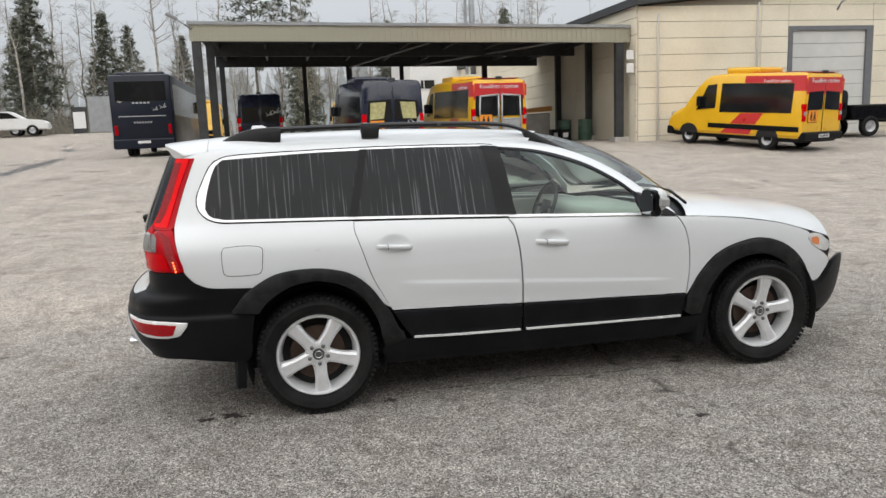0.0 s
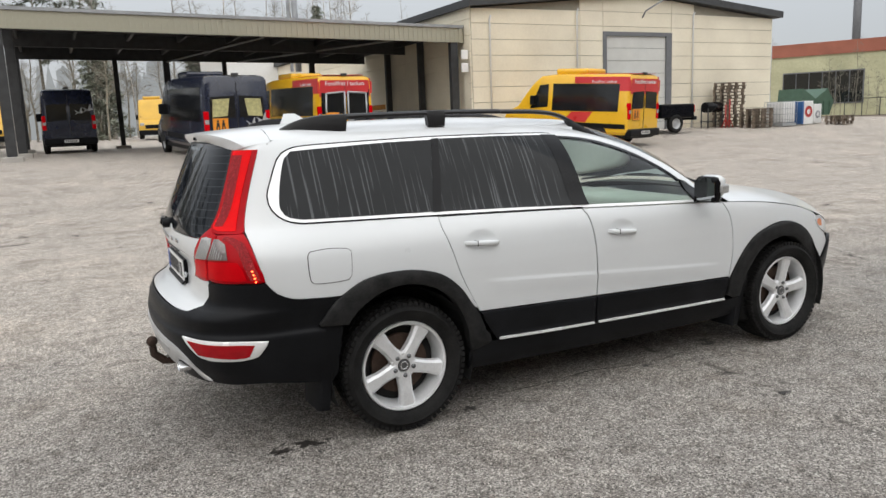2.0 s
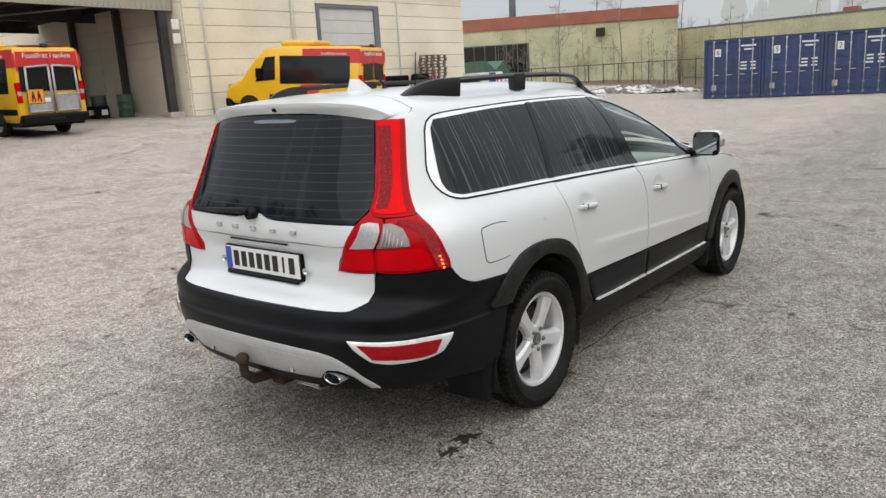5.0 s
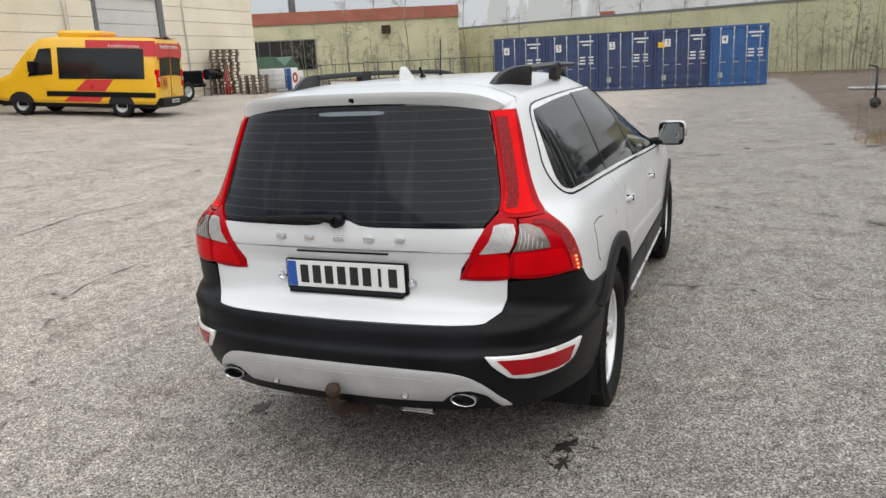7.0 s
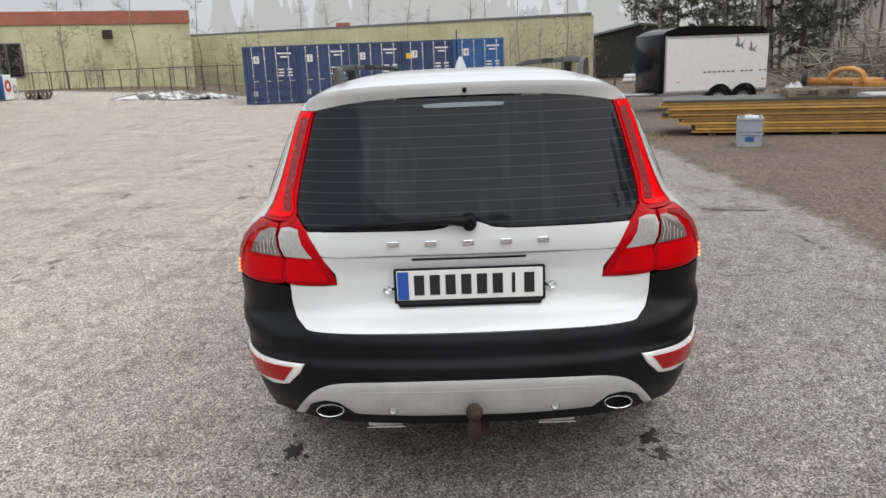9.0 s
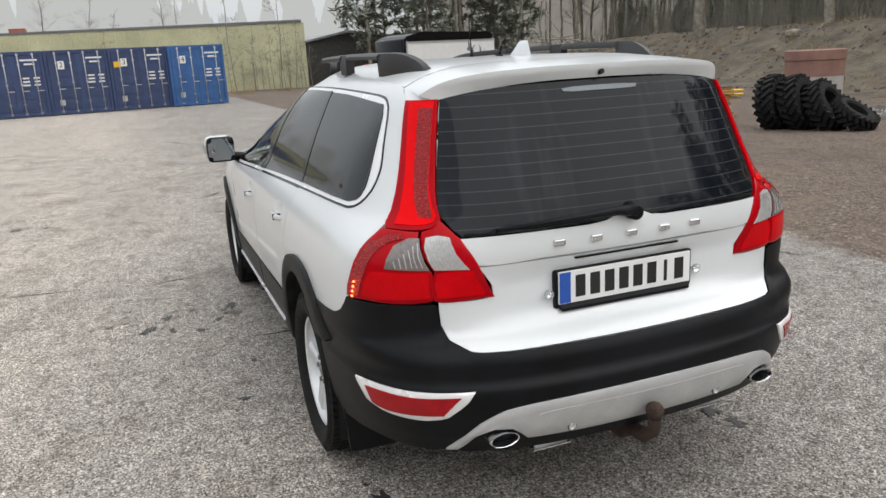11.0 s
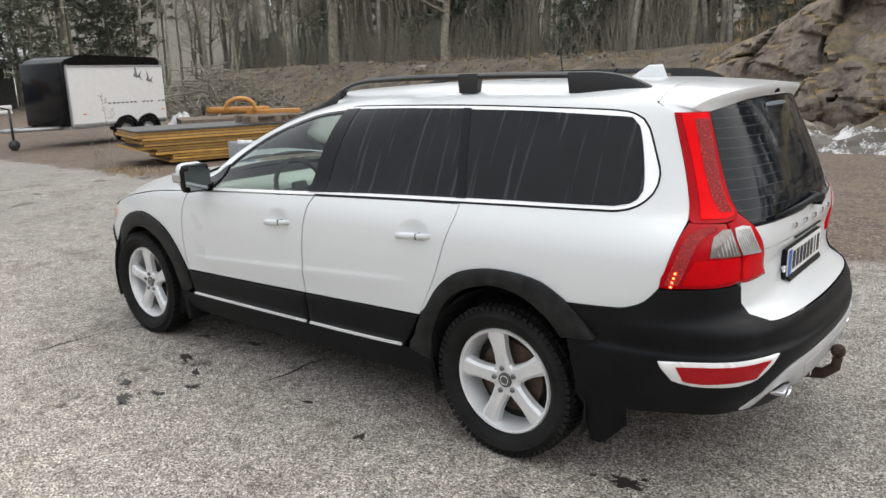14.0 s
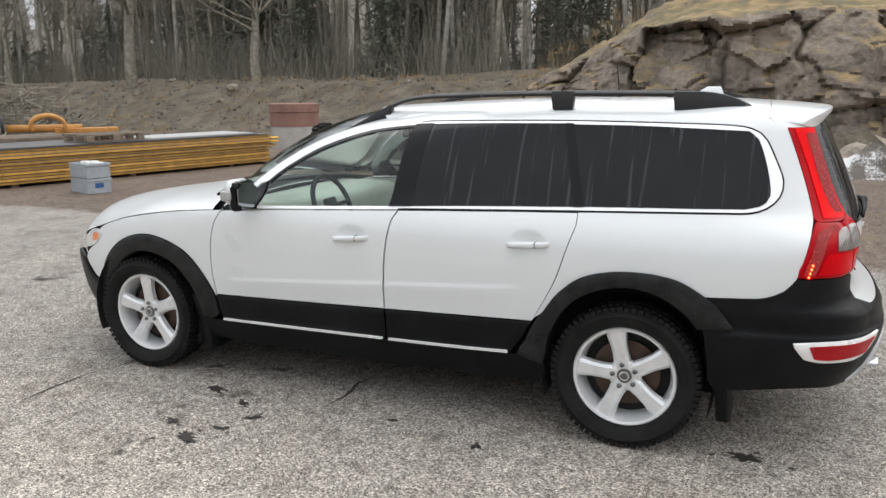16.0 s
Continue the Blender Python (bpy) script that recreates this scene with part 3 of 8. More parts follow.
# tailgate, rear glass and lamps
GATE_SIDE = [(.550, 1.040, 1), (.510, .955, 1)]
gate = panel("tailgate", [[(0, .968, 1), (.3, .968, 1)], [(.528, .968, 1), (.476, .869, 1)], [(.650, .866, 1)] + BUMP_TOP[1:] + [(.25, .714, 1)], [(0, .714, 1)]], M["white_paint"], car, gap=0.003, sym=True, off=0.0)
panel("upper_skin", [[(0, 1.088, 1), (.04, 1.084, 1), (.085, 1.066, 1), (.14, 1.060, 1), (.3, 1.059, 1)], [(.572, 1.057, 1), (.530, .974, 1)], [(.3, .974, 1)], [(0, .974, 1)]], M["white_paint"], gate, gap=0.0, sym=True, off=0.002)
panel("rear_window", [[(0, 1.503, 1), (.3, 1.498, 1), (.45, 1.486, 1)], [(.540, 1.468, 1), (.604, 1.20, 1), (.608, 1.118, 1)], [(.562, 1.061, 1), (.3, 1.063, 1), (.14, 1.064, 1), (.085, 1.070, 1), (.04, 1.088, 1)], [(0, 1.092, 1)]],
      M["rear_glass"], gate, gap=0.001, sym=True, off=-0.001, label="dark dusty rear window with heater lines")
for sgn in (False, True):
    lamp = panel("tail_lamp", [[(.540, 1.468, 1), (.604, 1.2, 1), (.608, 1.118, 1)], [(.610, 1.112, 1), (.64, 1.088, 1), (.70, 1.082, 1)], [(-2.150, 1.084), (-2.132, 1.098), (-2.112, 1.18), (-2.074, 1.295)], [(-2.008, 1.466)]],
                 M["dark_red_lens"], car, off=0.004, gap=0.002, mirror=sgn, label="tall red tail lamp")
    panel("bright_lens", [[(.553, 1.460, 1), (.620, 1.2, 1), (.630, 1.105, 1)], [(-2.168, 1.096), (-2.140, 1.18), (-2.100, 1.295)], [(-2.034, 1.460)]], M["red_glow"], lamp, off=0.008, gap=0, rim=0.006, mirror=sgn, label="lit red column")
    panel("led_panel", [[(.560, 1.44, 1), (.622, 1.2, 1), (.632, 1.115, 1)], [(.666, 1.115, 1), (.656, 1.2, 1)], [(.594, 1.44, 1)]], M["led_mesh"], lamp, off=0.0095, gap=0, rim=0.004, mirror=sgn, label="dotted red lens panel")
    low = panel("side_lamp", [[(.676, 1.080, 1), (-2.160, 1.085), (-2.140, 1.088)], [(-2.128, 1.05), (-2.106, .95), (-2.085, .870)], [(-2.16, .868), (.664, .870, 1)], [(.660, .96, 1)]],
                M["dark_red_lens"], lamp, off=0.008, gap=0.002, mirror=sgn, roll=0.006, label="red lower lamp lens")
    panel("glow_edge", [[(.725, 1.072, 1), (-2.185, 1.066), (-2.150, 1.045)], [(-2.126, .95), (-2.104, .882)], [(-2.145, .882)], [(-2.168, .95), (-2.185, 1.02), (-2.205, 1.050), (.722, 1.060, 1)]], M["led_mesh"], low, off=0.0112, gap=0, rim=0.003, mirror=sgn, label="dotted red edge light")
    panel("lower_field", [[(.672, .962, 1), (.76, .964, 1), (-2.190, .965)], [(-2.172, .93), (-2.158, .884)], [(.672, .882, 1)]], M["red_lens"], low, off=0.0105, gap=0, rim=0.002, mirror=sgn, label="red lower field")
    cl = panel("reversing_lens", [[(.682, 1.060, 1), (.71, 1.060, 1)], [(.752, 1.040, 1), (.778, 1.005, 1)], [(.788, .976, 1)], [(.668, .970, 1)]], M["lens_smoke"], low, off=0.0125, gap=0, rim=0.003, mirror=sgn, label="clear ribbed lens before a grey reflector")
    for k in range(6):
        panel("lens_rib", [[(.688 + k * .0145, 1.048 - .010 * k, 1)], [(.691 + k * .0145, 1.048 - .010 * k, 1)], [(.689 + k * .0145, .978, 1)], [(.686 + k * .0145, .978, 1)]], M["clear_lens"], cl, off=0.0145, gap=0, rim=0.002, mirror=sgn)
    glow = bmesh.new()
    for k in range(4):
        q = plan((-2.135 + 0.004 * k, .925 - 0.016 * k))
        P = skin(q.x, q.y) + skin_normal(q.x, q.y) * .012
        bmesh.ops.create_icosphere(glow, subdivisions=1, radius=0.0045, matrix=Matrix.Translation((P.x, P.y * (-1 if sgn else 1), P.z)))
    part("led", glow, M["led"], low, "four small lit amber diodes")
    inner = panel("gate_lamp", [[(.614, 1.114, 1), (.644, 1.088, 1), (.672, 1.080, 1)], [(.656, .96, 1), (.660, .868, 1)], [(.470, .862, 1), (.491, .910, 1), (.514, .960, 1), (.540, 1.010, 1)], [(.568, 1.060, 1)]], M["dark_red_lens"], gate, off=0.008, gap=0.002, mirror=sgn, roll=0.006, label="red lamp on the tailgate")
    panel("lower_field", [[(.540, .958, 1), (.648, .958, 1)], [(.650, .880, 1)], [(.500, .876, 1)]], M["red_lens"], inner, off=0.0105, gap=0, rim=0.002, mirror=sgn, label="red lower field")
    cl = panel("reversing_lens", [[(.600, 1.062, 1), (.664, 1.062, 1)], [(.655, .970, 1)], [(.552, .966, 1)]], M["lens_ribbed"], inner, off=0.0125, gap=0, rim=0.003, mirror=sgn, label="clear ribbed lens")
    for k in range(8):
        panel("lens_rib", [[(.606 + k * .0075, 1.056, 1)], [(.609 + k * .0075, 1.056, 1)], [(.569 + k * .0118, .973, 1)], [(.565 + k * .0118, .973, 1)]], M["clear_lens"], cl, off=0.0142, gap=0, rim=0.002, mirror=sgn)
    fog = panel("fog_lamp_bezel", [[(.590, .607, 1), (.66, .603, 1), (.74, .602, 1), (-2.20, .600)], [(-2.090, .592), (-2.098, .570)], [(-2.135, .522), (-2.20, .505), (.72, .503, 1)], [(.660, .518, 1), (.610, .572, 1)]],
                M["trim_silver"], car, off=0.014, gap=0, roll=0.006, mirror=sgn, label="bright fog lamp surround")
    panel("fog_lamp", [[(.628, .592, 1), (.74, .587, 1), (-2.21, .585)], [(-2.150, .580)], [(-2.172, .527), (-2.23, .519)], [(.674, .530, 1)]], M["fog_red"], fog, off=0.018, gap=0, rim=0.003, mirror=sgn, label="red fog lamp lens")
skid = panel("skid_plate", [[(0, .560, 1), (.25, .557, 1), (.46, .545, 1), (.545, .515, 1), (.60, .465, 1)], [(.655, .385, 1), (.622, .385, 1)], [(.585, .445, 1), (.53, .470, 1), (.475, .466, 1)], [(.42, .420, 1), (.2, .414, 1)], [(0, .414, 1)]],
             M["silver"], car, off=0.016, gap=0, sym=True, roll=0.008, label="scuffed silver skid plate under the bumper")
panel("skid_recess", [[(0, .524, 1), (.33, .522, 1)], [(.40, .514, 1), (.37, .469, 1), (.33, .454, 1)], [(0, .451, 1)]], M["silver_dark"], skid, off=0.018, gap=0, rim=0.002, sym=True, label="sunken silver band")
for y in (-.285, .285):
    bm = bmesh.new()
    lathe(bm, [(0.013, -.012), (0.013, .004), (0.010, .005), (0.009, .002), (0.0, .003)], 16, "x")
    bmesh.ops.transform(bm, matrix=pose(tail_at(y, .440) - .020, y, .440, 0, 0, 180), verts=bm.verts[:])
    part("parking_sensor", bm, M["silver"], skid)
    bm = bmesh.new()
    lathe(bm, [(0.0125, -.002), (0.0155, -.002), (0.0155, .0025), (0.0125, .0025)], 18, "x")
    bmesh.ops.transform(bm, matrix=pose(tail_at(y, .440) - .021, y, .440, 0, 0, 180), verts=bm.verts[:])
    part("sensor_ring", bm, M["hub_grey"], skid, "dark ring round the sensor")
for y in (-.51, .51):
    bm = bmesh.new()
    lathe(bm, [(.051, .14), (.053, .0), (.053, -.007), (.0515, -.010), (.048, -.009), (.0465, .0), (.0465, .13)], 32, "x")
    bmesh.ops.transform(bm, matrix=Matrix.Translation((-2.446, y, .436)) @ Matrix.Diagonal((1, .95, .44, 1)), verts=bm.verts[:])
    ex = part("exhaust_tip", bm, M["chrome"], car, "oval chrome exhaust tip", 60)
    part("bore", lathe(bmesh.new(), [(.0, -2.39), (.0465, -2.39)], 20, "x"), M["underbody"], ex)
    ex.children[0].matrix_basis = Matrix.Translation((0, y, .436)) @ Matrix.Diagonal((1, .95, .44, 1))
# rear fascia details: number plate with bars for its writing, brand bars, wiper
holder = part("plate_holder", boxm(-2.352, -2.320, -.268, .268, .792, .918, .005), M["black_plastic"], gate, "black number plate holder")
part("plate_rim", sheet(bmesh.new(), [(-2.352, -.262, .800), (-2.352, .262, .800), (-2.366, .250, .784), (-2.366, -.250, .784)], (0, 0, .010)), M["black_plastic"], holder, "black lower lip of the holder")
pl = part("number_plate", boxm(-2.358, -2.352, -.258, .258, .806, .914, .002), M["plate_white"], holder, "white number plate with a blue end")
part("blue_end", boxm(-2.3600, -2.3575, .215, .255, .809, .911), M["plate_blue"], holder)
for k in range(8):
    y = .178 - k * .0555
    part("mark", boxm(-2.3600, -2.3575, y - (.006 if k == 6 else .018), y + (.006 if k == 6 else .018), .824, .897), M["ink"], holder)
for y in (-.290, .290):
    bm = bmesh.new()
    tube(bm, [(-2.335, y - math.copysign(.022, y), .845), (-2.350, y, .845)], .006, 8)
    lathe(bm, [(.016, -2.356), (.016, -2.348), (.008, -2.345)], 14, "x")
    for v in bm.verts:
        if abs(v.co.y) < .03 and abs(v.co.z) < .03:
            v.co += Vector((0, y, .845))
    part("plate_clip", bm, M["chrome"], holder)
for y in (.262, .131, 0.0, -.130, -.258):
    x = tail_at(y, 1.017)
    part("badge_bar", boxm(x - .012, x, y - .021, y + .021, 1.006, 1.028, .004), M["chrome"], gate, "small chrome badge piece")
part("handle_recess", boxm(tail_at(0, .955) - .008, tail_at(0, .955) + .02, -.20, .20, .953, .960, .002), M["gloss_black"], gate, "dark grip slot above the plate")
bm = bmesh.new()
xw = [tail_at(y, 1.08) for y in (0.0, .06, .20, .46, .56)]
tube(bm, [(xw[0] + .02, -.005, 1.088), (xw[0] - .040, -.005, 1.084)], [.030, .023], 14)
tube(bm, [(xw[0] - .030, -.005, 1.092), (xw[1] - .022, .06, 1.097), (xw[2] - .018, .20, 1.091), (xw[3] - .014, .46, 1.076)], [.021, .015, .011, .006], 8)
tube(bm, [(xw[1] - .006, .02, 1.084), (xw[2] - .004, .25, 1.076), (xw[4] - .004, .56, 1.064)], .007, 6)
part("wiper", bm, M["black_plastic"], gate, "black rear wiper")
panel("brake_light", [[(0, 1.482, 1), (.10, 1.481, 1)], [(.145, 1.478, 1), (.140, 1.468, 1)], [(.10, 1.466, 1)], [(0, 1.466, 1)]], M["lens_clear_grey"], gate, off=.002, gap=0, rim=.003, sym=True, label="clear high brake light behind the glass")
ANCHOR[0] = -1.0

# roof, spoiler, windscreen and bonnet
roof_edge = curve([p[0] for p in ROOF_E], [p[1] for p in ROOF_E])
roof_mid = curve([-2.2, -1.95, -1.7, -1.0, -.4, 0.0, .3], [1.53, 1.572, 1.585, 1.590, 1.574, 1.542, 1.49])
bm = bmesh.new()
VS = [math.sin(k / 12 * math.pi / 2) * s for s in (-1, 1) for k in range(13)]
VS = sorted(set(round(v, 5) for v in VS))
rows = []
for k in range(9):
    t = k / 8
    row = []
    for v in VS:
        ye, xt = float(flank(-1.94, 1.502)), -2.200 + 0.135 * abs(v)**6
        x = -1.94 + (xt + 1.94) * t
        y = v * (ye + (0.590 - ye) * t)
        z0 = 1.502 + (float(roof_mid(-1.94)) - 1.502) * (1 - abs(v)**5)
        z1 = 1.552 - 0.026 * abs(v)**3 - 0.046 * abs(v)**12
        row.append((x, y, z0 + (z1 - z0) * t**1.3))
    rows.append(row)
rows = rows[::-1]
fade = [1 - abs(v)**8 for v in VS]
lip = [[(x + dx * f, y, z - dz * f - .002 * (1 - f)) for (x, y, z), f in zip(rows[0], fade)] for dx, dz in ((0, .012), (.006, .024))] + [[]]
for v in VS:
    zg = 1.507 - .041 * abs(v)**3
    P = skin(plan((.548 * abs(v), zg, 1)).x, zg)
    lip[2].append((P.x - .001, math.copysign(P.y, v), P.z))
sp = [[bm.verts.new(p) for p in r] for r in lip[::-1] + rows]
for r0, r1 in zip(sp, sp[1:]):
    for a in range(len(VS) - 1):
        bm.faces.new((r0[a], r0[a + 1], r1[a + 1], r1[a]))
for s0 in (-1, 1):
    sa, sb = plan((-2.008, 1.466)).x, plan((.548, 1.466, 1)).x
    low_ = []
    for k in range(9):
        P = skin(sa + (sb - sa) * k / 8, 1.464)
        low_.append(bm.verts.new((P.x, s0 * P.y, P.z)))
    top_ = [r[-1 if s0 > 0 else 0] for r in sp[3:][::-1]]
    for k in range(8):
        bm.faces.new((top_[k], top_[k + 1], low_[k + 1], low_[k]))
    bm.faces.new([r[-1 if s0 > 0 else 0] for r in sp[3::-1]] + [low_[8]])
spoiler = part("roof_spoiler", bm, M["white_paint"], car, "", 45)
bm = bmesh.new()
grid = []
for k in range(40):
    x = -1.938 + k * (1.938 + .02) / 39
    ze, zc = float(roof_edge(x)), float(roof_mid(x))
    ye = float(flank(x, ze))
    bow = .16 * smooth(-.35, .02, x)
    grid.append([bm.verts.new((x + bow * (1 - v * v), v * ye, ze + (zc - ze) * (1 - abs(v)**5))) for v in VS])
for r0, r1 in zip(grid, grid[1:]):
    for a in range(len(VS) - 1):
        bm.faces.new((r0[a], r1[a], r1[a + 1], r0[a + 1]))
roof = part("roof", bm, M["white_paint"], car, "", 180)
bm = bmesh.new()
tube(bm, [(-2.205, -.005, 1.526), (-2.170, -.005, 1.520)], [.008, .010], 10)
part("washer_nozzle", bm, M["gloss_black"], spoiler)
bm = bmesh.new()
grid = []
for k in range(16):
    x = .02 + k * .74 / 15
    ze = float(roof_edge(x))
    ye = float(flank(x, ze)) - .012
    zc = ze + .052 - .04 * k / 15
    bow = .16 + .22 * k / 15
    grid.append([bm.verts.new((x + bow * (1 - v * v), v * ye, ze - .004 + (zc - ze) * (1 - abs(v)**2.2))) for v in VS])
for r0, r1 in zip(grid, grid[1:]):
    for a in range(len(VS) - 1):
        bm.faces.new((r0[a], r1[a], r1[a + 1], r0[a + 1]))
wind = part("windscreen", bm, M["side_glass"], car, "", 180)
wind.visible_shadow = False
hood_e = curve([.80, 1.0, 1.2, 1.5, 1.72, 1.9, 2.1, 2.25], [1.0, .987, .967, .917, .857, .805, .74, .68])
hood_c = curve([.80, 1.1, 1.45, 1.7, 2.0, 2.2, 2.33], [1.075, 1.065, 1.035, .995, .915, .83, .72])
bm = bmesh.new()
grid = []
for k in range(30):
    x = .86 + k * 1.13 / 29
    ze, zc = float(hood_e(x)), float(hood_c(min(2.33, x + .02)))
    ye = float(flank(x, ze)) - .001
    bow = .22 * smooth(1.15, .86, x) + .20 * smooth(1.5, 1.99, x)
    grid.append([bm.verts.new((x + bow * (1 - v * v), v * ye, ze + (zc - ze) * (1 - abs(v)**2.4))) for v in VS])
for r0, r1 in zip(grid, grid[1:]):
    for a in range(len(VS) - 1):
        bm.faces.new((r0[a], r1[a], r1[a + 1], r0[a + 1]))
nose_row = [v.co.copy() for v in grid[-1]]
part("bonnet", bm, M["white_paint"], car, "", 180)
bm = bmesh.new()
rows_n = [[bm.verts.new((p.x + d, p.y, p.z + (zl - p.z) * t)) for p in nose_row] for t, d, zl in ((0, -.002, .6), (.1, .012, .6), (.5, .02, .6), (1, .0, .55))]
for r0, r1 in zip(rows_n, rows_n[1:]):
    for a in range(len(VS) - 1):
        bm.faces.new((r0[a], r1[a], r1[a + 1], r0[a + 1]))
part("front_panel", bm, M["white_paint"], car, "", 180)
bm = bmesh.new()
grid = []
for k in range(8):
    x = .74 + k * .22 / 7
    ye = .83 - .02 * k / 7
    grid.append([bm.verts.new((x + .30 * (1 - v * v), v * ye, 1.055 - .045 * k / 7 - .05 * abs(v)**3)) for v in VS])
for r0, r1 in zip(grid, grid[1:]):
    for a in range(len(VS) - 1):
        bm.faces.new((r0[a], r1[a], r1[a + 1], r0[a + 1]))
part("scuttle", bm, M["black_plastic"], car, "black plastic scuttle below the windscreen", 180)
for s0 in (-1, 1):
    bm = bmesh.new()
    tube(bm, [(.95, s0 * .72, 1.055), (1.05, s0 * .35, 1.10), (1.13, -.05 * s0, 1.105)], .009, 6)
    part("windscreen_wiper", bm, M["black_plastic"], car)

# side glass, pillars and bright surrounds
for sgn in (False, True):
    sd = -1 if sgn else 1
    glass_panel("outer_seal", [DLO_REAR, DLO_TOP[:6], [(-.270, 1.442)], [(-.262, 1.052), (-.7, 1.069)]], M["gloss_black"], body, off=0.0015, gap=-0.0035, rim=0.004, mirror=sgn, label="thin black seal round the windows")
    surround = glass_panel("window_surround", [DLO_REAR, DLO_TOP[:6], [(-.270, 1.440)], [(-.262, 1.054), (-.7, 1.071)]], M["trim_silver"], body, off=0.004, gap=0.0040, rim=0.004, mirror=sgn, label="bright window surround")
    glass_panel("quarter_window", [[(-1.83, 1.420), (-1.4, 1.437)], [(-1.085, 1.440)], [(-1.178, 1.107), (-1.5, 1.117)], [(-1.862, 1.129), (-1.914, 1.141), (-1.933, 1.184), (-1.908, 1.294), (-1.868, 1.390)]], M["dusty_glass" if sgn else "dusty_left"], surround, off=0.007, gap=0, rim=0.003, mirror=sgn, label="dark tinted window with dirt streaks")
    glass_panel("rear_door_window", [[(-1.06, 1.444), (-.7, 1.441)], [(-.32, 1.431)], [(-.290, 1.068), (-.7, 1.087)], [(-1.152, 1.105)]], M["dusty_glass" if sgn else "dusty_left"], surround, off=0.007, gap=0, rim=0.003, mirror=sgn, label="dark tinted window with dirt streaks")
    glass_panel("pillar_trim", [[(-1.090, 1.444)], [(-1.048, 1.446)], [(-1.140, 1.103)], [(-1.188, 1.105)]], M["gloss_black"], surround, off=0.009, gap=0, rim=0.004, mirror=sgn, label="gloss black pillar cover")
    glass_panel("pillar_trim", [[(-.352, 1.4345)], [(-.245, 1.428)], [(-.215, 1.064)], [(-.330, 1.069)]], M["gloss_black"], surround, off=0.009, gap=0, rim=0.004, mirror=sgn, label="gloss black pillar cover")
    strip = glass_panel("window_surround", [[(-.318, 1.446), (.049, 1.412), (.330, 1.333), (.520, 1.230)], [(.64, 1.135)], [(.592, 1.148), (.504, 1.222), (.315, 1.324), (.036, 1.401)], [(-.318, 1.437)]], M["trim_silver"], body, off=0.001, gap=0, mirror=sgn, label="bright window surround")
    glass_panel("seal", [[(-.270, 1.4355), (.040, 1.402), (.315, 1.324), (.504, 1.222)], [(.600, 1.146)], [(.575, 1.140), (.500, 1.205), (.312, 1.306), (.036, 1.387)], [(-.25, 1.421)]], M["gloss_black"], body, off=0.0, gap=0, mirror=sgn, label="black window seal")
    glass_panel("window_surround", [[(-.266, 1.068), (.2, 1.046)], [(.57, 1.030)], [(.57, 1.016), (.2, 1.032)], [(-.266, 1.054)]], M["trim_silver"], body, off=0.003, gap=0, mirror=sgn, label="bright window surround")
    glass_panel("mirror_base", [[(.592, 1.146), (.65, 1.105)], [(.800, 1.004)], [(.565, 1.016)]], M["gloss_black"], body, off=0.004, gap=0, mirror=sgn, label="black triangle at the mirror foot")
    w = glass_panel("front_door_window", [[(-.248, 1.418), (.036, 1.385), (.312, 1.305), (.500, 1.204)], [(.583, 1.138)], [(.562, 1.030), (.2, 1.046)], [(-.222, 1.066)]], M["side_glass"], car, off=-0.004, gap=0, rim=0.003, mirror=sgn, label="clear front side window")
    w.visible_shadow = False
    # roof rail: feet, bar and middle post
    bm = bmesh.new()
    def rail_z(x):
        return float(roof_edge(max(-1.93, min(.35, x))))
    N0 = 60
    sec = []
    stops = sorted([-1.89 + k * 2.23 / (N0 - 1) for k in range(N0)] + [q + e for q in (-1.53, -1.065, -.96, .0) for e in (-.004, .004)])
    for x in stops:
        e0 = (1 - (1 - min(1.0, max(0.0, (x + 1.89) / .27)))**2.4) * smooth(0, .46, .34 - x)
        ze = rail_z(x) + .022 * smooth(.30, -.2, x)
        top = ze + .008 + .068 * e0
        under = top - .026 if (-1.53 < x < .0) and not (-1.065 < x < -.96) else ze - .012
        ye = .470 + .068 * smooth(-1.89, -1.50, x) if x < -.6 else min(.538, float(flank(x, rail_z(x))) - .040)
        sec.append([(x, sd * (ye + dy), z) for dy, z in ((.018, under), (.020, (under + top) / 2), (.010, top - .003), (-.010, top), (-.018, (under + top) / 2), (-.018, under))])
    rings = [[bm.verts.new(p) for p in r] for r in sec]
    for r0, r1 in zip(rings, rings[1:]):
        for a in range(6):
            bm.faces.new((r0[a], r0[(a + 1) % 6], r1[(a + 1) % 6], r1[a]))
    bm.faces.new(rings[0][::-1])
    bm.faces.new(rings[-1])
    bmesh.ops.recalc_face_normals(bm, faces=bm.faces[:])
    part("roof_rail", bm, M["rail_black"], car, "black plastic roof rail", 40)
    # handles
    for x0, z0, x1, z1 in ((-1.055, .945, -.845, .930), (-.123, .913, .088, .895)):
        xm, zm = (x0 + x1) / 2, (z0 + z1) / 2
        yb = float(flank(xm, zm))
        bm = bmesh.new()
        secs = []
        for k in range(13):
            t = k / 12
            bulge = math.sin(t * math.pi)**.35
            r = .0115 + .003 * math.sin(t * math.pi)
            c = (x0 + (x1 - x0) * t, sd * (yb - .001 + .019 * bulge), z0 + (z1 - z0) * t - .004)
            secs.append([bm.verts.new((c[0], c[1] + sd * .012 * math.cos(a) * bulge, c[2] + r * math.sin(a))) for a in [j * math.tau / 10 for j in range(10)]])
        for r0, r1 in zip(secs, secs[1:]):
            for a in range(10):
                bm.faces.new((r0[a], r0[(a + 1) % 10], r1[(a + 1) % 10], r1[a]))
        bm.faces.new(secs[0])
        bm.faces.new(secs[-1])
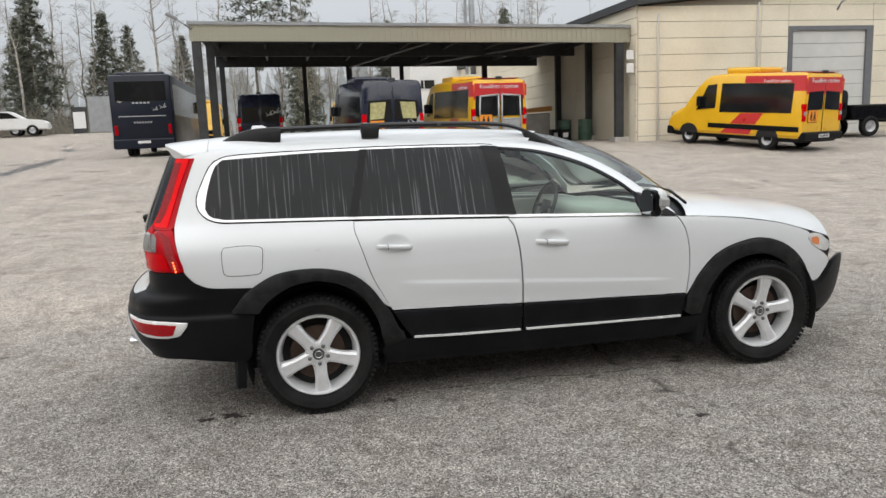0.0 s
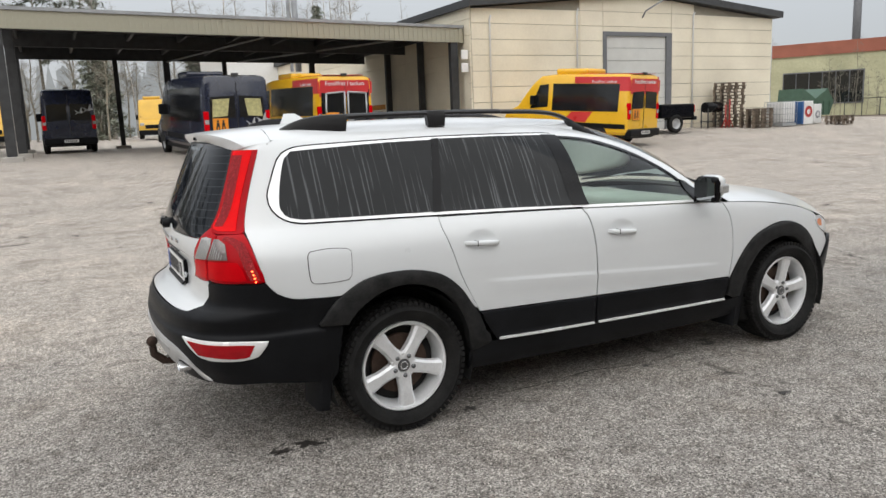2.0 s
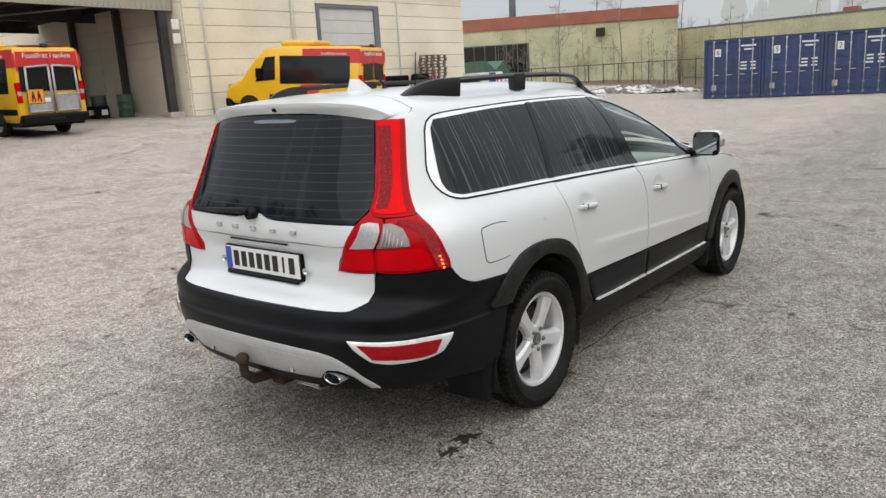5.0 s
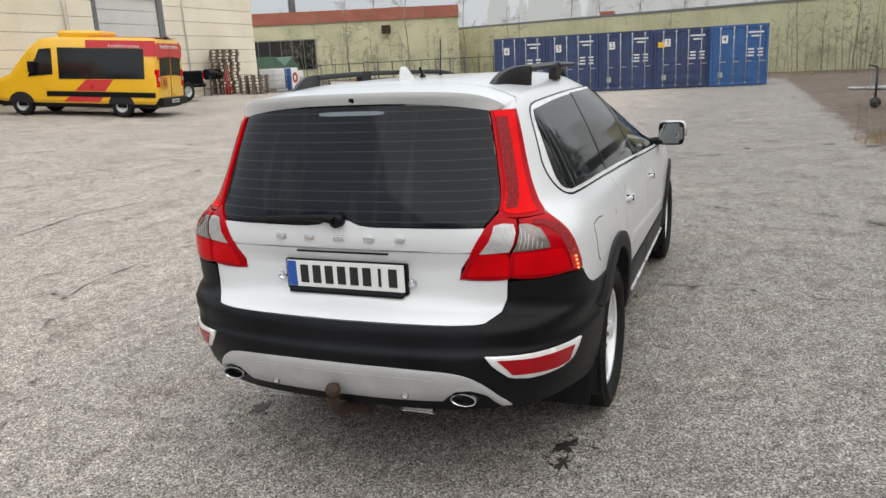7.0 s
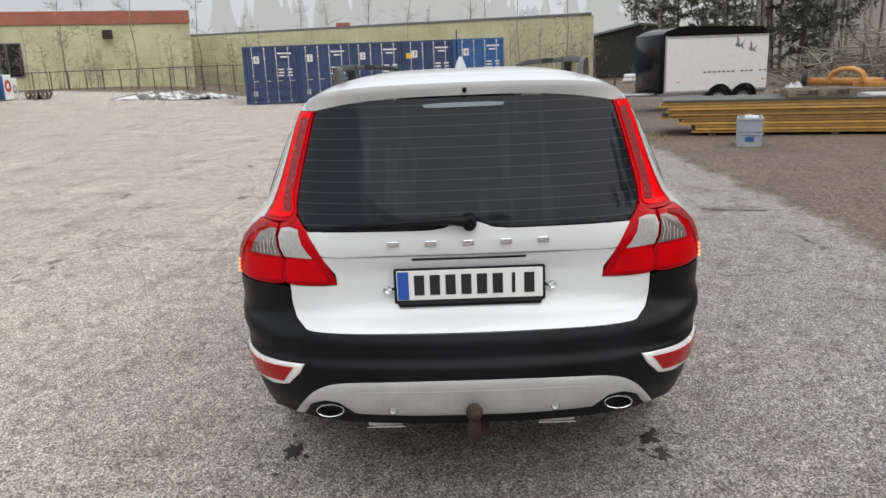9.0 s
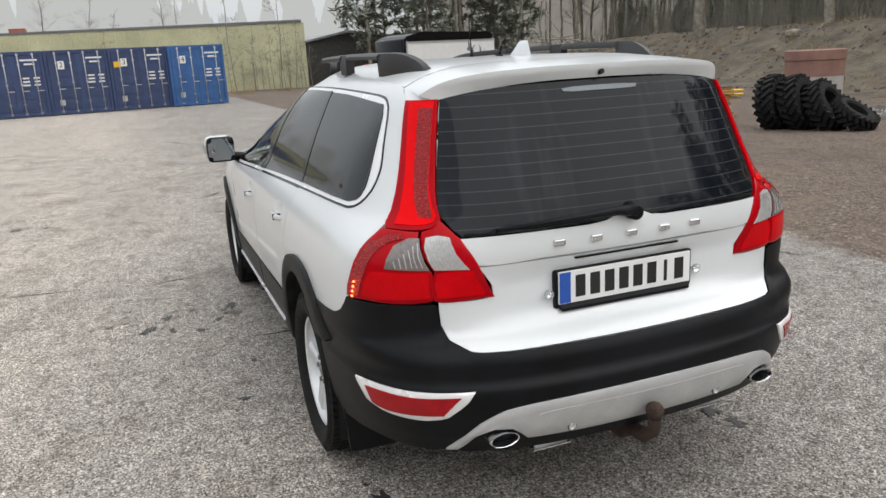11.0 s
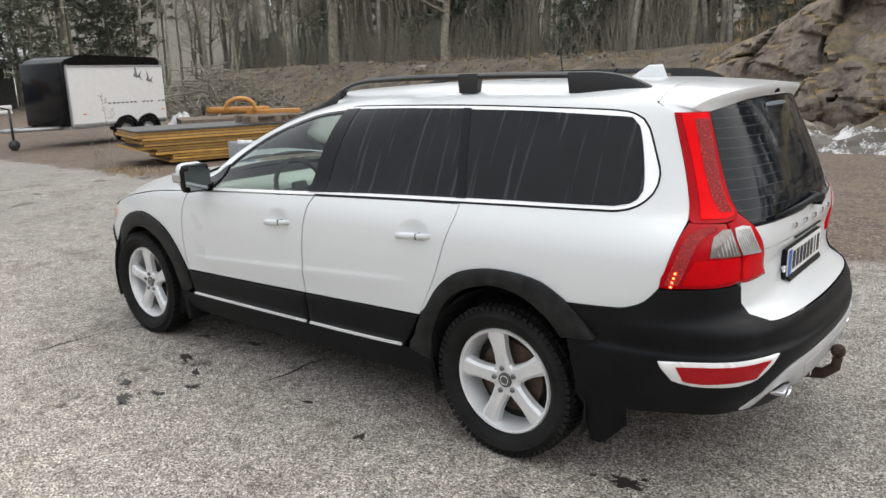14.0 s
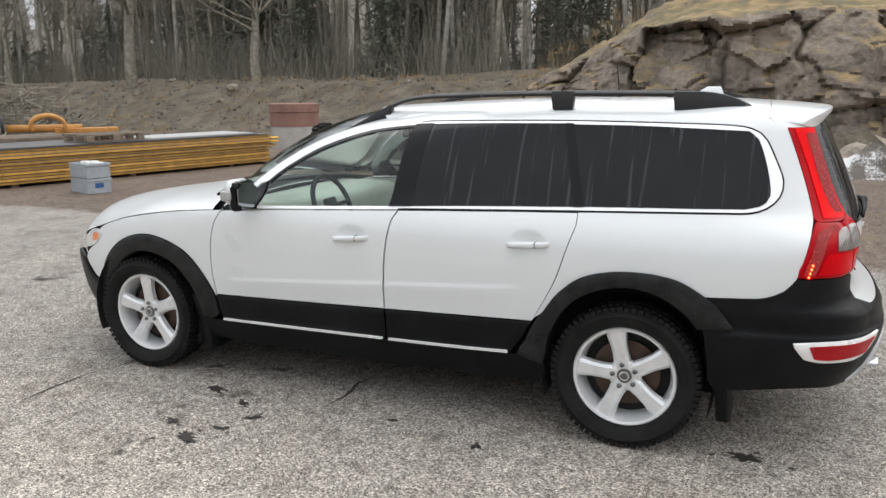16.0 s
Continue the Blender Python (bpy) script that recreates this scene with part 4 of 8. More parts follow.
        bmesh.ops.recalc_face_normals(bm, faces=bm.faces[:])
        part("door_handle", bm, M["white_paint"], car, "white pull handle", 60)
        part("handle_joint", boxm(x0 + .064, x0 + .066, sd * (yb + .012) - .0185, sd * (yb + .012) + .0185, z0 - .0222, z0 + .0052), M["gloss_black"], car, "dark joint across the handle")
    # door mirror
    bm = bmesh.new()
    box(bm, .548, .625, .885, 1.068, 1.015, 1.185, .035)
    for v in bm.verts:
        t = (v.co.x - .548) / .077
        v.co.z = 1.108 + (v.co.z - 1.108) * (1 - .22 * t * t)
        v.co.y = .985 + (v.co.y - .985) * (1 - .25 * t * t) + .005
    tube(bm, [(.63, .84, 1.035), (.62, .93, 1.055)], [.032, .026], 10)
    bmesh.ops.transform(bm, matrix=Matrix.Diagonal((1, sd, 1, 1)), verts=bm.verts[:])
    bmesh.ops.recalc_face_normals(bm, faces=bm.faces[:])
    mir = part("door_mirror", bm, M["gloss_black"], car, "black door mirror with a white cap", 50)
    bm = boxm(.566, .640, .905, 1.075, 1.050, 1.191, .036)
    for v in bm.verts:
        v.co.z = 1.12 + (v.co.z - 1.12) * (1 - .22 * ((v.co.x - .566) / .074)**2)
    bmesh.ops.transform(bm, matrix=Matrix.Diagonal((1, sd, 1, 1)), verts=bm.verts[:])
    bmesh.ops.recalc_face_normals(bm, faces=bm.faces[:])
    part("cap", bm, M["white_paint"], mir, "white mirror cap", 50)
    bm = boxm(.5435, .5475, .903, 1.060, 1.035, 1.170, .0)
    bmesh.ops.bevel(bm, geom=[e for e in bm.edges if abs(e.verts[0].co.x - e.verts[1].co.x) > .001], offset=.025, segments=3, affect="EDGES")
    bmesh.ops.transform(bm, matrix=Matrix.Diagonal((1, sd, 1, 1)), verts=bm.verts[:])
    bmesh.ops.recalc_face_normals(bm, faces=bm.faces[:])
    part("mirror_glass", bm, M["mirror"], mir, "mirror glass")
    part("indicator", boxm(.580, .642, sd * 1.036 - .05, sd * 1.036 + .05, 1.080, 1.135, .012), M["clear_lens"], mir, "clear indicator lens")
# fuel flap on the right flank
FL = [(-1.870, .990), (-1.775, .995), (-1.685, .985)], [(-1.668, .965), (-1.672, .91), (-1.680, .855)], [(-1.70, .836), (-1.78, .833), (-1.865, .838)], [(-1.884, .86), (-1.888, .91), (-1.885, .97)]
panel("fuel_flap", FL, M["white_paint"], body, off=0.0035, gap=0.0035, rim=0.005, mirror=True, bstep=.012, label="white fuel flap")
panel("fuel_flap_gap", FL, M["gloss_black"], body, off=0.0008, gap=0.0, rim=0.002, mirror=True, bstep=.012, label="dark gap round the flap")
# fin, aerial nub
bm = bmesh.new()
sec = []
for k in range(9):
    t = k / 8
    z = 1.560 + .082 * t
    xa, xb = -1.735 + .035 * t, -1.500 - .135 * t
    w = .030 * (1 - t)**.7 + .004
    sec.append([bm.verts.new(p) for p in ((xa, 0, z), ((xa * .75 + xb * .25), w, z), (xa * .3 + xb * .7, w * .75, z), (xb, 0, z), (xa * .3 + xb * .7, -w * .75, z), (xa * .75 + xb * .25, -w, z))])
for r0, r1 in zip(sec, sec[1:]):
    for a in range(6):
        bm.faces.new((r0[a], r0[(a + 1) % 6], r1[(a + 1) % 6], r1[a]))
bm.faces.new(sec[-1])
bmesh.ops.recalc_face_normals(bm, faces=bm.faces[:])
part("aerial_fin", bm, M["white_paint"], car, "white shark-fin aerial", 60)
bm = bmesh.new()
tube(bm, [(-1.45, .0, 1.575), (-1.45, .0, 1.598)], [.018, .014], 10)
tube(bm, [(-1.45, .0, 1.594), (-1.48, .0, 1.632)], [.008, .006], 8)
part("aerial_stub", bm, M["gloss_black"], car, "short black aerial foot")
bm = bmesh.new()
tube(bm, [(-1.19, .01, 1.58), (-1.19, .01, 1.615)], [.010, .006], 8)
tube(bm, [(-1.19, .01, 1.60), (-1.17, .01, 1.77)], .0028, 6)
part("whip_aerial", bm, M["gloss_black"], car, "thin black whip aerial")

# wheel wells, inner tub and cabin
for x in (-1.4075, 1.4075):
    for s0 in (-1, 1):
        bm = bmesh.new()
        n = 20
        for k in range(n):
            a0, a1 = [math.pi * (-.12 + 1.24 * j / n) for j in (k, k + 1)]
            q = [bm.verts.new((x + .395 * math.cos(a), s0 * yy, .345 + .405 * math.sin(a))) for a, yy in ((a0, .60), (a1, .60), (a1, .885), (a0, .885))]
            bm.faces.new(q)
        box(bm, x - .41, x + .41, s0 * .60 - .01, s0 * .60 + .01, .22, .75)
        part("wheel_well", bm, M["underbody"], body)
bm = bmesh.new()
box(bm, -2.22, -1.82, -.60, .60, .40, .70)
box(bm, -1.0, 1.0, -.80, .80, .24, .42)
box(bm, 1.0, 1.95, -.58, .58, .30, .72)
box(bm, -2.05, -1.05, -.585, .585, .30, .98)
part("inner_tub", bm, M["underbody"], body)
bm = bmesh.new()
box(bm, -1.0, .95, -.74, .74, .40, .44)
box(bm, -.60, -.56, -.74, .74, .44, 1.02)
part("cabin_floor", bm, M["dark_interior"], body, "dark cabin floor")
for s0 in (-1, 1):
    part("door_lining", boxm(-.25, .80, s0 * .745 - .02, s0 * .745 + .02, .42, 1.0, .015), M["interior"], body, "pale door lining")
for y in (-.37, .37):
    seat = part("front_seat", boxm(-.38, .16, y - .25, y + .25, .50, .68, .06), M["interior"], car, "pale grey front seat", 50)
    part("backrest", boxm(-.50, -.34, y - .24, y + .24, .62, 1.20, .06, pose(0, 0, 0)), M["interior"], seat, "", 50)
    part("headrest", boxm(-.53, -.44, y - .13, y + .13, 1.215, 1.37, .04), M["interior"], seat, "", 50)
bm = boxm(.48, 1.0, -.72, .72, .62, 1.00, .07)
part("dashboard", bm, M["interior"], car, "pale dashboard", 50)
bm = bmesh.new()
n = 28
for k in range(n):
    a0, a1 = k * math.tau / n, (k + 1) * math.tau / n
    tube(bm, [(0, .185 * math.cos(a0), .185 * math.sin(a0)), (0, .185 * math.cos(a1), .185 * math.sin(a1))], .015, 6, False)
box(bm, -.01, .03, -.05, .05, -.05, .05, .01)
for a in (0, math.pi, -math.pi / 2):
    tube(bm, [(0, .03 * math.cos(a), .03 * math.sin(a)), (0, .18 * math.cos(a), .18 * math.sin(a))], .013, 6)
bmesh.ops.transform(bm, matrix=pose(.40, .37, .97, 0, 22, 0), verts=bm.verts[:])
part("steering_wheel", bm, M["dark_interior"], car, "dark steering wheel")
bm = boxm(.02, .06, -.12, .12, 1.36, 1.42, .012)
part("rear_view_mirror", bm, M["dark_interior"], car)

# tow bar, under-bumper lamps, mud flaps
bm = bmesh.new()
tube(bm, [(-2.20, .0, .35), (-2.38, .0, .325), (-2.47, .0, .335), (-2.515, .0, .375), (-2.520, .0, .42)], [.028, .026, .024, .022, .02], 12)
bmesh.ops.create_uvsphere(bm, u_segments=16, v_segments=10, radius=.030, matrix=Matrix.Translation((-2.520, 0, .447)))
box(bm, -2.36, -2.28, -.06, .02, .27, .36, .01)
part("tow_bar", bm, M["rust"], car, "rusty tow hook", 50)
for y in (-.300, .320):
    u = part("work_lamp", boxm(-2.40, -2.33, y - .075, y + .075, .338, .392, .018), M["black_plastic"], car, "small clear lamp under the bumper")
    part("lens", boxm(-2.406, -2.398, y - .064, y + .064, .347, .384, .006), M["clear_lens"], u, "clear lens")
    part("bezel", sheet(bmesh.new(), [(-2.403, y - .070, .341), (-2.403, y + .070, .341), (-2.403, y + .070, .346), (-2.403, y - .070, .346)], (-.006, 0, 0)), M["chrome"], u)
for x, zt, zb, run in ((-1.745, .630, .190, .085), (1.045, .500, .170, -.0)):
    for s0 in (-1, 1):
        bm = bmesh.new()
        rows_f = []
        for k in range(11):
            t = k / 10
            z = zt + (zb - zt) * t
            back, wide = -.050 * t - (.02 if run else 0), .090 * (1 - .35 * t) if run else .105 * (1 - .45 * t)
            yo, yi = .893 - .030 * t, .66
            prof = [(x, yo - .004), (x - wide * .75, yo), (x - wide, yo - .022), (x - wide - .006, yi), (x - wide + .008, yi), (x - wide + .014, yo - .030), (x - wide * .70, yo - .014), (x, yo - .016)]
            rows_f.append([bm.verts.new((px + back, s0 * py, z + (.05 * (px - x) / wide if k == 0 else 0))) for px, py in prof])
        for r0, r1 in zip(rows_f, rows_f[1:]):
            for a in range(8):
                bm.faces.new((r0[a], r0[(a + 1) % 8], r1[(a + 1) % 8], r1[a]))
        bm.faces.new(rows_f[0])
        bm.faces.new(rows_f[-1][::-1])
        bmesh.ops.recalc_face_normals(bm, faces=bm.faces[:])
        part("mud_flap", bm, M["black_plastic"], car, "black moulded mud flap", 40)


# wheels
SPIN = {(-1, -1): 40, (1, -1): 60, (-1, 1): 13, (1, 1): 4}


def wheel_pose(x, s0):
    return Matrix.Translation((x, s0 * .800, .341)) @ pose(0, 0, 0, 0, 0, 0 if s0 > 0 else 180) @ pose(0, 0, 0, 0, SPIN[(1 if x > 0 else -1, s0)], 0)


def tyre_mesh():
    bm = bmesh.new()
    R, r = .339, .229
    lathe(bm, [(r, -.06), (r + .004, .050), (r + .010, .074), (r + .016, .082), (r + .024, .094), (r + .050, .106), (r + .064, .107), (r + .067, .109), (r + .072, .107), (R - .030, .098), (R - .014, .082), (R - .008, .062), (R - .006, -.08), (R - .03, -.112), (r + .03, -.11), (r, -.06)], 72)
    return bm


def tread_mesh():
    bm = bmesh.new()
    R = .339
    for k in range(66):
        a = k * math.tau / 66
        for row, (y0, y1) in enumerate(((.062, .094), (.012, .052), (-.05, -.002), (-.096, -.06))):
            aa = a + (row % 2) * math.tau / 132
            top = R - .003 if row in (0, 3) else R + .002
            mm = pose(0, 0, 0, 0, -math.degrees(aa), 0)
            box(bm, R - .024 if row == 0 else R - .015, top, y0, y1, -.011, .011, 0, mm @ pose(0, 0, 0, 0, 0, 0))
    return bm


def rim_mesh():
    bm = bmesh.new()
    lathe(bm, [(.232, .066), (.236, .072), (.230, .078), (.219, .074), (.212, .055), (.200, .0), (.200, -.08)], 60)
    for k in range(5):
        a = k * math.tau / 5 + math.pi / 2
        ca, sa = math.cos(a), math.sin(a)
        secs = []
        for t in (0.035, .07, .11, .15, .19, .216):
            w = .040 - .006 * smooth(.04, .10, t) + .011 * smooth(.13, .216, t)
            y = .052 + .008 * math.sin((t - .03) / .19 * math.pi) + .010 * smooth(.12, .216, t)
            ring = []
            for off, dy in ((-1.06, -.034), (-.98, -.008), (-.62, .003), (.62, .003), (.98, -.008), (1.06, -.034)):
                ring.append(bm.verts.new((t * ca - off * w * sa, y + dy, t * sa + off * w * ca)))
            secs.append(ring)
        for r0, r1 in zip(secs, secs[1:]):
            for j in range(5):
                bm.faces.new((r0[j], r1[j], r1[j + 1], r0[j + 1]))
    lathe(bm, [(.075, .02), (.075, .045), (.066, .055), (.036, .056), (.030, .050), (0.0, .050)], 30)
    bmesh.ops.recalc_face_normals(bm, faces=bm.faces[:])
    return bm


rim_me = rim_mesh()
first = None
for x in (-1.4075, 1.4075):
    for s0 in (-1, 1):
        if first is None:
            first = part("wheel", tyre_mesh(), M["rubber"], car, "black knobbly tyre on a five-spoke alloy rim", 40)
            first.matrix_basis = wheel_pose(x, s0)
            tagged(part("tread", tread_mesh(), M["rubber"], first, "blocks of winter tread"), kind="stuff")
            rim = part("rim", rim_me, M["alloy"], first, "silver five-spoke alloy rim", 35)
            part("brake_disc", lathe(bmesh.new(), [(.06, .0), (.155, .0), (.155, -.02)], 40), M["brake"], first, "worn brake disc", 40)
            part("dust_shield", lathe(bmesh.new(), [(.0, -.03), (.205, -.03)], 30), M["underbody"], first)
            hub = part("hub_cap", lathe(bmesh.new(), [(.034, .052), (.031, .061), (.022, .0625), (0, .0625)], 24), M["hub_grey"], first, "dark centre cap", 40)
            part("hub_ring", lathe(bmesh.new(), [(.017, .0630), (.019, .0650), (.022, .0630)], 20), M["chrome"], first)
            for k in range(5):
                a = k * math.tau / 5 + math.pi / 2
                b2 = bmesh.new()
                lathe(b2, [(.0135, .035), (.0135, .050), (.0105, .066), (.0, .067)], 8)
                bmesh.ops.translate(b2, vec=(.054 * math.cos(a), 0, .054 * math.sin(a)), verts=b2.verts[:])
                part("wheel_bolt", b2, M["hub_grey"], first)
        else:
            w = copy_thing(first, wheel_pose(x, s0))
            w.parent = car


# ---- materials of the yard ----
def ground_material():
    """Worn asphalt with pale stones, stains and cracks; bare brown gravel past a ragged edge."""
    m = bpy.data.materials.new("asphalt_and_gravel")
    m.use_nodes = True
    N, L = m.node_tree.nodes, m.node_tree.links
    b = N["Principled BSDF"]
    geo = N.new("ShaderNodeNewGeometry")

    def noise_at(scale, detail=4.0, rough=0.55):
        n = N.new("ShaderNodeTexNoise")
        n.inputs["Scale"].default_value, n.inputs["Detail"].default_value, n.inputs["Roughness"].default_value = scale, detail, rough
        L.new(geo.outputs["Position"], n.inputs["Vector"])
        return n.outputs["Fac"]

    def ramp_of(fac, stops):
        r = N.new("ShaderNodeValToRGB")
        e = r.color_ramp.elements
        e[0].position, e[0].color = stops[0][0], (*stops[0][1], 1)
        e[1].position, e[1].color = stops[-1][0], (*stops[-1][1], 1)
        for p, c in stops[1:-1]:
            q = e.new(p)
            q.color = (*c, 1)
        L.new(fac, r.inputs["Fac"])
        return r.outputs["Color"]

    def mix(fac, a, c, blend="MIX"):
        x = N.new("ShaderNodeMix")
        x.data_type, x.blend_type = "RGBA", blend
        if isinstance(fac, float):
            x.inputs["Factor"].default_value = fac
        else:
            L.new(fac, x.inputs["Factor"])
        L.new(a, x.inputs["A"])
        if isinstance(c, tuple):
            x.inputs["B"].default_value = (*c, 1)
        else:
            L.new(c, x.inputs["B"])
        return x.outputs["Result"]

    def rng(v, a, c, lo=0.0, hi=1.0):
        r = N.new("ShaderNodeMapRange")
        r.inputs["From Min"].default_value, r.inputs["From Max"].default_value = a, c
        r.inputs["To Min"].default_value, r.inputs["To Max"].default_value = lo, hi
        L.new(v, r.inputs["Value"])
        return r.outputs["Result"]

    broad, mid, fine = noise_at(0.35, 5), noise_at(2.2, 6, 0.65), noise_at(26, 4)
    vor = N.new("ShaderNodeTexVoronoi")
    vor.inputs["Scale"].default_value = 150.0
    L.new(geo.outputs["Position"], vor.inputs["Vector"])
    stone = N.new("ShaderNodeSeparateColor")
    L.new(vor.outputs["Color"], stone.inputs["Color"])
    tar = ramp_of(stone.outputs["Red"], [(0.0, (0.050, 0.046, 0.042)), (0.26, (0.172, 0.162, 0.152)), (0.72, (0.330, 0.312, 0.292)), (1.0, (0.60, 0.575, 0.545))])
    v3 = N.new("ShaderNodeTexVoronoi")
    v3.inputs["Scale"].default_value = 62.0
    L.new(geo.outputs["Position"], v3.inputs["Vector"])
    s3 = N.new("ShaderNodeSeparateColor")
    L.new(v3.outputs["Color"], s3.inputs["Color"])
    tar = mix(1.0, tar, ramp_of(s3.outputs["Green"], [(0.0, (0.90, 0.88, 0.86)), (0.5, (1.06, 1.04, 1.01)), (1.0, (1.25, 1.22, 1.18))]), "MULTIPLY")
    tar = mix(1.0, tar, ramp_of(noise_at(17, 6, 0.75), [(0.34, (0.80, 0.80, 0.80)), (0.5, (0.97, 0.97, 0.97)), (0.68, (1.15, 1.15, 1.15))]), "MULTIPLY")
    tar = mix(rng(broad, 0.36, 0.62, 0.0, 1.0), tar, (1.06, 1.06, 1.06), "MULTIPLY")
    tar = mix(rng(noise_at(7.5, 5, 0.7), 0.50, 0.68, 0.0, 1.0), tar, (0.62, 0.60, 0.585), "MULTIPLY")
    tar = mix(rng(mid, 0.52, 0.75, 0.0, 1.0), tar, (0.72, 0.70, 0.68), "MULTIPLY")
    # the yard past the car's own lane is multiplied paler, from a wavy edge
    yy = N.new("ShaderNodeSeparateXYZ")
    L.new(geo.outputs["Position"], yy.inputs["Vector"])
    wav = N.new("ShaderNodeMath")
    wav.operation = "MULTIPLY_ADD"
    L.new(noise_at(0.8, 4), wav.inputs[0])
    wav.inputs[1].default_value = 2.4
    L.new(yy.outputs["Y"], wav.inputs[2])
    tar = mix(rng(wav.outputs[0], 1.0, 4.0), tar, (1.50, 1.46, 1.41), "MULTIPLY")
    # cloudy damp and dusty patches a stride across
    tar = mix(rng(noise_at(1.3, 5, 0.7), 0.52, 0.70), tar, (0.70, 0.68, 0.66), "MULTIPLY")
    tar = mix(rng(noise_at(0.6, 6, 0.7), 0.50, 0.70), tar, (1.20, 1.18, 1.15), "MULTIPLY")
    # long dark scuffs
    mp = N.new("ShaderNodeMapping")
    mp.inputs["Scale"].default_value, mp.inputs["Rotation"].default_value = (0.35, 2.8, 1), (0, 0, radians(-16))
    L.new(geo.outputs["Position"], mp.inputs["Vector"])
    sc = N.new("ShaderNodeTexNoise")
    sc.inputs["Scale"].default_value, sc.inputs["Detail"].default_value = 1.0, 6.0
    L.new(mp.outputs["Vector"], sc.inputs["Vector"])
    tar = mix(rng(sc.outputs["Fac"], 0.60, 0.72, 0.0, 0.30), tar, (0.10, 0.089, 0.079))
    # fine cracks
    cr = N.new("ShaderNodeTexVoronoi")
    cr.feature = "DISTANCE_TO_EDGE"
    cr.inputs["Scale"].default_value = 0.16
    wob = N.new("ShaderNodeMix")
    wob.data_type = "VECTOR"
    wob.inputs["Factor"].default_value = 0.22
    nv = N.new("ShaderNodeTexNoise")
    nv.inputs["Scale"].default_value, nv.inputs["Detail"].default_value = 1.1, 6.0
    L.new(geo.outputs["Position"], nv.inputs["Vector"])
    vm = N.new("ShaderNodeVectorMath")
    vm.operation = "MULTIPLY_ADD"
    L.new(nv.outputs["Color"], vm.inputs[0])
    vm.inputs[1].default_value = (1.4, 1.4, 0)
    L.new(geo.outputs["Position"], vm.inputs[2])
    L.new(vm.outputs["Vector"], cr.inputs["Vector"])
    crack = N.new("ShaderNodeMath")
    crack.operation = "MULTIPLY"
    L.new(rng(cr.outputs["Distance"], 0.0016, 0.0055, 1.0, 0.0), crack.inputs[0])
    L.new(rng(mid, 0.50, 0.62), crack.inputs[1])
    tar = mix(crack.outputs[0], tar, (0.035, 0.031, 0.028))
    # gravel
    v2 = N.new("ShaderNodeTexVoronoi")
    v2.inputs["Scale"].default_value = 48.0
    L.new(geo.outputs["Position"], v2.inputs["Vector"])
    s2 = N.new("ShaderNodeSeparateColor")
    L.new(v2.outputs["Color"], s2.inputs["Color"])
    dirt = ramp_of(s2.outputs["Red"], [(0.0, (0.060, 0.042, 0.032)), (0.55, (0.135, 0.099, 0.077)), (0.85, (0.195, 0.150, 0.121)), (1.0, (0.36, 0.30, 0.255))])
    dirt = mix(rng(mid, 0.4, 0.7, 0.0, 0.65), dirt, (0.19, 0.148, 0.118))
    dirt = mix(rng(broad, 0.5, 0.7, 0.0, 0.5), dirt, (0.085, 0.064, 0.05))
    dirt = mix(rng(noise_at(1.1, 6, 0.7), 0.54, 0.68, 0.0, 0.5), dirt, (0.185, 0.145, 0.072))
    dirt = mix(rng(noise_at(4.5, 5, 0.7), 0.54, 0.66, 0.0, 0.55), dirt, (0.070, 0.052, 0.041))
    sep = N.new("ShaderNodeSeparateXYZ")
    L.new(geo.outputs["Position"], sep.inputs["Vector"])
    edge = N.new("ShaderNodeMath")
    edge.operation = "MULTIPLY_ADD"
    L.new(mid, edge.inputs[0])
    edge.inputs[1].default_value = 1.1
    L.new(sep.outputs["Y"], edge.inputs[2])
    far = N.new("ShaderNodeMath")
    far.operation = "MULTIPLY_ADD"
    L.new(broad, far.inputs[0])
    far.inputs[1].default_value = 3.0
    L.new(sep.outputs["X"], far.inputs[2])
    isd = N.new("ShaderNodeMath")
    isd.operation = "MAXIMUM"
    L.new(rng(edge.outputs[0], -3.05, -2.85, 1.0, 0.0), isd.inputs[0])
    L.new(rng(far.outputs[0], 40.0, 42.0), isd.inputs[1])
    col = mix(isd.outputs[0], tar, dirt)
    L.new(col, b.inputs["Base Color"])
    b.inputs["Roughness"].default_value = 0.82
    b.inputs["Specular IOR Level"].default_value = 0.35
    hgt = N.new("ShaderNodeMath")
    hgt.operation = "MULTIPLY_ADD"
    L.new(vor.outputs["Distance"], hgt.inputs[0])
    hgt.inputs[1].default_value = -0.6
    L.new(fine, hgt.inputs[2])
    bp = N.new("ShaderNodeBump")
    bp.inputs["Strength"].default_value, bp.inputs["Distance"].default_value = 0.9, 0.012
    L.new(hgt.outputs[0], bp.inputs["Height"])
    L.new(bp.outputs["Normal"], b.inputs["Normal"])
    return m


M["asphalt"] = ground_material()
M["cream"] = material("cream", (0.72, 0.655, 0.52), 0.8, 0, 0.07, 0.5, 14, 0.02, 60, tint=(0.79, 0.73, 0.59), island=0.03)
M["joint"] = material("joint", (0.30, 0.275, 0.22), 0.9)
M["dark_roof"] = material("dark_roof", (0.045, 0.047, 0.05), 0.7, 0, 0.3)
M["dark_steel"] = material("dark_steel", (0.045, 0.046, 0.048), 0.6, 0.3, 0.3, 4)
M["fascia"] = material("fascia", (0.36, 0.345, 0.27), 0.7, 0, 0.12, 2)
M["grey_metal"] = material("grey_metal", (0.30, 0.31, 0.32), 0.6, 0.2, 0.2, 3)
M["door_white"] = material("door_white", (0.60, 0.60, 0.57), 0.6, 0, 0.08, 1.5)
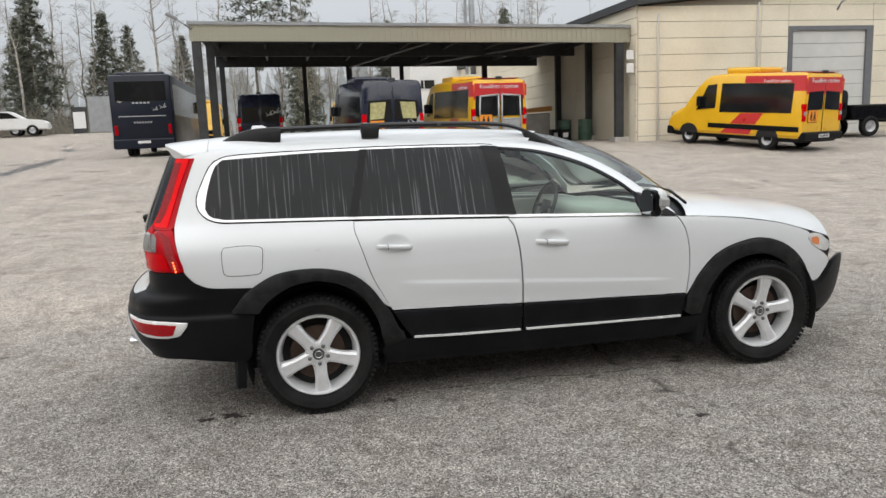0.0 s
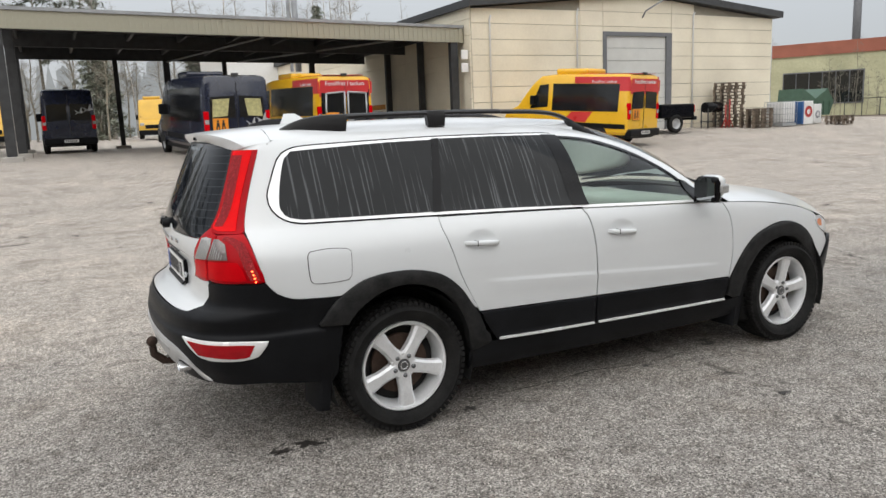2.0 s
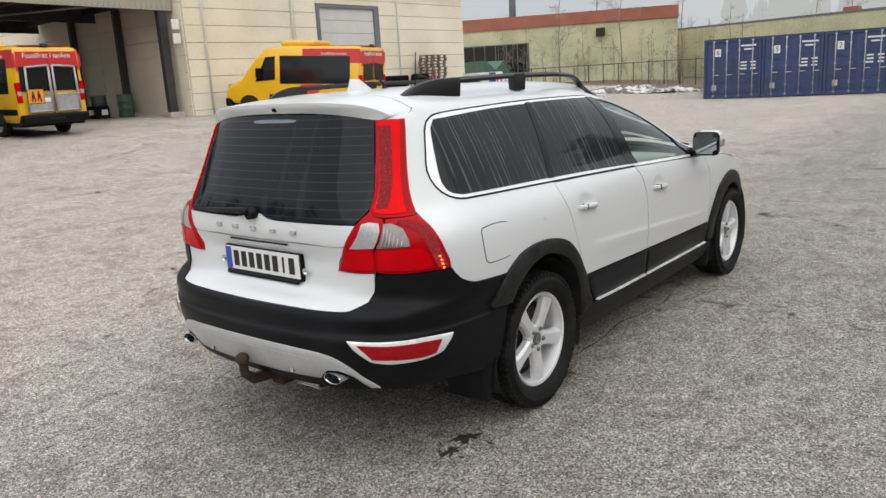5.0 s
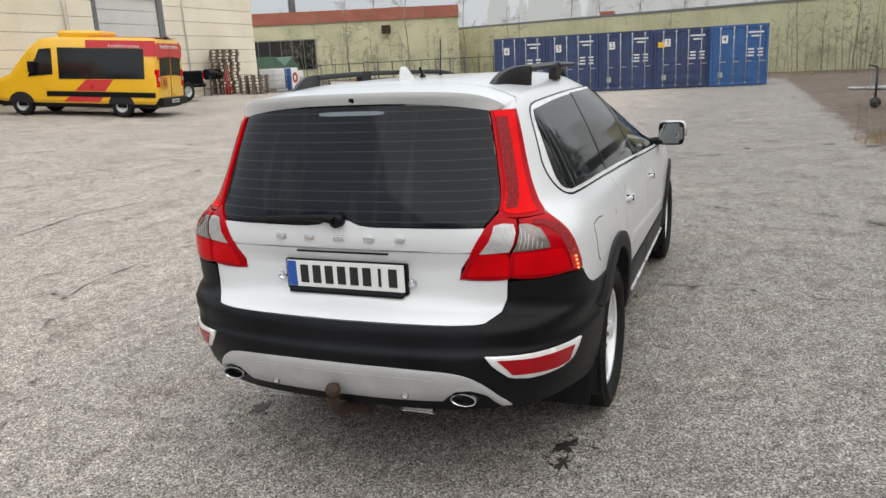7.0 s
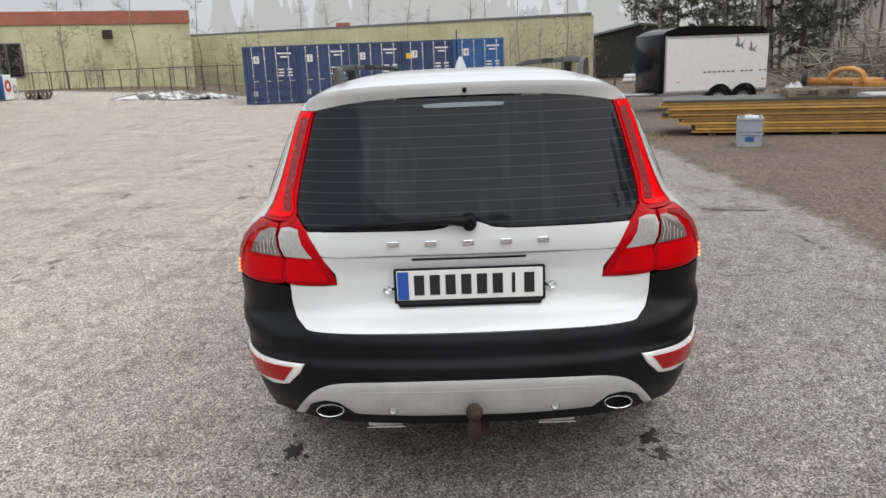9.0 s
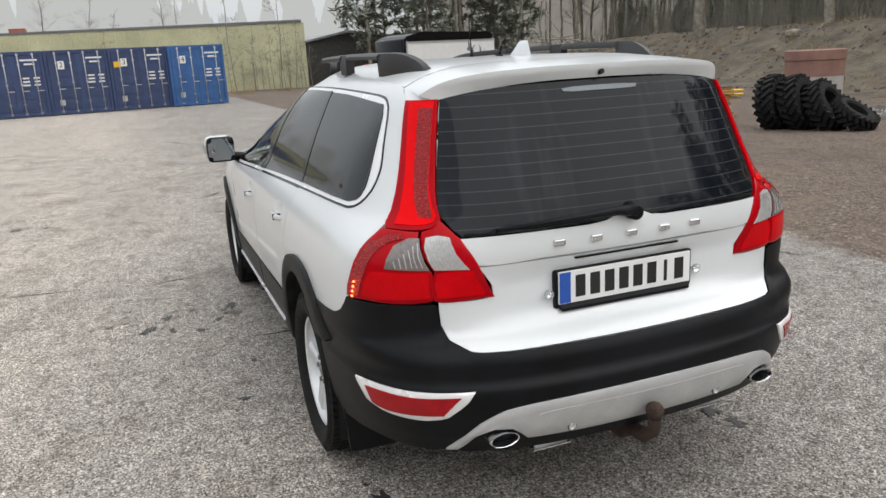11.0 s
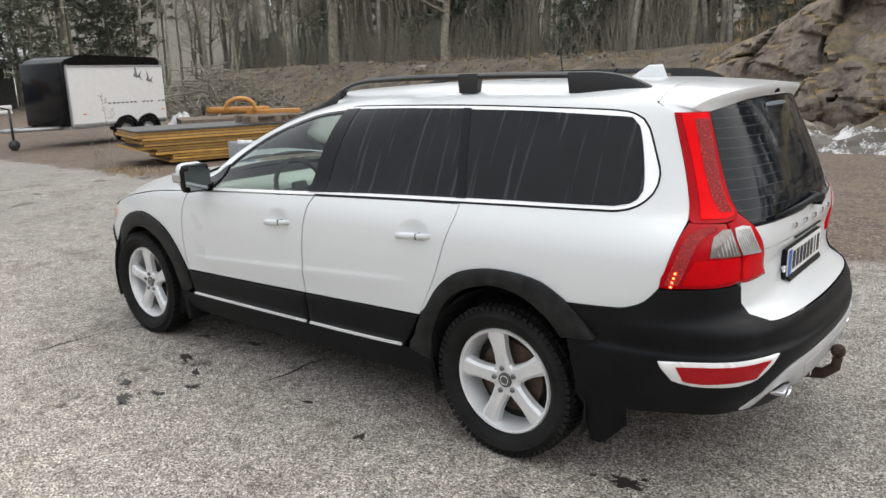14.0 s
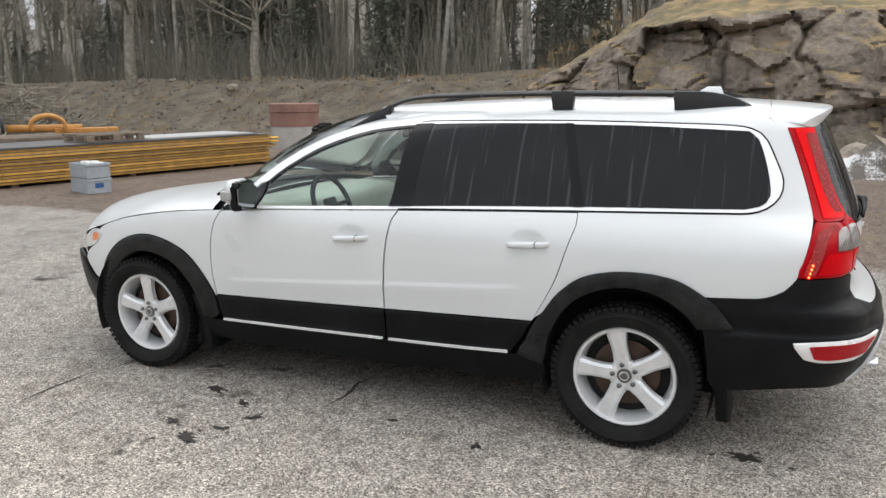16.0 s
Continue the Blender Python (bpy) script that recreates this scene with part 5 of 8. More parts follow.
M["frame_grey"] = material("frame_grey", (0.15, 0.155, 0.165), 0.6, 0, 0.15)
M["blue_box"] = material("blue_box", (0.030, 0.050, 0.125), 0.62, 0, 0.3, 3, 60, island=0.12)
M["blue_bright"] = material("blue_bright", (0.028, 0.100, 0.27), 0.6, 0, 0.25, 3, 60)
M["galv"] = material("galv", (0.42, 0.43, 0.44), 0.5, 0.6, 0.2, 8)
M["lime_wall"] = material("lime_wall", (0.46, 0.45, 0.285), 0.85, 0, 0.14, 0.5, 8, tint=(0.54, 0.53, 0.35))
M["brick_red"] = material("brick_red", (0.33, 0.115, 0.075), 0.8, 0, 0.2, 1.0)
M["van_yellow"] = material("van_yellow", (0.78, 0.44, 0.015), 0.3, 0, 0.06, 2, 20, coat=0.5)
M["bus_yellow"] = material("bus_yellow", (0.62, 0.37, 0.05), 0.4, 0, 0.08, 2, 20)
M["van_red"] = material("van_red", (0.58, 0.035, 0.040), 0.3, 0, 0.06, 2, 20, coat=0.5)
M["van_blue"] = material("van_blue", (0.012, 0.016, 0.034), 0.25, 0, 0.2, 2, 20, coat=0.5)
M["coach_blue"] = material("coach_blue", (0.007, 0.010, 0.022), 0.35, 0, 0.25, 2, 20, coat=0.1, spec=0.3)
M["pane_dark"] = material("pane_dark", (0.012, 0.013, 0.014), 0.08, 0, 0.3, 3, 20, spec=0.6)
M["curtain"] = material("curtain", (0.45, 0.42, 0.20), 0.8, 0, 0.3, 12, 30)
M["orange_sign"] = material("orange_sign", (0.85, 0.30, 0.02), 0.5)
M["white_plain"] = material("white_plain", (0.72, 0.72, 0.71), 0.5, 0, 0.05)
M["wood_old"] = material("wood_old", (0.19, 0.15, 0.115), 0.85, 0, 0.35, 9, 60, 0.1, 60, island=0.25)
M["wood_yellow"] = material("wood_yellow", (0.42, 0.235, 0.055), 0.7, 0, 0.3, 5, 50, island=0.35)
M["sheet_dark"] = material("sheet_dark", (0.075, 0.072, 0.070), 0.5, 0, 0.25, 3)
M["crate_grey"] = material("crate_grey", (0.33, 0.36, 0.39), 0.55, 0, 0.12, 8)
M["bank_stone"] = material("bank_stone", (0.14, 0.125, 0.105), 0.95, 0, 0.4, 4, 20, tint=(0.22, 0.20, 0.175), island=0.4)
M["shed_grey"] = material("shed_grey", (0.075, 0.074, 0.070), 0.85, 0, 0.3, 5)
M["green_skip"] = material("green_skip", (0.06, 0.115, 0.080), 0.6, 0, 0.2, 4)
M["orange_iron"] = material("orange_iron", (0.50, 0.235, 0.06), 0.5, 0, 0.2, 8)
M["tank_red"] = material("tank_red", (0.42, 0.035, 0.03), 0.5, 0, 0.15, 4)
M["concrete"] = material("concrete", (0.42, 0.40, 0.37), 0.85, 0, 0.18, 3, 40, 0.05, 60)
M["ring_red"] = material("ring_red", (0.26, 0.145, 0.115), 0.85, 0, 0.25, 3, 40, 0.05, 60)
M["snow"] = material("snow", (0.74, 0.74, 0.73), 0.8, 0, 0.22, 3, 30, 0.1, 20, tint=(0.62, 0.60, 0.58))
sr = [n for n in M["snow"].node_tree.nodes if n.type == "VALTORGB"][0].color_ramp
sr.elements[0].position, sr.elements[0].color = 0.69, (0.12, 0.105, 0.09, 1)
sr.elements[1].position, sr.elements[1].color = 0.82, (0.62, 0.62, 0.62, 1)
M["earth"] = material("earth", (0.078, 0.064, 0.047), 0.95, 0, 0.5, 1.6, 14, 0.5, 7, tint=(0.128, 0.106, 0.078))
M["moss_rock"] = material("moss_rock", (0.19, 0.155, 0.125), 0.9, 0, 0.45, 1.2, 9, 0.4, 6, tint=(0.33, 0.285, 0.235), island=0.2)
M["dry_grass"] = material("dry_grass", (0.33, 0.235, 0.12), 0.9, 0, 0.35, 2, 30)
M["birch"] = material("birch", (0.26, 0.235, 0.205), 0.85, 0, 0.4, 3, 30, tint=(0.38, 0.355, 0.32), island=0.3)
M["bark"] = material("bark", (0.165, 0.15, 0.122), 0.9, 0, 0.4, 4, 30, tint=(0.25, 0.225, 0.18), island=0.3)
M["twig"] = material("twig", (0.205, 0.188, 0.152), 0.9, 0, 0.35, 4, 30, island=0.25)
M["needles"] = material("needles", (0.145, 0.158, 0.118), 0.85, 0, 0.35, 2, 20, tint=(0.20, 0.215, 0.17), island=0.2)


# ---- ground: one sheet, rising to the carport and to the wooded bank ----
def bank(x, y):
    """Height of the earth bank and the hill behind the gravel."""
    b0 = -17.0 - 0.10 * x if x > 2 else -17.2 + 0.25 * (x - 2)
    d = b0 - y
    h = 2.1 * smooth(0, 7, d) + 0.04 * max(0.0, d - 7)
    return h * smooth(60, 36, x) if x > 36 else h


def ground_z(x, y):
    z = 0.87 * smooth(8.0, 25.0, y) + 0.3 * smooth(25, 70, y)
    z += 1.15 * smooth(32, 45, y) * smooth(-8, -11.5, x)
    if y < -10:
        z += bank(x, y)
        n = noise.noise(Vector((x * .35, y * .35, 0))) * .35 + noise.noise(Vector((x * 1.1, y * 1.1, 4))) * .14
        z += n * smooth(-12, -19, y) * smooth(70, 50, abs(x))
    return z


bm = bmesh.new()
xs = [-400, -150, -80, -50, -38] + [-30 + 1.0 * i for i in range(86)] + [60, 70, 90, 150, 400]
ys = [-400, -150, -90, -60] + [-48 + 0.8 * i for i in range(48)] + [-9, -6, -3, 0, 3, 6] + [8 + i for i in range(20)] + [32, 36, 40, 45, 55, 80, 150, 400]
vv = [[bm.verts.new((x, y, ground_z(x, y))) for x in xs] for y in ys]
for j in range(len(ys) - 1):
    for i in range(len(xs) - 1):
        f = bm.faces.new((vv[j][i], vv[j][i + 1], vv[j + 1][i + 1], vv[j + 1][i]))
        f.material_index = 1 if ys[j] < -16.5 else 0
tagged(link_mesh("ground", bm, [M["asphalt"], M["earth"]], None, "worn grey asphalt yard beside brown gravel and an earth bank", 180), kind="structure", category="ground")


# ---- the warehouse ----
HX0, HX1, HY, HZ0 = 12.25, 29.35, 22.3, 0.55


def hall_top(x):
    return 5.90 + 0.80 * (1 - abs(x - 20.8) / 8.6)


hall = thing("warehouse", label="cream concrete-panel warehouse with a dark low-pitched roof", category="building")
bm = bmesh.new()
for x0, x1 in ((HX0, 18.78), (22.72, HX1)):
    sheet(bm, [(x0, HY + .06, HZ0), (x1, HY + .06, HZ0), (x1, HY + .06, hall_top(x1)), (x0, HY + .06, hall_top(x0))], (0, .25, 0))
sheet(bm, [(18.78, HY + .06, 5.10), (22.72, HY + .06, 5.10), (22.72, HY + .06, hall_top(22.72)), (20.8, HY + .06, 6.7), (18.78, HY + .06, hall_top(18.78))], (0, .25, 0))
part("wall", bm, M["joint"], hall, "grey wall core behind the cream panels")
bm = bmesh.new()
box(bm, HX0 + .02, HX0 + .25, HY + .3, 60, HZ0, 5.9)
box(bm, HX1 - .25, HX1 - .02, HY + .3, 60, HZ0, 5.9)
box(bm, HX0 + .25, HX1 - .25, HY + 9, HY + 9.2, HZ0, 5.8)
part("wall", bm, M["cream"], hall, "cream side wall")
COLS = [HX0, 17.55, 18.78, 22.72, 24.1, HX1]
for c0, c1 in zip(COLS, COLS[1:]):
    z = HZ0
    k = 0
    while z < 6.75:
        z1 = z + (0.62 if k else 0.45)
        k += 1
        if c0 == 18.78 and z1 < 5.2:
            z = z1
            continue
        zb = max(z, 5.10) if c0 == 18.78 else z
        t0, t1 = hall_top(c0 + .01), hall_top(c1 - .01)
        if zb + .05 < max(t0, t1):
            g = .010
            P = [(c0 + g, HY, zb + g), (c1 - g, HY, zb + g), (c1 - g, HY, min(z1 - g, t1)), (c0 + g, HY, min(z1 - g, t0))]
            if P[2][2] > P[1][2] + .02 and P[3][2] > P[0][2] + .02:
                part("panel", sheet(bmesh.new(), P, (0, .06, 0)), M["cream"], hall)
        z = z1
z = HZ0
while z < 5.8:
    for y0 in (HY + .07, HY + 6.2, HY + 12.3):
        part("panel", boxm(HX0 - .045, HX0 + .02, y0, y0 + 6.1, z + .01, z + .61), M["cream"], hall)
    z += .62
for sx in (-1, 1):
    xe = HX0 - .25 if sx < 0 else HX1 + .35
    bm = sheet(bmesh.new(), [(20.8, HY - .35, 6.72), (xe, HY - .35, 5.93), (xe, HY - .35, 6.22), (20.8, HY - .35, 7.02)], (0, 40, 0))
    part("roof", bm, M["dark_roof"], hall, "dark felt roof slope")
gate2 = part("roller_door", boxm(18.95, 22.55, HY + .10, HY + .16, HZ0, 5.0), M["frame_grey"], hall, "pale sectional roller door in a grey frame")
for k in range(8):
    z0 = .62 + k * .545
    part("slat", boxm(19.0, 22.5, HY + .06, HY + .105, z0 + .008, z0 + .537, .004), M["door_white"], gate2)
part("door_frame", boxm(18.78, 18.98, HY - .03, HY + .12, HZ0, 5.12), M["frame_grey"], gate2)
part("door_frame", boxm(22.42, 22.74, HY - .03, HY + .12, HZ0, 5.12), M["frame_grey"], gate2)
part("door_frame", boxm(18.98, 22.42, HY - .03, HY + .12, 4.95, 5.12), M["frame_grey"], gate2)
part("pane", boxm(21.75, 22.15, HY + .045, HY + .058, 1.30, 1.65), M["pane_dark"], gate2, "small dark pane")
for x in (13.05, 17.35, 24.0):
    bm = bmesh.new()
    tube(bm, [(x, HY - .06, HZ0 + .2), (x, HY - .06, hall_top(x) - .5), (x + .02, HY - .12, hall_top(x) - .35)], .04, 8)
    part("downpipe", bm, M["white_plain"], hall, "white downpipe")
bm = bmesh.new()
tube(bm, [(21.0, HY, 5.75), (21.0, HY - .2, 6.0), (21.5, HY - .9, 6.45)], .035, 8)
box(bm, -.12, .35, -.10, .10, -.05, .06, .02, pose(21.7, HY - 1.1, 6.5, 0, -20, -60))
part("wall_lamp", bm, M["grey_metal"], hall, "grey arm lamp over the door")
for k, z in enumerate((3.95, 3.45)):
    part("floodlight", boxm(11.85, 12.15, HY + .15, HY + .22, z, z + .36, .02), M["white_plain"], hall, "square white floodlight")
part("chimney", tube(bmesh.new(), [(9.3, 36, 4.5), (9.3, 36, 9.5)], .16, 10), M["grey_metal"], hall, "thin grey flue pipe")
part("flue_ladder", boxm(8.85, 9.0, 35.9, 36.0, 4.5, 9.5), M["grey_metal"], hall)

# ---- the carport ----
cp = thing("carport", label="open steel carport with a corrugated roof edge, dark underneath", category="carport")
CX0, CX1, CY0, CY1 = -4.25, 12.15, 22.8, 33.6


def cp_top(x):
    return 5.53 - .26 * (x - CX0) / (CX1 - CX0)


bm = sheet(bmesh.new(), [(CX0, CY0 + .05, cp_top(CX0) - .10), (CX1, CY0 + .05, cp_top(CX1) - .10), (CX1, CY0 + .05, cp_top(CX1)), (CX0, CY0 + .05, cp_top(CX0))], (0, CY1 - CY0, 0))
part("roof", bm, M["dark_steel"], cp, "dark steel roof deck")
for i in range(82):
    x0 = CX0 + i * .2
    z1 = cp_top(x0)
    if i == 0:
        rib = bmesh.new()
        sheet(rib, [(0, 0, -.64), (.10, 0, -.64), (.10, 0, -.09), (0, 0, -.09)], (0, -.035, 0))
        sheet(rib, [(.10, .0, -.64), (.20, 0, -.64), (.20, 0, -.09), (.10, 0, -.09)], (0, -.012, 0))
        r0 = part("rib", rib, M["fascia"], cp)
        rmesh = r0.data
    else:
        r0 = new("rib", rmesh)
        r0.parent = cp
    r0.location = (x0, CY0 + .03, z1)
bm = sheet(bmesh.new(), [(CX0 - .05, CY0 - .06, cp_top(CX0) - .085), (CX1, CY0 - .06, cp_top(CX1) - .085), (CX1, CY0 - .06, cp_top(CX1) + .02), (CX0 - .05, CY0 - .06, cp_top(CX0) + .02)], (0, .12, 0))
part("edge_flashing", bm, M["grey_metal"], cp, "grey roof flashing")
for x, y, w in ((-4.05, 22.95, .15), (-3.85, 26.2, .15), (11.75, 22.95, .16), (12.0, 26.5, .13), (12.0, 30.2, .13), (0.0, 33.4, .10), (2.2, 33.4, .14), (4.85, 33.4, .10), (9.2, 33.4, .13), (-3.9, 33.4, .12)):
    zt = cp_top(x) - (.64 if y < 23.5 else .2)
    post = part("post", boxm(x - w, x + w, y - w * .7, y + w * .7, ground_z(x, y) - .02, zt), M["dark_steel"], cp)
    part("footing", boxm(x - .3, x + .3, y - .3, y + .3, ground_z(x, y) - .05, ground_z(x, y) + .16, .02), M["concrete"], post, "concrete footing")
for y in (CY0 + .35, 28.2, 33.3):
    part("beam", sheet(bmesh.new(), [(CX0 + .1, y, cp_top(CX0) - .62), (CX1 - .1, y, cp_top(CX1) - .60), (CX1 - .1, y, cp_top(CX1) - .1), (CX0 + .1, y, cp_top(CX0) - .1)], (0, .16, 0)), M["dark_steel"], cp)
for k in range(9):
    x = CX0 + .6 + k * 1.9
    part("rafter", boxm(x - .05, x + .05, CY0 + .4, CY1, cp_top(x) - .34, cp_top(x) - .11), M["dark_steel"], cp)
for xa, ya, xb, yb in ((2.2, 33, 4.4, 24), (5.4, 33, 9.9, 24)):
    part("brace", tube(bmesh.new(), [(xa, ya, 4.75), (xb, yb, 4.85)], .035, 6), M["grey_metal"], cp, "pale diagonal brace")
bm = bmesh.new()
tube(bm, [(CX0 + .1, CY0, 5.3), (CX0 - .3, CY0 - .3, 5.55)], .03, 8)
box(bm, -.35, .05, -.09, .09, -.05, .05, .03, pose(CX0 - .35, CY0 - .35, 5.6, 0, 25, 20))
part("yard_lamp", bm, M["grey_metal"], cp, "grey lamp on the carport corner")

# building beyond the carport
bk = thing("office_block", (0, 0, 0), label="white rendered building with a barred dark window", category="building")
part("wall", boxm(8.4, 40, 51, 60, .8, 7.5), M["white_plain"], bk)
for x, z0, z1 in ((9.2, 4.6, 5.2), (15.0, 4.1, 5.7)):
    w = part("window", boxm(x, x + (1.0 if x < 10 else 2.0), 50.9, 51.02, z0, z1), M["pane_dark"], bk, "dark barred window")
    for k in range(4 if x > 10 else 1):
        part("bar", boxm(x + .45 * (k + .4), x + .45 * (k + .4) + .06, 50.85, 50.9, z0, z1), M["white_plain"], w)


# ---- vans, coach and cars ----
def lean(z):
    return .985 - .085 * max(0.0, (z - 1.15) / 1.5)


def side_patch(name, P, mat, parent, off=.006, sides=(1, -1), depth=.012, label=""):
    for s in sides:
        bm = bmesh.new()
        sheet(bm, [(x, s * (lean(z) + off - depth), z) for x, z in P], (0, s * depth, 0))
        part(name, bm, mat, parent, label)


def rear_patch(name, P, mat, parent, x=-.008, label="", depth=.01):
    bm = bmesh.new()
    sheet(bm, [(x, y, z) for y, z in P], (depth, 0, 0))
    return part(name, bm, mat, parent, label)


VAN_RIM = []


def van_wheel(parent, x, y, r=.34):
    s = 1 if y > 0 else -1
    bm = bmesh.new()
    lathe(bm, [(r * .55, -.10), (r * .6, .095), (r * .9, .11), (r, .08), (r, -.10), (r * .6, -.12), (r * .55, -.10)], 28)
    w = part("wheel", bm, M["rubber"], parent, "black tyre on a grey steel wheel")
    w.matrix_basis = pose(x, y, r, 0, 0, 0 if s > 0 else 180)
    part("wheel_rim", lathe(bmesh.new(), [(0, .03), (r * .2, .05), (r * .25, .02), (r * .5, .06), (r * .58, .09)], 20), M["galv"], w)


def van(at, rz, L, H, paint, label, second=None, hump=False, curtains=False, sign=False, ramp=False, front=False, group="vans in the yard", words=True, birds=False):
    """A panel-sided minibus; x runs forward from the tail."""
    v = thing("minibus", at, rz, label, "van", group)
    bm = bmesh.new()
    top = lean(H)
    secs = []
    for x, zb, zt in ((0.0, .50, H - .16), (.06, .42, H - .04), (.25, .40, H), (L - 2.4, .40, H), (L - 1.75, .40, H - .06), (L - 1.35, .40, H - .35), (L - .85, .42, 1.55), (L - .70, .42, 1.34), (L - .15, .45, 1.10), (L, .55, .90)):
        k = .97 if x < .03 or x >= L - .15 else 1.0
        zs = [zb, zb + .10, min(1.15, zt - .15), zt - .12, zt - .03, zt]
        ws = [lean(0) * .94, lean(0), lean(zs[2]), lean(zs[3]) if zt > 1.6 else lean(0) * .96, lean(zt) - .07, lean(zt) - .22]
        if zt > H - .2:
            ws[4], ws[5] = top - .05, top - .20
        pr = [(w * k, z) for w, z in zip(ws, zs)]
        secs.append([bm.verts.new((x, s * w, z)) for s, rng_ in ((1, pr), (-1, pr[::-1])) for w, z in rng_])
    n = len(secs[0])
    for r0, r1 in zip(secs, secs[1:]):
        for a in range(n):
            bm.faces.new((r0[a], r0[(a + 1) % n], r1[(a + 1) % n], r1[a]))
    bm.faces.new(secs[0])
    bm.faces.new(secs[-1])
    bmesh.ops.recalc_face_normals(bm, faces=bm.faces[:])
    bd = part("body", bm, M[paint], v, "", 30)
    zt = H - .36
    # side windows, cab doors, lower trims
    side_patch("side_window", [(.42, 1.20), (L - 2.35, 1.16), (L - 2.35, zt + .02), (.42, zt + .02)], M["pane_dark"], v, label="long dark side window")
    side_patch("cab_window", [(L - 2.15, 1.30), (L - 1.32, 1.22), (L - 1.75, zt - .04), (L - 2.15, zt)], M["pane_dark"], v, off=.012, label="dark cab side window")
    side_patch("side_trim", [(.1, .62), (L - 1.9, .62), (L - 1.9, .78), (.1, .78)], M["black_plastic"], v, off=.02, depth=.03, label="black rubbing strip")
    part("sill", boxm(.1, L - .3, -.93, .93, .28, .44, .02), M["black_plastic"], v)
    part("rear_bumper", boxm(-.12, .12, -.97, .97, .36, .62, .05), M["black_plastic"], v, "black rear bumper")
    if second:
        q = 1.15
        side_patch("paint_field", [(.40, zt + .03), (2.3, zt + .03), (2.3, H - .10), (.40, H - .10)], M[second], v, off=.008)
        side_patch("paint_field", [(.03, q + .75), (.42, q + .75), (.42, H - .10), (.03, H - .10)], M[second], v, off=.008)
        side_patch("paint_field", [(1.75, .80), (2.75, .80), (2.35, 1.155), (1.45, 1.175)], M[second], v, off=.008)
        side_patch("paint_field", [(1.95, .46), (3.15, .46), (2.95, .62), (1.85, .62)], M[second], v, off=.008)
        part("roof_field", boxm(.04, 2.3, -.70, .70, H - .004, H + .012), M[second], v)
        rear_patch("paint_field", [(-.90, 1.80), (.90, 1.80), (.86, H - .16), (-.86, H - .16)], M[second], v)
        for y in (-.93, .93):
            part("corner_field", boxm(-.004, .06, y - .04, y + .03, 1.9, H - .2), M[second], v)
        if words:
            for px, py, rot in ((-.004, 0, "rear"), (1.05, 1, "side"), (1.05, -1, "side")):
                tm = text_mesh("Fossilfritt i tanken", .19 if rot == "rear" else .14, .004)
                zz = H - .27
                if rot == "rear":
                    mm = Matrix.Translation((-.014, 0, zz)) @ pose(0, 0, 0, 90, 0, -90)
                else:
                    mm = Matrix.Translation((px, py * (lean(zz) + .012), zz)) @ pose(0, 0, 0, 90, 0, 180 if py > 0 else 0)
                bmesh.ops.transform(tm, matrix=mm, verts=tm.verts[:])
                part("lettering", tm, M["white_plain"], v, "white slogan lettering")
    # tail: doors, panes, lamps, plate
    for s in (-1, 1):
        if not ramp:
            pw = rear_patch("rear_window", [(s * .06, 1.32), (s * .80, 1.28), (s * .77, H - .62), (s * .06, H - .58)], M["pane_dark"], v, x=-.016, label="dark rear door window")
            if curtains:
                rear_patch("curtain", [(s * .30, 1.36), (s * .74, 1.33), (s * .70, H - .68), (s * .22, H - .66)], M["curtain"], v, x=-.024, label="drawn yellowish curtain")
        else:
            rear_patch("rear_window", [(s * .04, 1.25), (s * .86, 1.25), (s * .83, 1.92), (s * .04, 1.92)], M["pane_dark"], v, x=-.016)
            bm = bmesh.new()
            for a, b_ in (((.06, .70), (.06, 1.95)), ((.06, 1.95), (.70, 1.90)), ((.70, 1.90), (.74, .70)), ((.74, .70), (.06, .70)), ((.06, 1.15), (.72, 1.15))):
                tube(bm, [(-.09, s * a[0], a[1]), (-.09, s * b_[0], b_[1])], .032, 6)
            box(bm, -.10, -.085, min(s * .08, s * .70), max(s * .08, s * .70), .72, 1.13)
            part("ramp_half", bm, M["galv"], v, "folded grey wheelchair ramp")
        rear_patch("door_gap", [(s * .012, .62), (s * .004, .62), (s * .004, H - .2), (s * .012, H - .2)], M["ink"], v, x=-.010)
        bm = boxm(-.02, .10, s * .90 - .065, s * .90 + .075, .95, 1.50, .02)
        lamp = part("tail_lamp", bm, M["red_lens"], v, "red and white tail lamp")
        part("lens", boxm(-.026, -.018, s * .90 - .055, s * .90 + .06, 1.14, 1.26), M["clear_lens"], lamp)
        for x in (1.25, L - 1.02):
            van_wheel(v, x, s * .88)
            arch = bmesh.new()
            nn = 14
            sheet(arch, [(x + .42 * math.cos(math.pi * k / nn), s * (lean(0) + .003), .40 + .34 * math.sin(math.pi * k / nn)) for k in range(nn + 1)], (0, s * .012, 0))
            part("wheel_arch", arch, M["underbody"], v)
        bm = boxm(L - 1.62, L - 1.42, s * 1.05 - .10, s * 1.05 + .10, 1.35, 1.70, .04)
        part("mirror", bm, M["black_plastic"], v, "black door mirror")
        part("headlamp", boxm(L - .22, L - .02, s * .74 - .14, s * .74 + .14, .86, 1.12, .05), M["clear_lens"], v, "clear headlamp")
    part("number_plate", boxm(-.132, -.12, -.26, .26, .44, .55) if not ramp else boxm(-.11, -.10, .12, .64, .95, 1.06), M["plate_white"], v, "white number plate")
    for k in range(6):
        y = -.2 + k * .075
        part("mark", boxm(-.136, -.1325, y, y + .045, .46, .53), M["ink"], v)
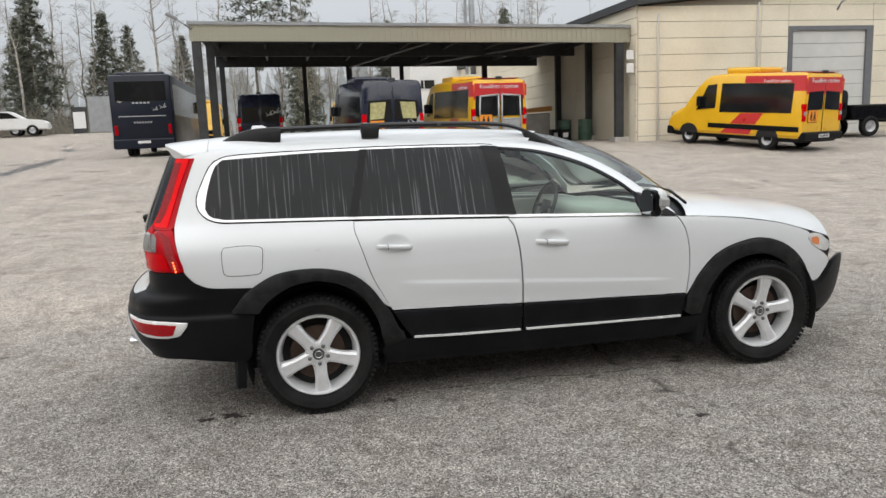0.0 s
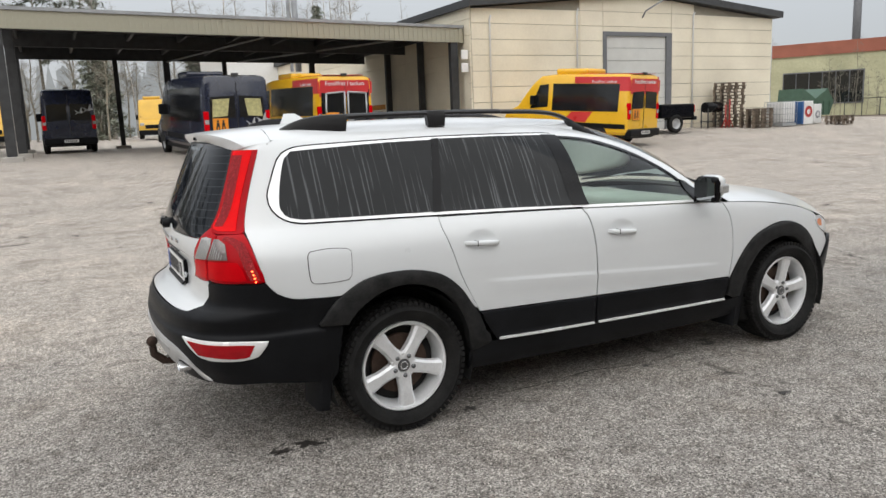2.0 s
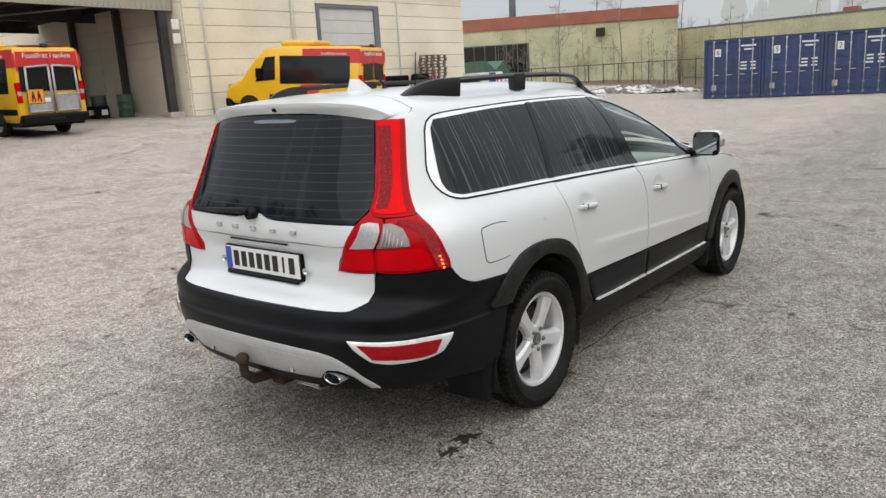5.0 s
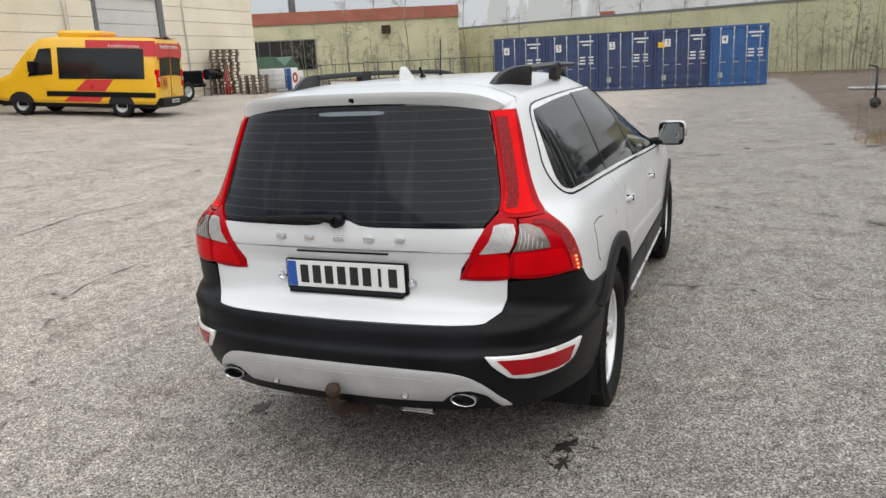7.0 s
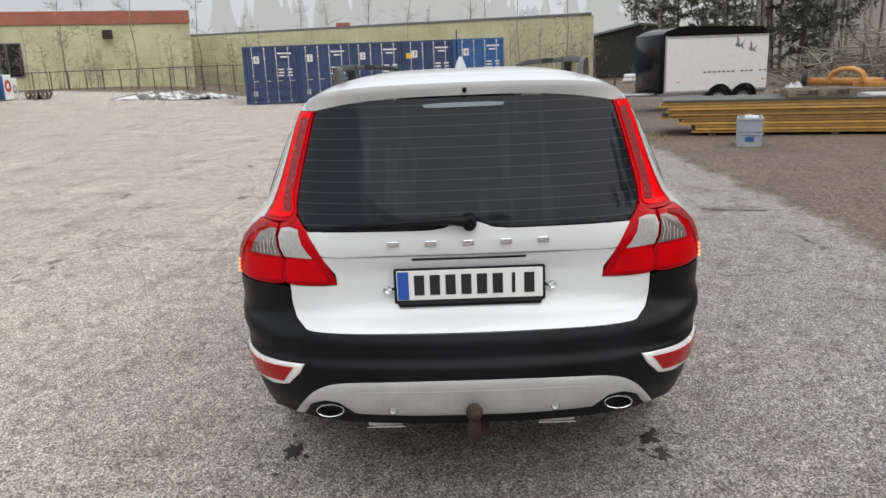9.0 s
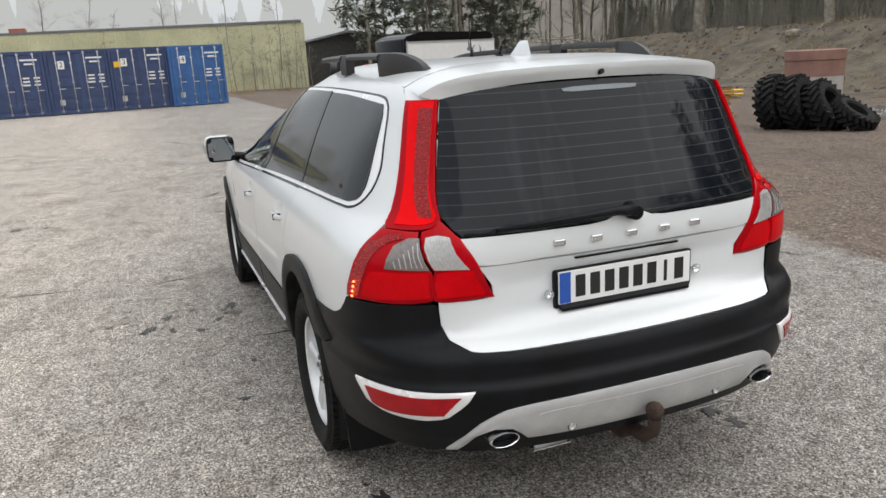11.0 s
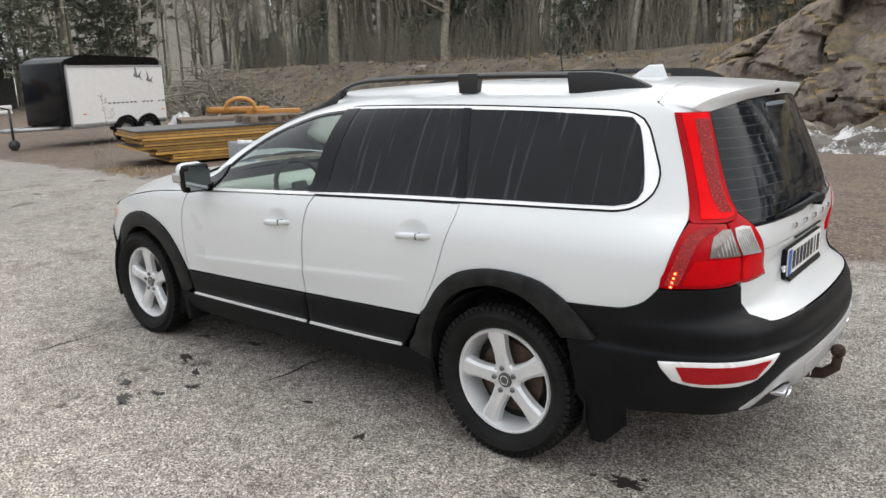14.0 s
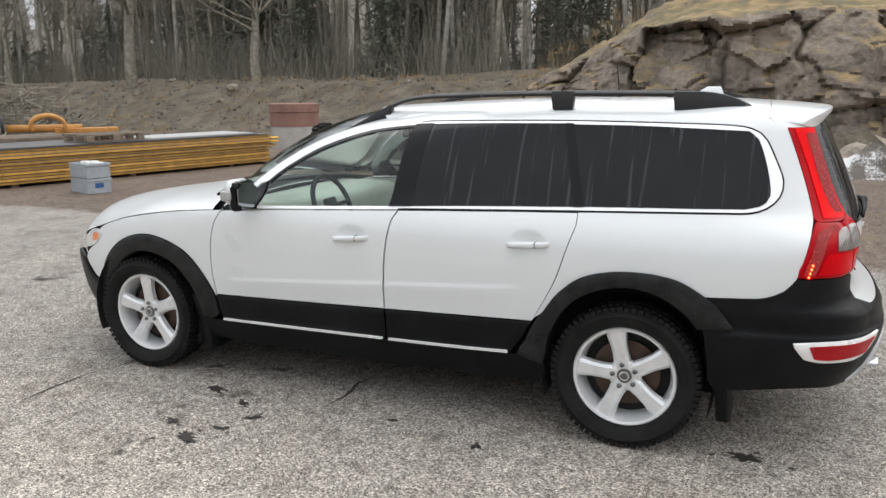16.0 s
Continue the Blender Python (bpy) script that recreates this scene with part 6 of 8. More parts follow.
    part("roof_light", boxm(-.01, .10, -.10, .10, H - .02, H + .06, .02), M["dark_steel"], v)
    part("windscreen", sheet(bmesh.new(), [(L - 1.70, -.80, H - .20), (L - .86, -.86, 1.50), (L - .86, .86, 1.50), (L - 1.70, .80, H - .20)], (.02, 0, .03)), M["pane_dark"], v, "raked dark windscreen")
    part("grille", boxm(L - .03, L + .02, -.55, .55, .72, .98, .02), M["black_plastic"], v)
    part("front_bumper", boxm(L - .25, L + .08, -.97, .97, .30, .62, .06), M["black_plastic"], v)
    if hump:
        part("roof_unit", boxm(L - 3.6, L - 2.2, -.60, .60, H - .02, H + .20, .08), M[paint if not curtains else "van_blue"], v, "low roof air-conditioning box")
    if sign:
        sg = rear_patch("school_sign", [(.30, .93), (.74, .93), (.74, 1.30), (.30, 1.30)], M["orange_sign"], v, x=-.03 if not ramp else -.12, label="orange school transport sign")
        part("sign_border", boxm(-.024 if not ramp else -.113, -.021 if not ramp else -.11, .285, .755, .915, 1.315), M["ink"], sg)
        for y in (.44, .60):
            bm = bmesh.new()
            xx = -.034 if not ramp else -.124
            lathe(bm, [(.0, -.002), (.032, -.002), (.032, .002)], 10, "x")
            bmesh.ops.translate(bm, vec=(xx, y, 1.22), verts=bm.verts[:])
            box(bm, xx - .002, xx + .002, y - .04, y + .04, 1.06, 1.18)
            box(bm, xx - .002, xx + .002, y - .055, y - .02, .96, 1.07)
            box(bm, xx - .002, xx + .002, y + .02, y + .055, .98, 1.07)
            part("pictogram", bm, M["ink"], sg)
    if birds:
        bird_mark(v, -.03, -.40, 1.62 if not curtains else 1.12)
    if not front:
        settle(v, 1.25, L - 1.02)
    return v


def settle(v, rear, fore):
    """Stand a vehicle with both axles on the rising ground."""
    m = v.matrix_basis.copy()
    pr, pf = m @ Vector((rear, 0, 0)), m @ Vector((fore, 0, 0))
    zr, zf = ground_z(pr.x, pr.y), ground_z(pf.x, pf.y)
    slope = math.atan2(zf - zr, fore - rear)
    m.translation.z = zr - rear * math.sin(slope)
    v.matrix_basis = m @ pose(0, 0, 0, 0, -math.degrees(slope), 0)


def bird_mark(parent, x, y, z, k=1.0, mat=None, plane="x"):
    """Two small flying-bird shapes."""
    for dy, dz, s in ((0, 0, 1.0), (-.32, .10, 1.2)):
        bm = bmesh.new()
        P = [(-.18, .10), (-.05, .02), (0, .0), (.04, .12), (.10, .20), (.09, .06), (.16, .0), (.06, -.04), (-.04, -.03), (-.16, -.09), (-.09, .0)]
        if plane == "x":
            sheet(bm, [(x, y + dy - a * s * k, z + dz + b_ * s * k) for a, b_ in P], (.004, 0, 0))
        else:
            sheet(bm, [(x + dy * k - a * s * k * .62, y, z + dz * k + b_ * s * k) for a, b_ in P], (0, .004, 0))
        part("bird_mark", bm, mat or M["galv"], parent, "flying-bird mark")


def on(x, y, dz=0.0):
    return (x, y, ground_z(x, y) + dz)


van(on(15.5, 16.2), 107, 5.6, 2.48, "van_yellow", "yellow and red minibus parked on the asphalt", "van_red", hump=True, sign=True)
van(on(2.0, 18.3), 94, 6.9, 2.52, "van_blue", "dark blue minibus with drawn yellowish curtains", hump=True, curtains=True, sign=True, birds=True)
van(on(5.75, 19.4), 94, 6.9, 2.48, "van_yellow", "yellow and red minibus with a folded wheelchair ramp", "van_red", hump=True, ramp=True, sign=True)
van(on(-2.2, 29.6), 91, 5.9, 2.55, "van_blue", "dark blue van with bird marks under the carport", birds=True)
van((4.3, 58.5, 1.15), -97, 6.9, 2.80, "bus_yellow", "yellow minibus facing the yard beyond the carport", hump=True, front=True)
van((-6.2, 53.0, 1.1), -88, 6.5, 2.8, "bus_yellow", "yellow minibus half hidden behind the coach", hump=True, front=True)

coach = thing("coach", on(-7.05, 29.2), 90, "dark blue coach with a large rear window", "coach")
bm = bmesh.new()
box(bm, 0, 12, -1.26, 1.26, .42, 3.45, .10)
part("body", bm, M["coach_blue"], coach, "", 40)
part("roof_unit", boxm(.3, 4, -1.0, 1.0, 3.40, 3.58, .08), M["coach_blue"], coach)
part("rear_window", boxm(-.025, -.005, -1.02, 1.02, 2.35, 3.18, .01), M["pane_dark"], coach, "large dark rear window")
for s in (-1, 1):
    part("side_window", boxm(.3, 11.6, s * 1.262 - .01, s * 1.262 + .01, 1.75, 3.05), M["pane_dark"], coach, "long dark side window")
    part("tail_lamp", boxm(-.03, .02, s * 1.08 - .07, s * 1.08 + .07, .95, 1.35, .01), M["fog_red"], coach)
    part("reflector", boxm(-.03, -.02, s * 1.0 - .12, s * 1.0 + .12, .50, .55), M["red_lens"], coach)
    for x in (3.0, 4.3, 9.6):
        van_wheel(coach, x, s * 1.10, .48)
    part("mirror", boxm(11.6, 11.8, s * 1.50 - .12, s * 1.50 + .12, 2.1, 2.75, .05), M["black_plastic"], coach)
part("engine_grille", boxm(-.02, 0, -.95, .95, 1.70, 1.74), M["galv"], coach, "bright strip across the tail")
part("rear_bumper", boxm(-.10, .1, -1.25, 1.25, .36, .78, .06), M["coach_blue"], coach)
part("number_plate", boxm(-.115, -.10, -.26, .26, .58, .69), M["plate_white"], coach)
for k in range(5):
    part("mark", boxm(-.03, -.02, -.34 + k * .15, -.24 + k * .15, 2.24, 2.31), M["galv"], coach)
for k in range(7):
    part("mark", boxm(-.012, -.002, -.36 + k * .11, -.30 + k * .11, 1.42, 1.50), M["galv"], coach)
bm = bmesh.new()
lathe(bm, [(0, -.004), (.12, -.004), (.12, .0)], 20, "x")
bmesh.ops.translate(bm, vec=(-.012, .85, 2.42), verts=bm.verts[:])
part("round_sticker", bm, M["white_plain"], coach, "round pale sticker")
bird_mark(coach, -.02, -.55, 1.98, .8, M["grey_metal"])

pick = thing("pickup_truck", on(21.3, 20.3), 178, "black pickup truck parked along the warehouse wall", "pickup")
part("load_bed", boxm(0, 1.8, -.92, .92, .60, 1.18, .06), M["gloss_black"], pick)
part("cab", boxm(1.85, 4.0, -.88, .88, .60, 1.78, .22), M["gloss_black"], pick, "", 40)
part("bonnet", boxm(3.6, 5.2, -.9, .9, .6, 1.12, .12), M["gloss_black"], pick, "", 40)
part("rear_bumper", boxm(-.15, .05, -.9, .9, .50, .66, .03), M["black_plastic"], pick)
part("number_plate", boxm(-.16, -.15, -.26, .26, .72, .83), M["plate_white"], pick)
for s in (-1, 1):
    part("tail_lamp", boxm(-.02, .02, s * .85 - .05, s * .85 + .05, .82, 1.12), M["red_lens"], pick)
    for x in (1.0, 4.3):
        van_wheel(pick, x, s * .84, .37)
settle(pick, 1.0, 4.3)


def far_car(at, rz, paint):
    c = thing("parked_car", at, rz, "white parked car at the yard's far edge", "car", "parked cars")
    bm = bmesh.new()
    prof = [(0, .35), (0, .85), (.25, .98), (.9, 1.40), (2.3, 1.42), (3.0, .98), (4.0, .88), (4.25, .65), (4.25, .35)]
    sheet(bm, [(x, -.85, z) for x, z in prof], (0, 1.7, 0))
    bmesh.ops.bevel(bm, geom=bm.edges[:], offset=.06, segments=2, affect="EDGES")
    part("body", bm, M[paint], c, "", 40)
    for s in (-1, 1):
        part("side_window", sheet(bmesh.new(), [(.5, s * .855, 1.0), (2.75, s * .855, 1.0), (2.2, s * .855, 1.34), (.95, s * .855, 1.34)], (0, s * .006, 0)), M["pane_dark"], c)
        for x in (.75, 3.4):
            van_wheel(c, x, s * .78, .31)
    return c


far_car(on(-19.0, 44.0), 8, "white_plain")
far_car(on(-21.0, 47.5), 8, "silver")


# ---- things along the warehouse ----
def pallet(at, rz=0, label="weathered wooden pallet", group="pallets"):
    p = thing("pallet", at, rz, label, "pallet", group)
    for k in range(5):
        part("board", boxm(-.6, .6, -.40 + k * .19 - .05, -.40 + k * .19 + .05, .122, .144), M["wood_old"], p)
    for y in (-.35, .03, .40):
        part("runner", boxm(-.6, .6, y - .05, y + .03, .0, .022), M["wood_old"], p)
        for x in (-.53, 0, .53):
            part("block", boxm(x - .07, x + .07, y - .05, y + .03, .022, .122), M["wood_old"], p)
    return p


p0 = pallet(on(25.55, 21.45), 4, "stack of weathered wooden pallets against the wall")
for k in range(1, 14):
    copy_thing(p0, pose(25.55 + random.uniform(-.06, .06), 21.45 + random.uniform(-.04, .04), ground_z(25.5, 21.4) + k * .146, 0, 0, 4 + random.uniform(-3, 3)))
for k in range(6):
    copy_thing(p0, pose(26.0, 20.25, ground_z(26, 20.2) + k * .146, 0, 0, -3 + random.uniform(-2, 2)))
for k in range(3):
    copy_thing(p0, pose(31.0, 19.6, ground_z(31, 19.6) + k * .146, 0, 0, 12 + random.uniform(-5, 5)))
ibc = thing("liquid_container", on(27.75, 20.35), 2, "white plastic liquid tank in a wire cage", "tank")
part("tank", boxm(-.46, .46, -.46, .46, .16, 1.10, .06), M["white_plain"], ibc)
bm = bmesh.new()
for k in range(7):
    a = -.5 + k / 6
    for s in (-.5, .5):
        tube(bm, [(a, s, .14), (a, s, 1.14)], .012, 5)
        tube(bm, [(s, a, .14), (s, a, 1.14)], .012, 5)
for z in (.3, .55, .8, 1.12):
    for s in (-.5, .5):
        tube(bm, [(-.5, s, z), (.5, s, z)], .012, 5)
        tube(bm, [(s, -.5, z), (s, .5, z)], .012, 5)
tagged(part("cage", bm, M["galv"], ibc, "grey wire cage"), kind="stuff")
part("base", boxm(-.5, .5, -.5, .5, 0, .14, .01), M["galv"], ibc)
cab1 = thing("machine_cabinet", on(29.15, 20.4), 3, "white cabinet with a blue side and a pink round mark", "cabinet")
part("body", boxm(-.42, .42, -.42, .42, .02, 1.12, .03), M["white_plain"], cab1)
part("side_panel", boxm(-.43, -.30, -.43, .43, .04, 1.10, .01), M["blue_bright"], cab1)
bm = bmesh.new()
lathe(bm, [(.13, -.004), (.13, .004), (.27, .004), (.27, -.004)], 24, "y")
bmesh.ops.translate(bm, vec=(.05, -.43, .62), verts=bm.verts[:])
part("round_mark", bm, M["tank_red"], cab1, "pink round mark")
cab2 = thing("washing_machine", on(30.4, 20.7), 5, "white washing machine standing outdoors", "appliance")
part("body", boxm(-.32, .32, -.32, .32, .02, .95, .02), M["white_plain"], cab2)
bm = bmesh.new()
lathe(bm, [(.10, -.335), (.19, -.335), (.19, -.32)], 20, "y")
bmesh.ops.translate(bm, vec=(0, 0, .45), verts=bm.verts[:])
part("door", bm, M["grey_metal"], cab2)
gr = thing("barbecue", on(24.2, 21.2), 0, "black kettle barbecue trolley by the wall", "barbecue")
bm = bmesh.new()
tube(bm, [(-.45, 0, .95), (.45, 0, .95)], .24, 12)
part("lid", bm, M["gloss_black"], gr)
for x in (-.45, .45):
    for y in (-.2, .2):
        part("leg", boxm(x - .02, x + .02, y - .02, y + .02, 0, .9), M["dark_steel"], gr)
part("shelf", boxm(-.5, .5, -.24, .24, .3, .33), M["dark_steel"], gr)
for x in (24.75, 25.0):
    st = thing("jack_stand", on(x, 20.9), 0, "red iron stand by the pallets", "stand", "iron stands")
    part("post", tube(bmesh.new(), [(0, 0, 0), (0, 0, 1.0 + (x - 24.7))], .03, 8), M["tank_red"], st)
    part("foot", tube(bmesh.new(), [(-.25, 0, .02), (0, 0, .45), (.25, 0, .02)], .025, 6), M["tank_red"], st)
for x, y, rz in ((38.4, 27.1, 5),):
    sk = thing("skip", on(x, y), rz, "green steel waste skip with a sloping lid", "skip")
    bm = bmesh.new()
    sheet(bm, [(-1.4, -.8, .15), (1.2, -.8, .15), (1.6, -.8, 1.0), (.9, -.8, 1.75), (-.3, -.8, 1.15), (-1.6, -.8, 1.75), (-1.7, -.8, 1.0)], (0, 1.6, 0))
    part("body", bm, M["green_skip"], sk)
    for k in range(5):
        part("rib", boxm(-1.3 + k * .6, -1.22 + k * .6, -.84, -.80, .2, 1.0), M["green_skip"], sk)
for k, (x, y) in enumerate(((11.15, 27.2), (11.6, 26.0))):
    d = thing("drum", on(x, y), 0, "green steel drum under the carport", "drum", "green drums")
    part("drum_body", lathe(bmesh.new(), [(0, 0), (.29, 0), (.29, .28), (.305, .30), (.29, .32), (.29, .58), (.305, .60), (.29, .62), (.29, .88), (0, .88)], 24, "z"), M["green_skip"], d, "", 40)
    part("drum_lid", lathe(bmesh.new(), [(0, .87), (.25, .87), (.30, .89), (.30, .86)], 24, "z"), M["green_skip"], d)
b1 = thing("grit_bin", on(10.2, 28.6), 10, "grey bin with an orange sloping lid", "bin")
part("bin_body", boxm(-.6, .6, -.45, .45, 0, 1.25, .05), M["concrete"], b1)
part("bin_lid", sheet(bmesh.new(), [(-.66, -.5, 1.26), (.66, -.5, 1.34), (.66, -.5, 1.56), (-.5, -.5, 1.46)], (0, 1.0, 0)), M["orange_iron"], b1, "orange plastic lid")
b2 = thing("oil_tank", on(7.9, 30.2), 0, "dark horizontal oil tank under the carport", "tank")
part("tank_body", tube(bmesh.new(), [(-1.3, 0, .75), (1.3, 0, .75)], .62, 20), M["dark_steel"], b2)
for x in (-.8, .8):
    part("cradle", boxm(x - .08, x + .08, -.5, .5, 0, .3), M["dark_steel"], b2)
for k, (x, y) in enumerate(((10.75, 26.3), (10.6, 27.0))):
    b3 = thing("battery_box", on(x, y), 0, "black plastic box with a white label", "box", "black boxes")
    part("box_body", boxm(-.22, .22, -.2, .2, 0, .5, .02), M["black_plastic"], b3)
    part("box_label", boxm(-.12, .12, -.207, -.2, .15, .35), M["white_plain"], b3)
sgp = thing("sign_post", on(-13.26, 45.2), 0, "white notice board with a dark round top", "sign")
part("board", boxm(-.35, .35, -.04, .04, .3, 1.3, .02), M["white_plain"], sgp)
part("arch_frame", boxm(-.42, .42, -.02, .06, 0, 1.6, .02), M["dark_steel"], sgp)
fb = thing("steel_gate", on(-12.0, 45.2), 0, "grey steel sheet gate in a wire fence", "gate")
part("leaf", boxm(-.7, .7, -.03, .03, .05, 2.2), M["grey_metal"], fb)

# ---- containers ----
DIGITS = "43256"
for i in range(5):
    u = Vector((-.132, .991, 0))
    o = Vector((32.35, -2.45, .03)) + u * (2.46 * i)
    if i == 0:
        o = o - Vector((.15, 0, 0))
    mat = M["blue_bright"] if i == 0 else M["blue_box"]
    c = thing("shipping_container", o, math.degrees(math.atan2(.132, .991)), "bright blue steel shipping container with closed doors" if i == 0 else "dark blue steel shipping container with closed doors", "container", "row of containers")
    part("box", boxm(.08, 6.05, .02, 2.42, .10, 2.60), mat, c)
    for a, b_, z0, z1 in ((0, 2.44, 0, .16), (0, 2.44, 2.48, 2.62), (0, .12, .16, 2.48), (2.32, 2.44, .16, 2.48)):
        part("frame_bar", boxm(0, .12, a, b_, z0, z1, .008), mat, c)
    for s in (0, 1):
        leaf = part("door_leaf", boxm(.03, .08, .13 + s * 1.09, 1.215 + s * 1.09, .17, 2.47, .006), mat, c)
        for k in range(5):
            z0 = .26 + k * .44
            part("door_rib", boxm(.012, .032, .30 + s * 1.09, 1.05 + s * 1.09, z0, z0 + .30, .006), mat, leaf)
        for yy in (.36, .92):
            y = yy + s * 1.09
            rod = part("locking_rod", tube(bmesh.new(), [(.0, y, .06), (.0, y, 2.56)], .022, 6), M["galv"], leaf, "grey locking rod")
            for z in (.12, .5, 1.3, 2.1, 2.5):
                part("bracket", boxm(-.015, .03, y - .05, y + .05, z - .025, z + .025), M["galv"], rod)
            part("lever", boxm(-.03, -.01, y - .24, y + .02, 1.02, 1.06), M["galv"], rod)
    pl = part("number_board", boxm(-.006, .006, 1.70, 1.95, 1.85, 2.18), M["white_plain"], c, "white board with a black number")
    tm = text_mesh(DIGITS[i], .30, .003)
    bmesh.ops.transform(tm, matrix=Matrix.Translation((-.010, 1.825, 2.015)) @ pose(0, 0, 0, 90, 0, -90), verts=tm.verts[:])
    part("number", tm, M["ink"], pl)
    for k, (ya, yb, z) in enumerate(((.22, .85, 2.24), (.42, .72, 2.08), (.22, .45, 1.52), (.60, .85, 1.52), (.22, .42, 1.38), (.60, .85, 1.38), (.22, .45, 1.24), (.60, .88, 1.24))):
        part("marking", boxm(.0, .009, ya, yb, z, z + .065), M["white_plain"], c)
    part("vent_plate", boxm(-.002, .010, 1.88, 2.08, .36, .60), M["galv"], c)
    if i == 1:
        part("sticker", boxm(-.002, .010, 1.92, 2.24, 1.82, 2.06), M["van_yellow"], c, "yellow sticker")

# ---- the long pale building and the shed ----
lb = thing("long_building", label="long pale yellow-green sheet-clad building with a red eaves band", category="building")
A, B, C, D = Vector((43.0, 33.5, 0)), Vector((50.0, 18.8, 0)), Vector((57.0, 22.0, 0)), Vector((48.5, -9.5, 0))


def facade(name, p, q, z0, z1, mat, th=.3, label=""):
    n = (q - p).cross(Vector((0, 0, 1))).normalized() * th
    if n.x < 0:
        n = -n
    bm = sheet(bmesh.new(), [(p.x, p.y, z0), (q.x, q.y, z0), (q.x, q.y, z1), (p.x, p.y, z1)], n)
    return part(name, bm, mat, lb, label)


facade("wall", A, B, 0, 5.0, M["lime_wall"], label="pale yellow-green wall")
facade("wall", B, C, 0, 5.0, M["lime_wall"])
facade("wall", C, D, 0, 4.35, M["lime_wall"], label="pale yellow-green wall")
facade("eaves_band", A - Vector((.1, .1, 0)), B - Vector((.12, .0, 0)), 5.0, 5.85, M["brick_red"], .4, "rust-red eaves band")
facade("eaves_band", B - Vector((.12, 0, 0)), C, 5.0, 5.85, M["brick_red"], .4)
facade("eaves_band", C, D - Vector((.1, 0, 0)), 4.35, 4.5, M["frame_grey"], .4, "grey eaves edge")
part("roof", sheet(bmesh.new(), [(D.x, D.y, 4.36), (C.x, C.y, 4.36), (C.x + 20, C.y, 4.36), (D.x + 20, D.y, 4.36)], (0, 0, .1)), M["dark_roof"], lb)
part("end_wall", boxm(48.5, 68, -9.7, -9.5, 0, 4.3), M["lime_wall"], lb)
dirn = (D - C).normalized()
for k in range(int((D - C).length / .55)):
    p = C + dirn * (k * .55)
    r_ = boxm(-.02, .02, -.06, .06, .2, 4.33)
    bmesh.ops.transform(r_, matrix=Matrix.Translation((p.x - .02, p.y, 0)) @ pose(0, 0, 0, 0, 0, math.degrees(math.atan2(dirn.y, dirn.x)) - 90), verts=r_.verts[:])
    part("cladding_rib", r_, M["lime_wall"], lb)
ub = (B - A).normalized()
nb = Vector((ub.y, -ub.x, 0)) * (1 if ub.y < 0 else -1)


def on_wall(s0, s1, z0, z1, d0, d1):
    """A slab on the end wall, from s0 to s1 along it, standing d0 to d1 proud."""
    p, q = A + ub * s0 + nb * d0, A + ub * s1 + nb * d0
    return sheet(bmesh.new(), [(p.x, p.y, z0), (q.x, q.y, z0), (q.x, q.y, z1), (p.x, p.y, z1)], nb * (d1 - d0))


wband = part("window", on_wall(.80, 5.90, 1.70, 3.92, .01, .05), M["frame_grey"], lb, "long dark window band in a grey frame")
for k in range(6):
    part("pane", on_wall(.86 + k * .835, 1.64 + k * .835, 1.78, 3.84, .05, .065), M["pane_dark"], wband)
part("wall_box", boxm(47.2, 47.7, 23.0, 23.5, 4.0, 4.6), M["rust"], lb)
part("vent_pipe", tube(bmesh.new(), [(61.4, 39.8, 4), (61.4, 39.8, 14)], .34, 10), M["frame_grey"], lb, "tall dark chimney")
for x, y in ((56, 8), (52, 24)):
    part("roof_vent", boxm(x, x + 1, y, y + 1, 4.4 if y < 20 else 5.8, 4.9 if y < 20 else 6.2), M["brick_red"], lb)
shed = thing("shed", label="low charcoal timber shed with a pale roof edge", category="shed")
part("wall", sheet(bmesh.new(), [(52, -19.0, 0), (52, -10.2, 0), (52, -10.2, 3.0), (52, -13.6, 3.66), (52, -19.0, 3.0)], (8, 0, 0)), M["shed_grey"], shed)
part("roof", sheet(bmesh.new(), [(51.7, -19.5, 2.95), (51.7, -13.6, 3.68), (51.7, -9.9, 2.95), (51.7, -9.9, 3.09), (51.7, -13.6, 3.84), (51.7, -19.5, 3.09)], (9, 0, 0)), M["grey_metal"], shed)
fence = thing("wire_fence", label="low grey wire fence before the pale building", category="fence")
for k in range(16):
    p = Vector((41.2, 26.5, 0)).lerp(Vector((46.0, 12.5, 0)), k / 15)
    part("post", tube(bmesh.new(), [(p.x, p.y, .2), (p.x, p.y, 2.0)], .03, 5), M["dark_steel"], fence)
part("rail", tube(bmesh.new(), [(41.2, 26.5, 1.95), (46.0, 12.5, 1.95)], .025, 5), M["dark_steel"], fence)


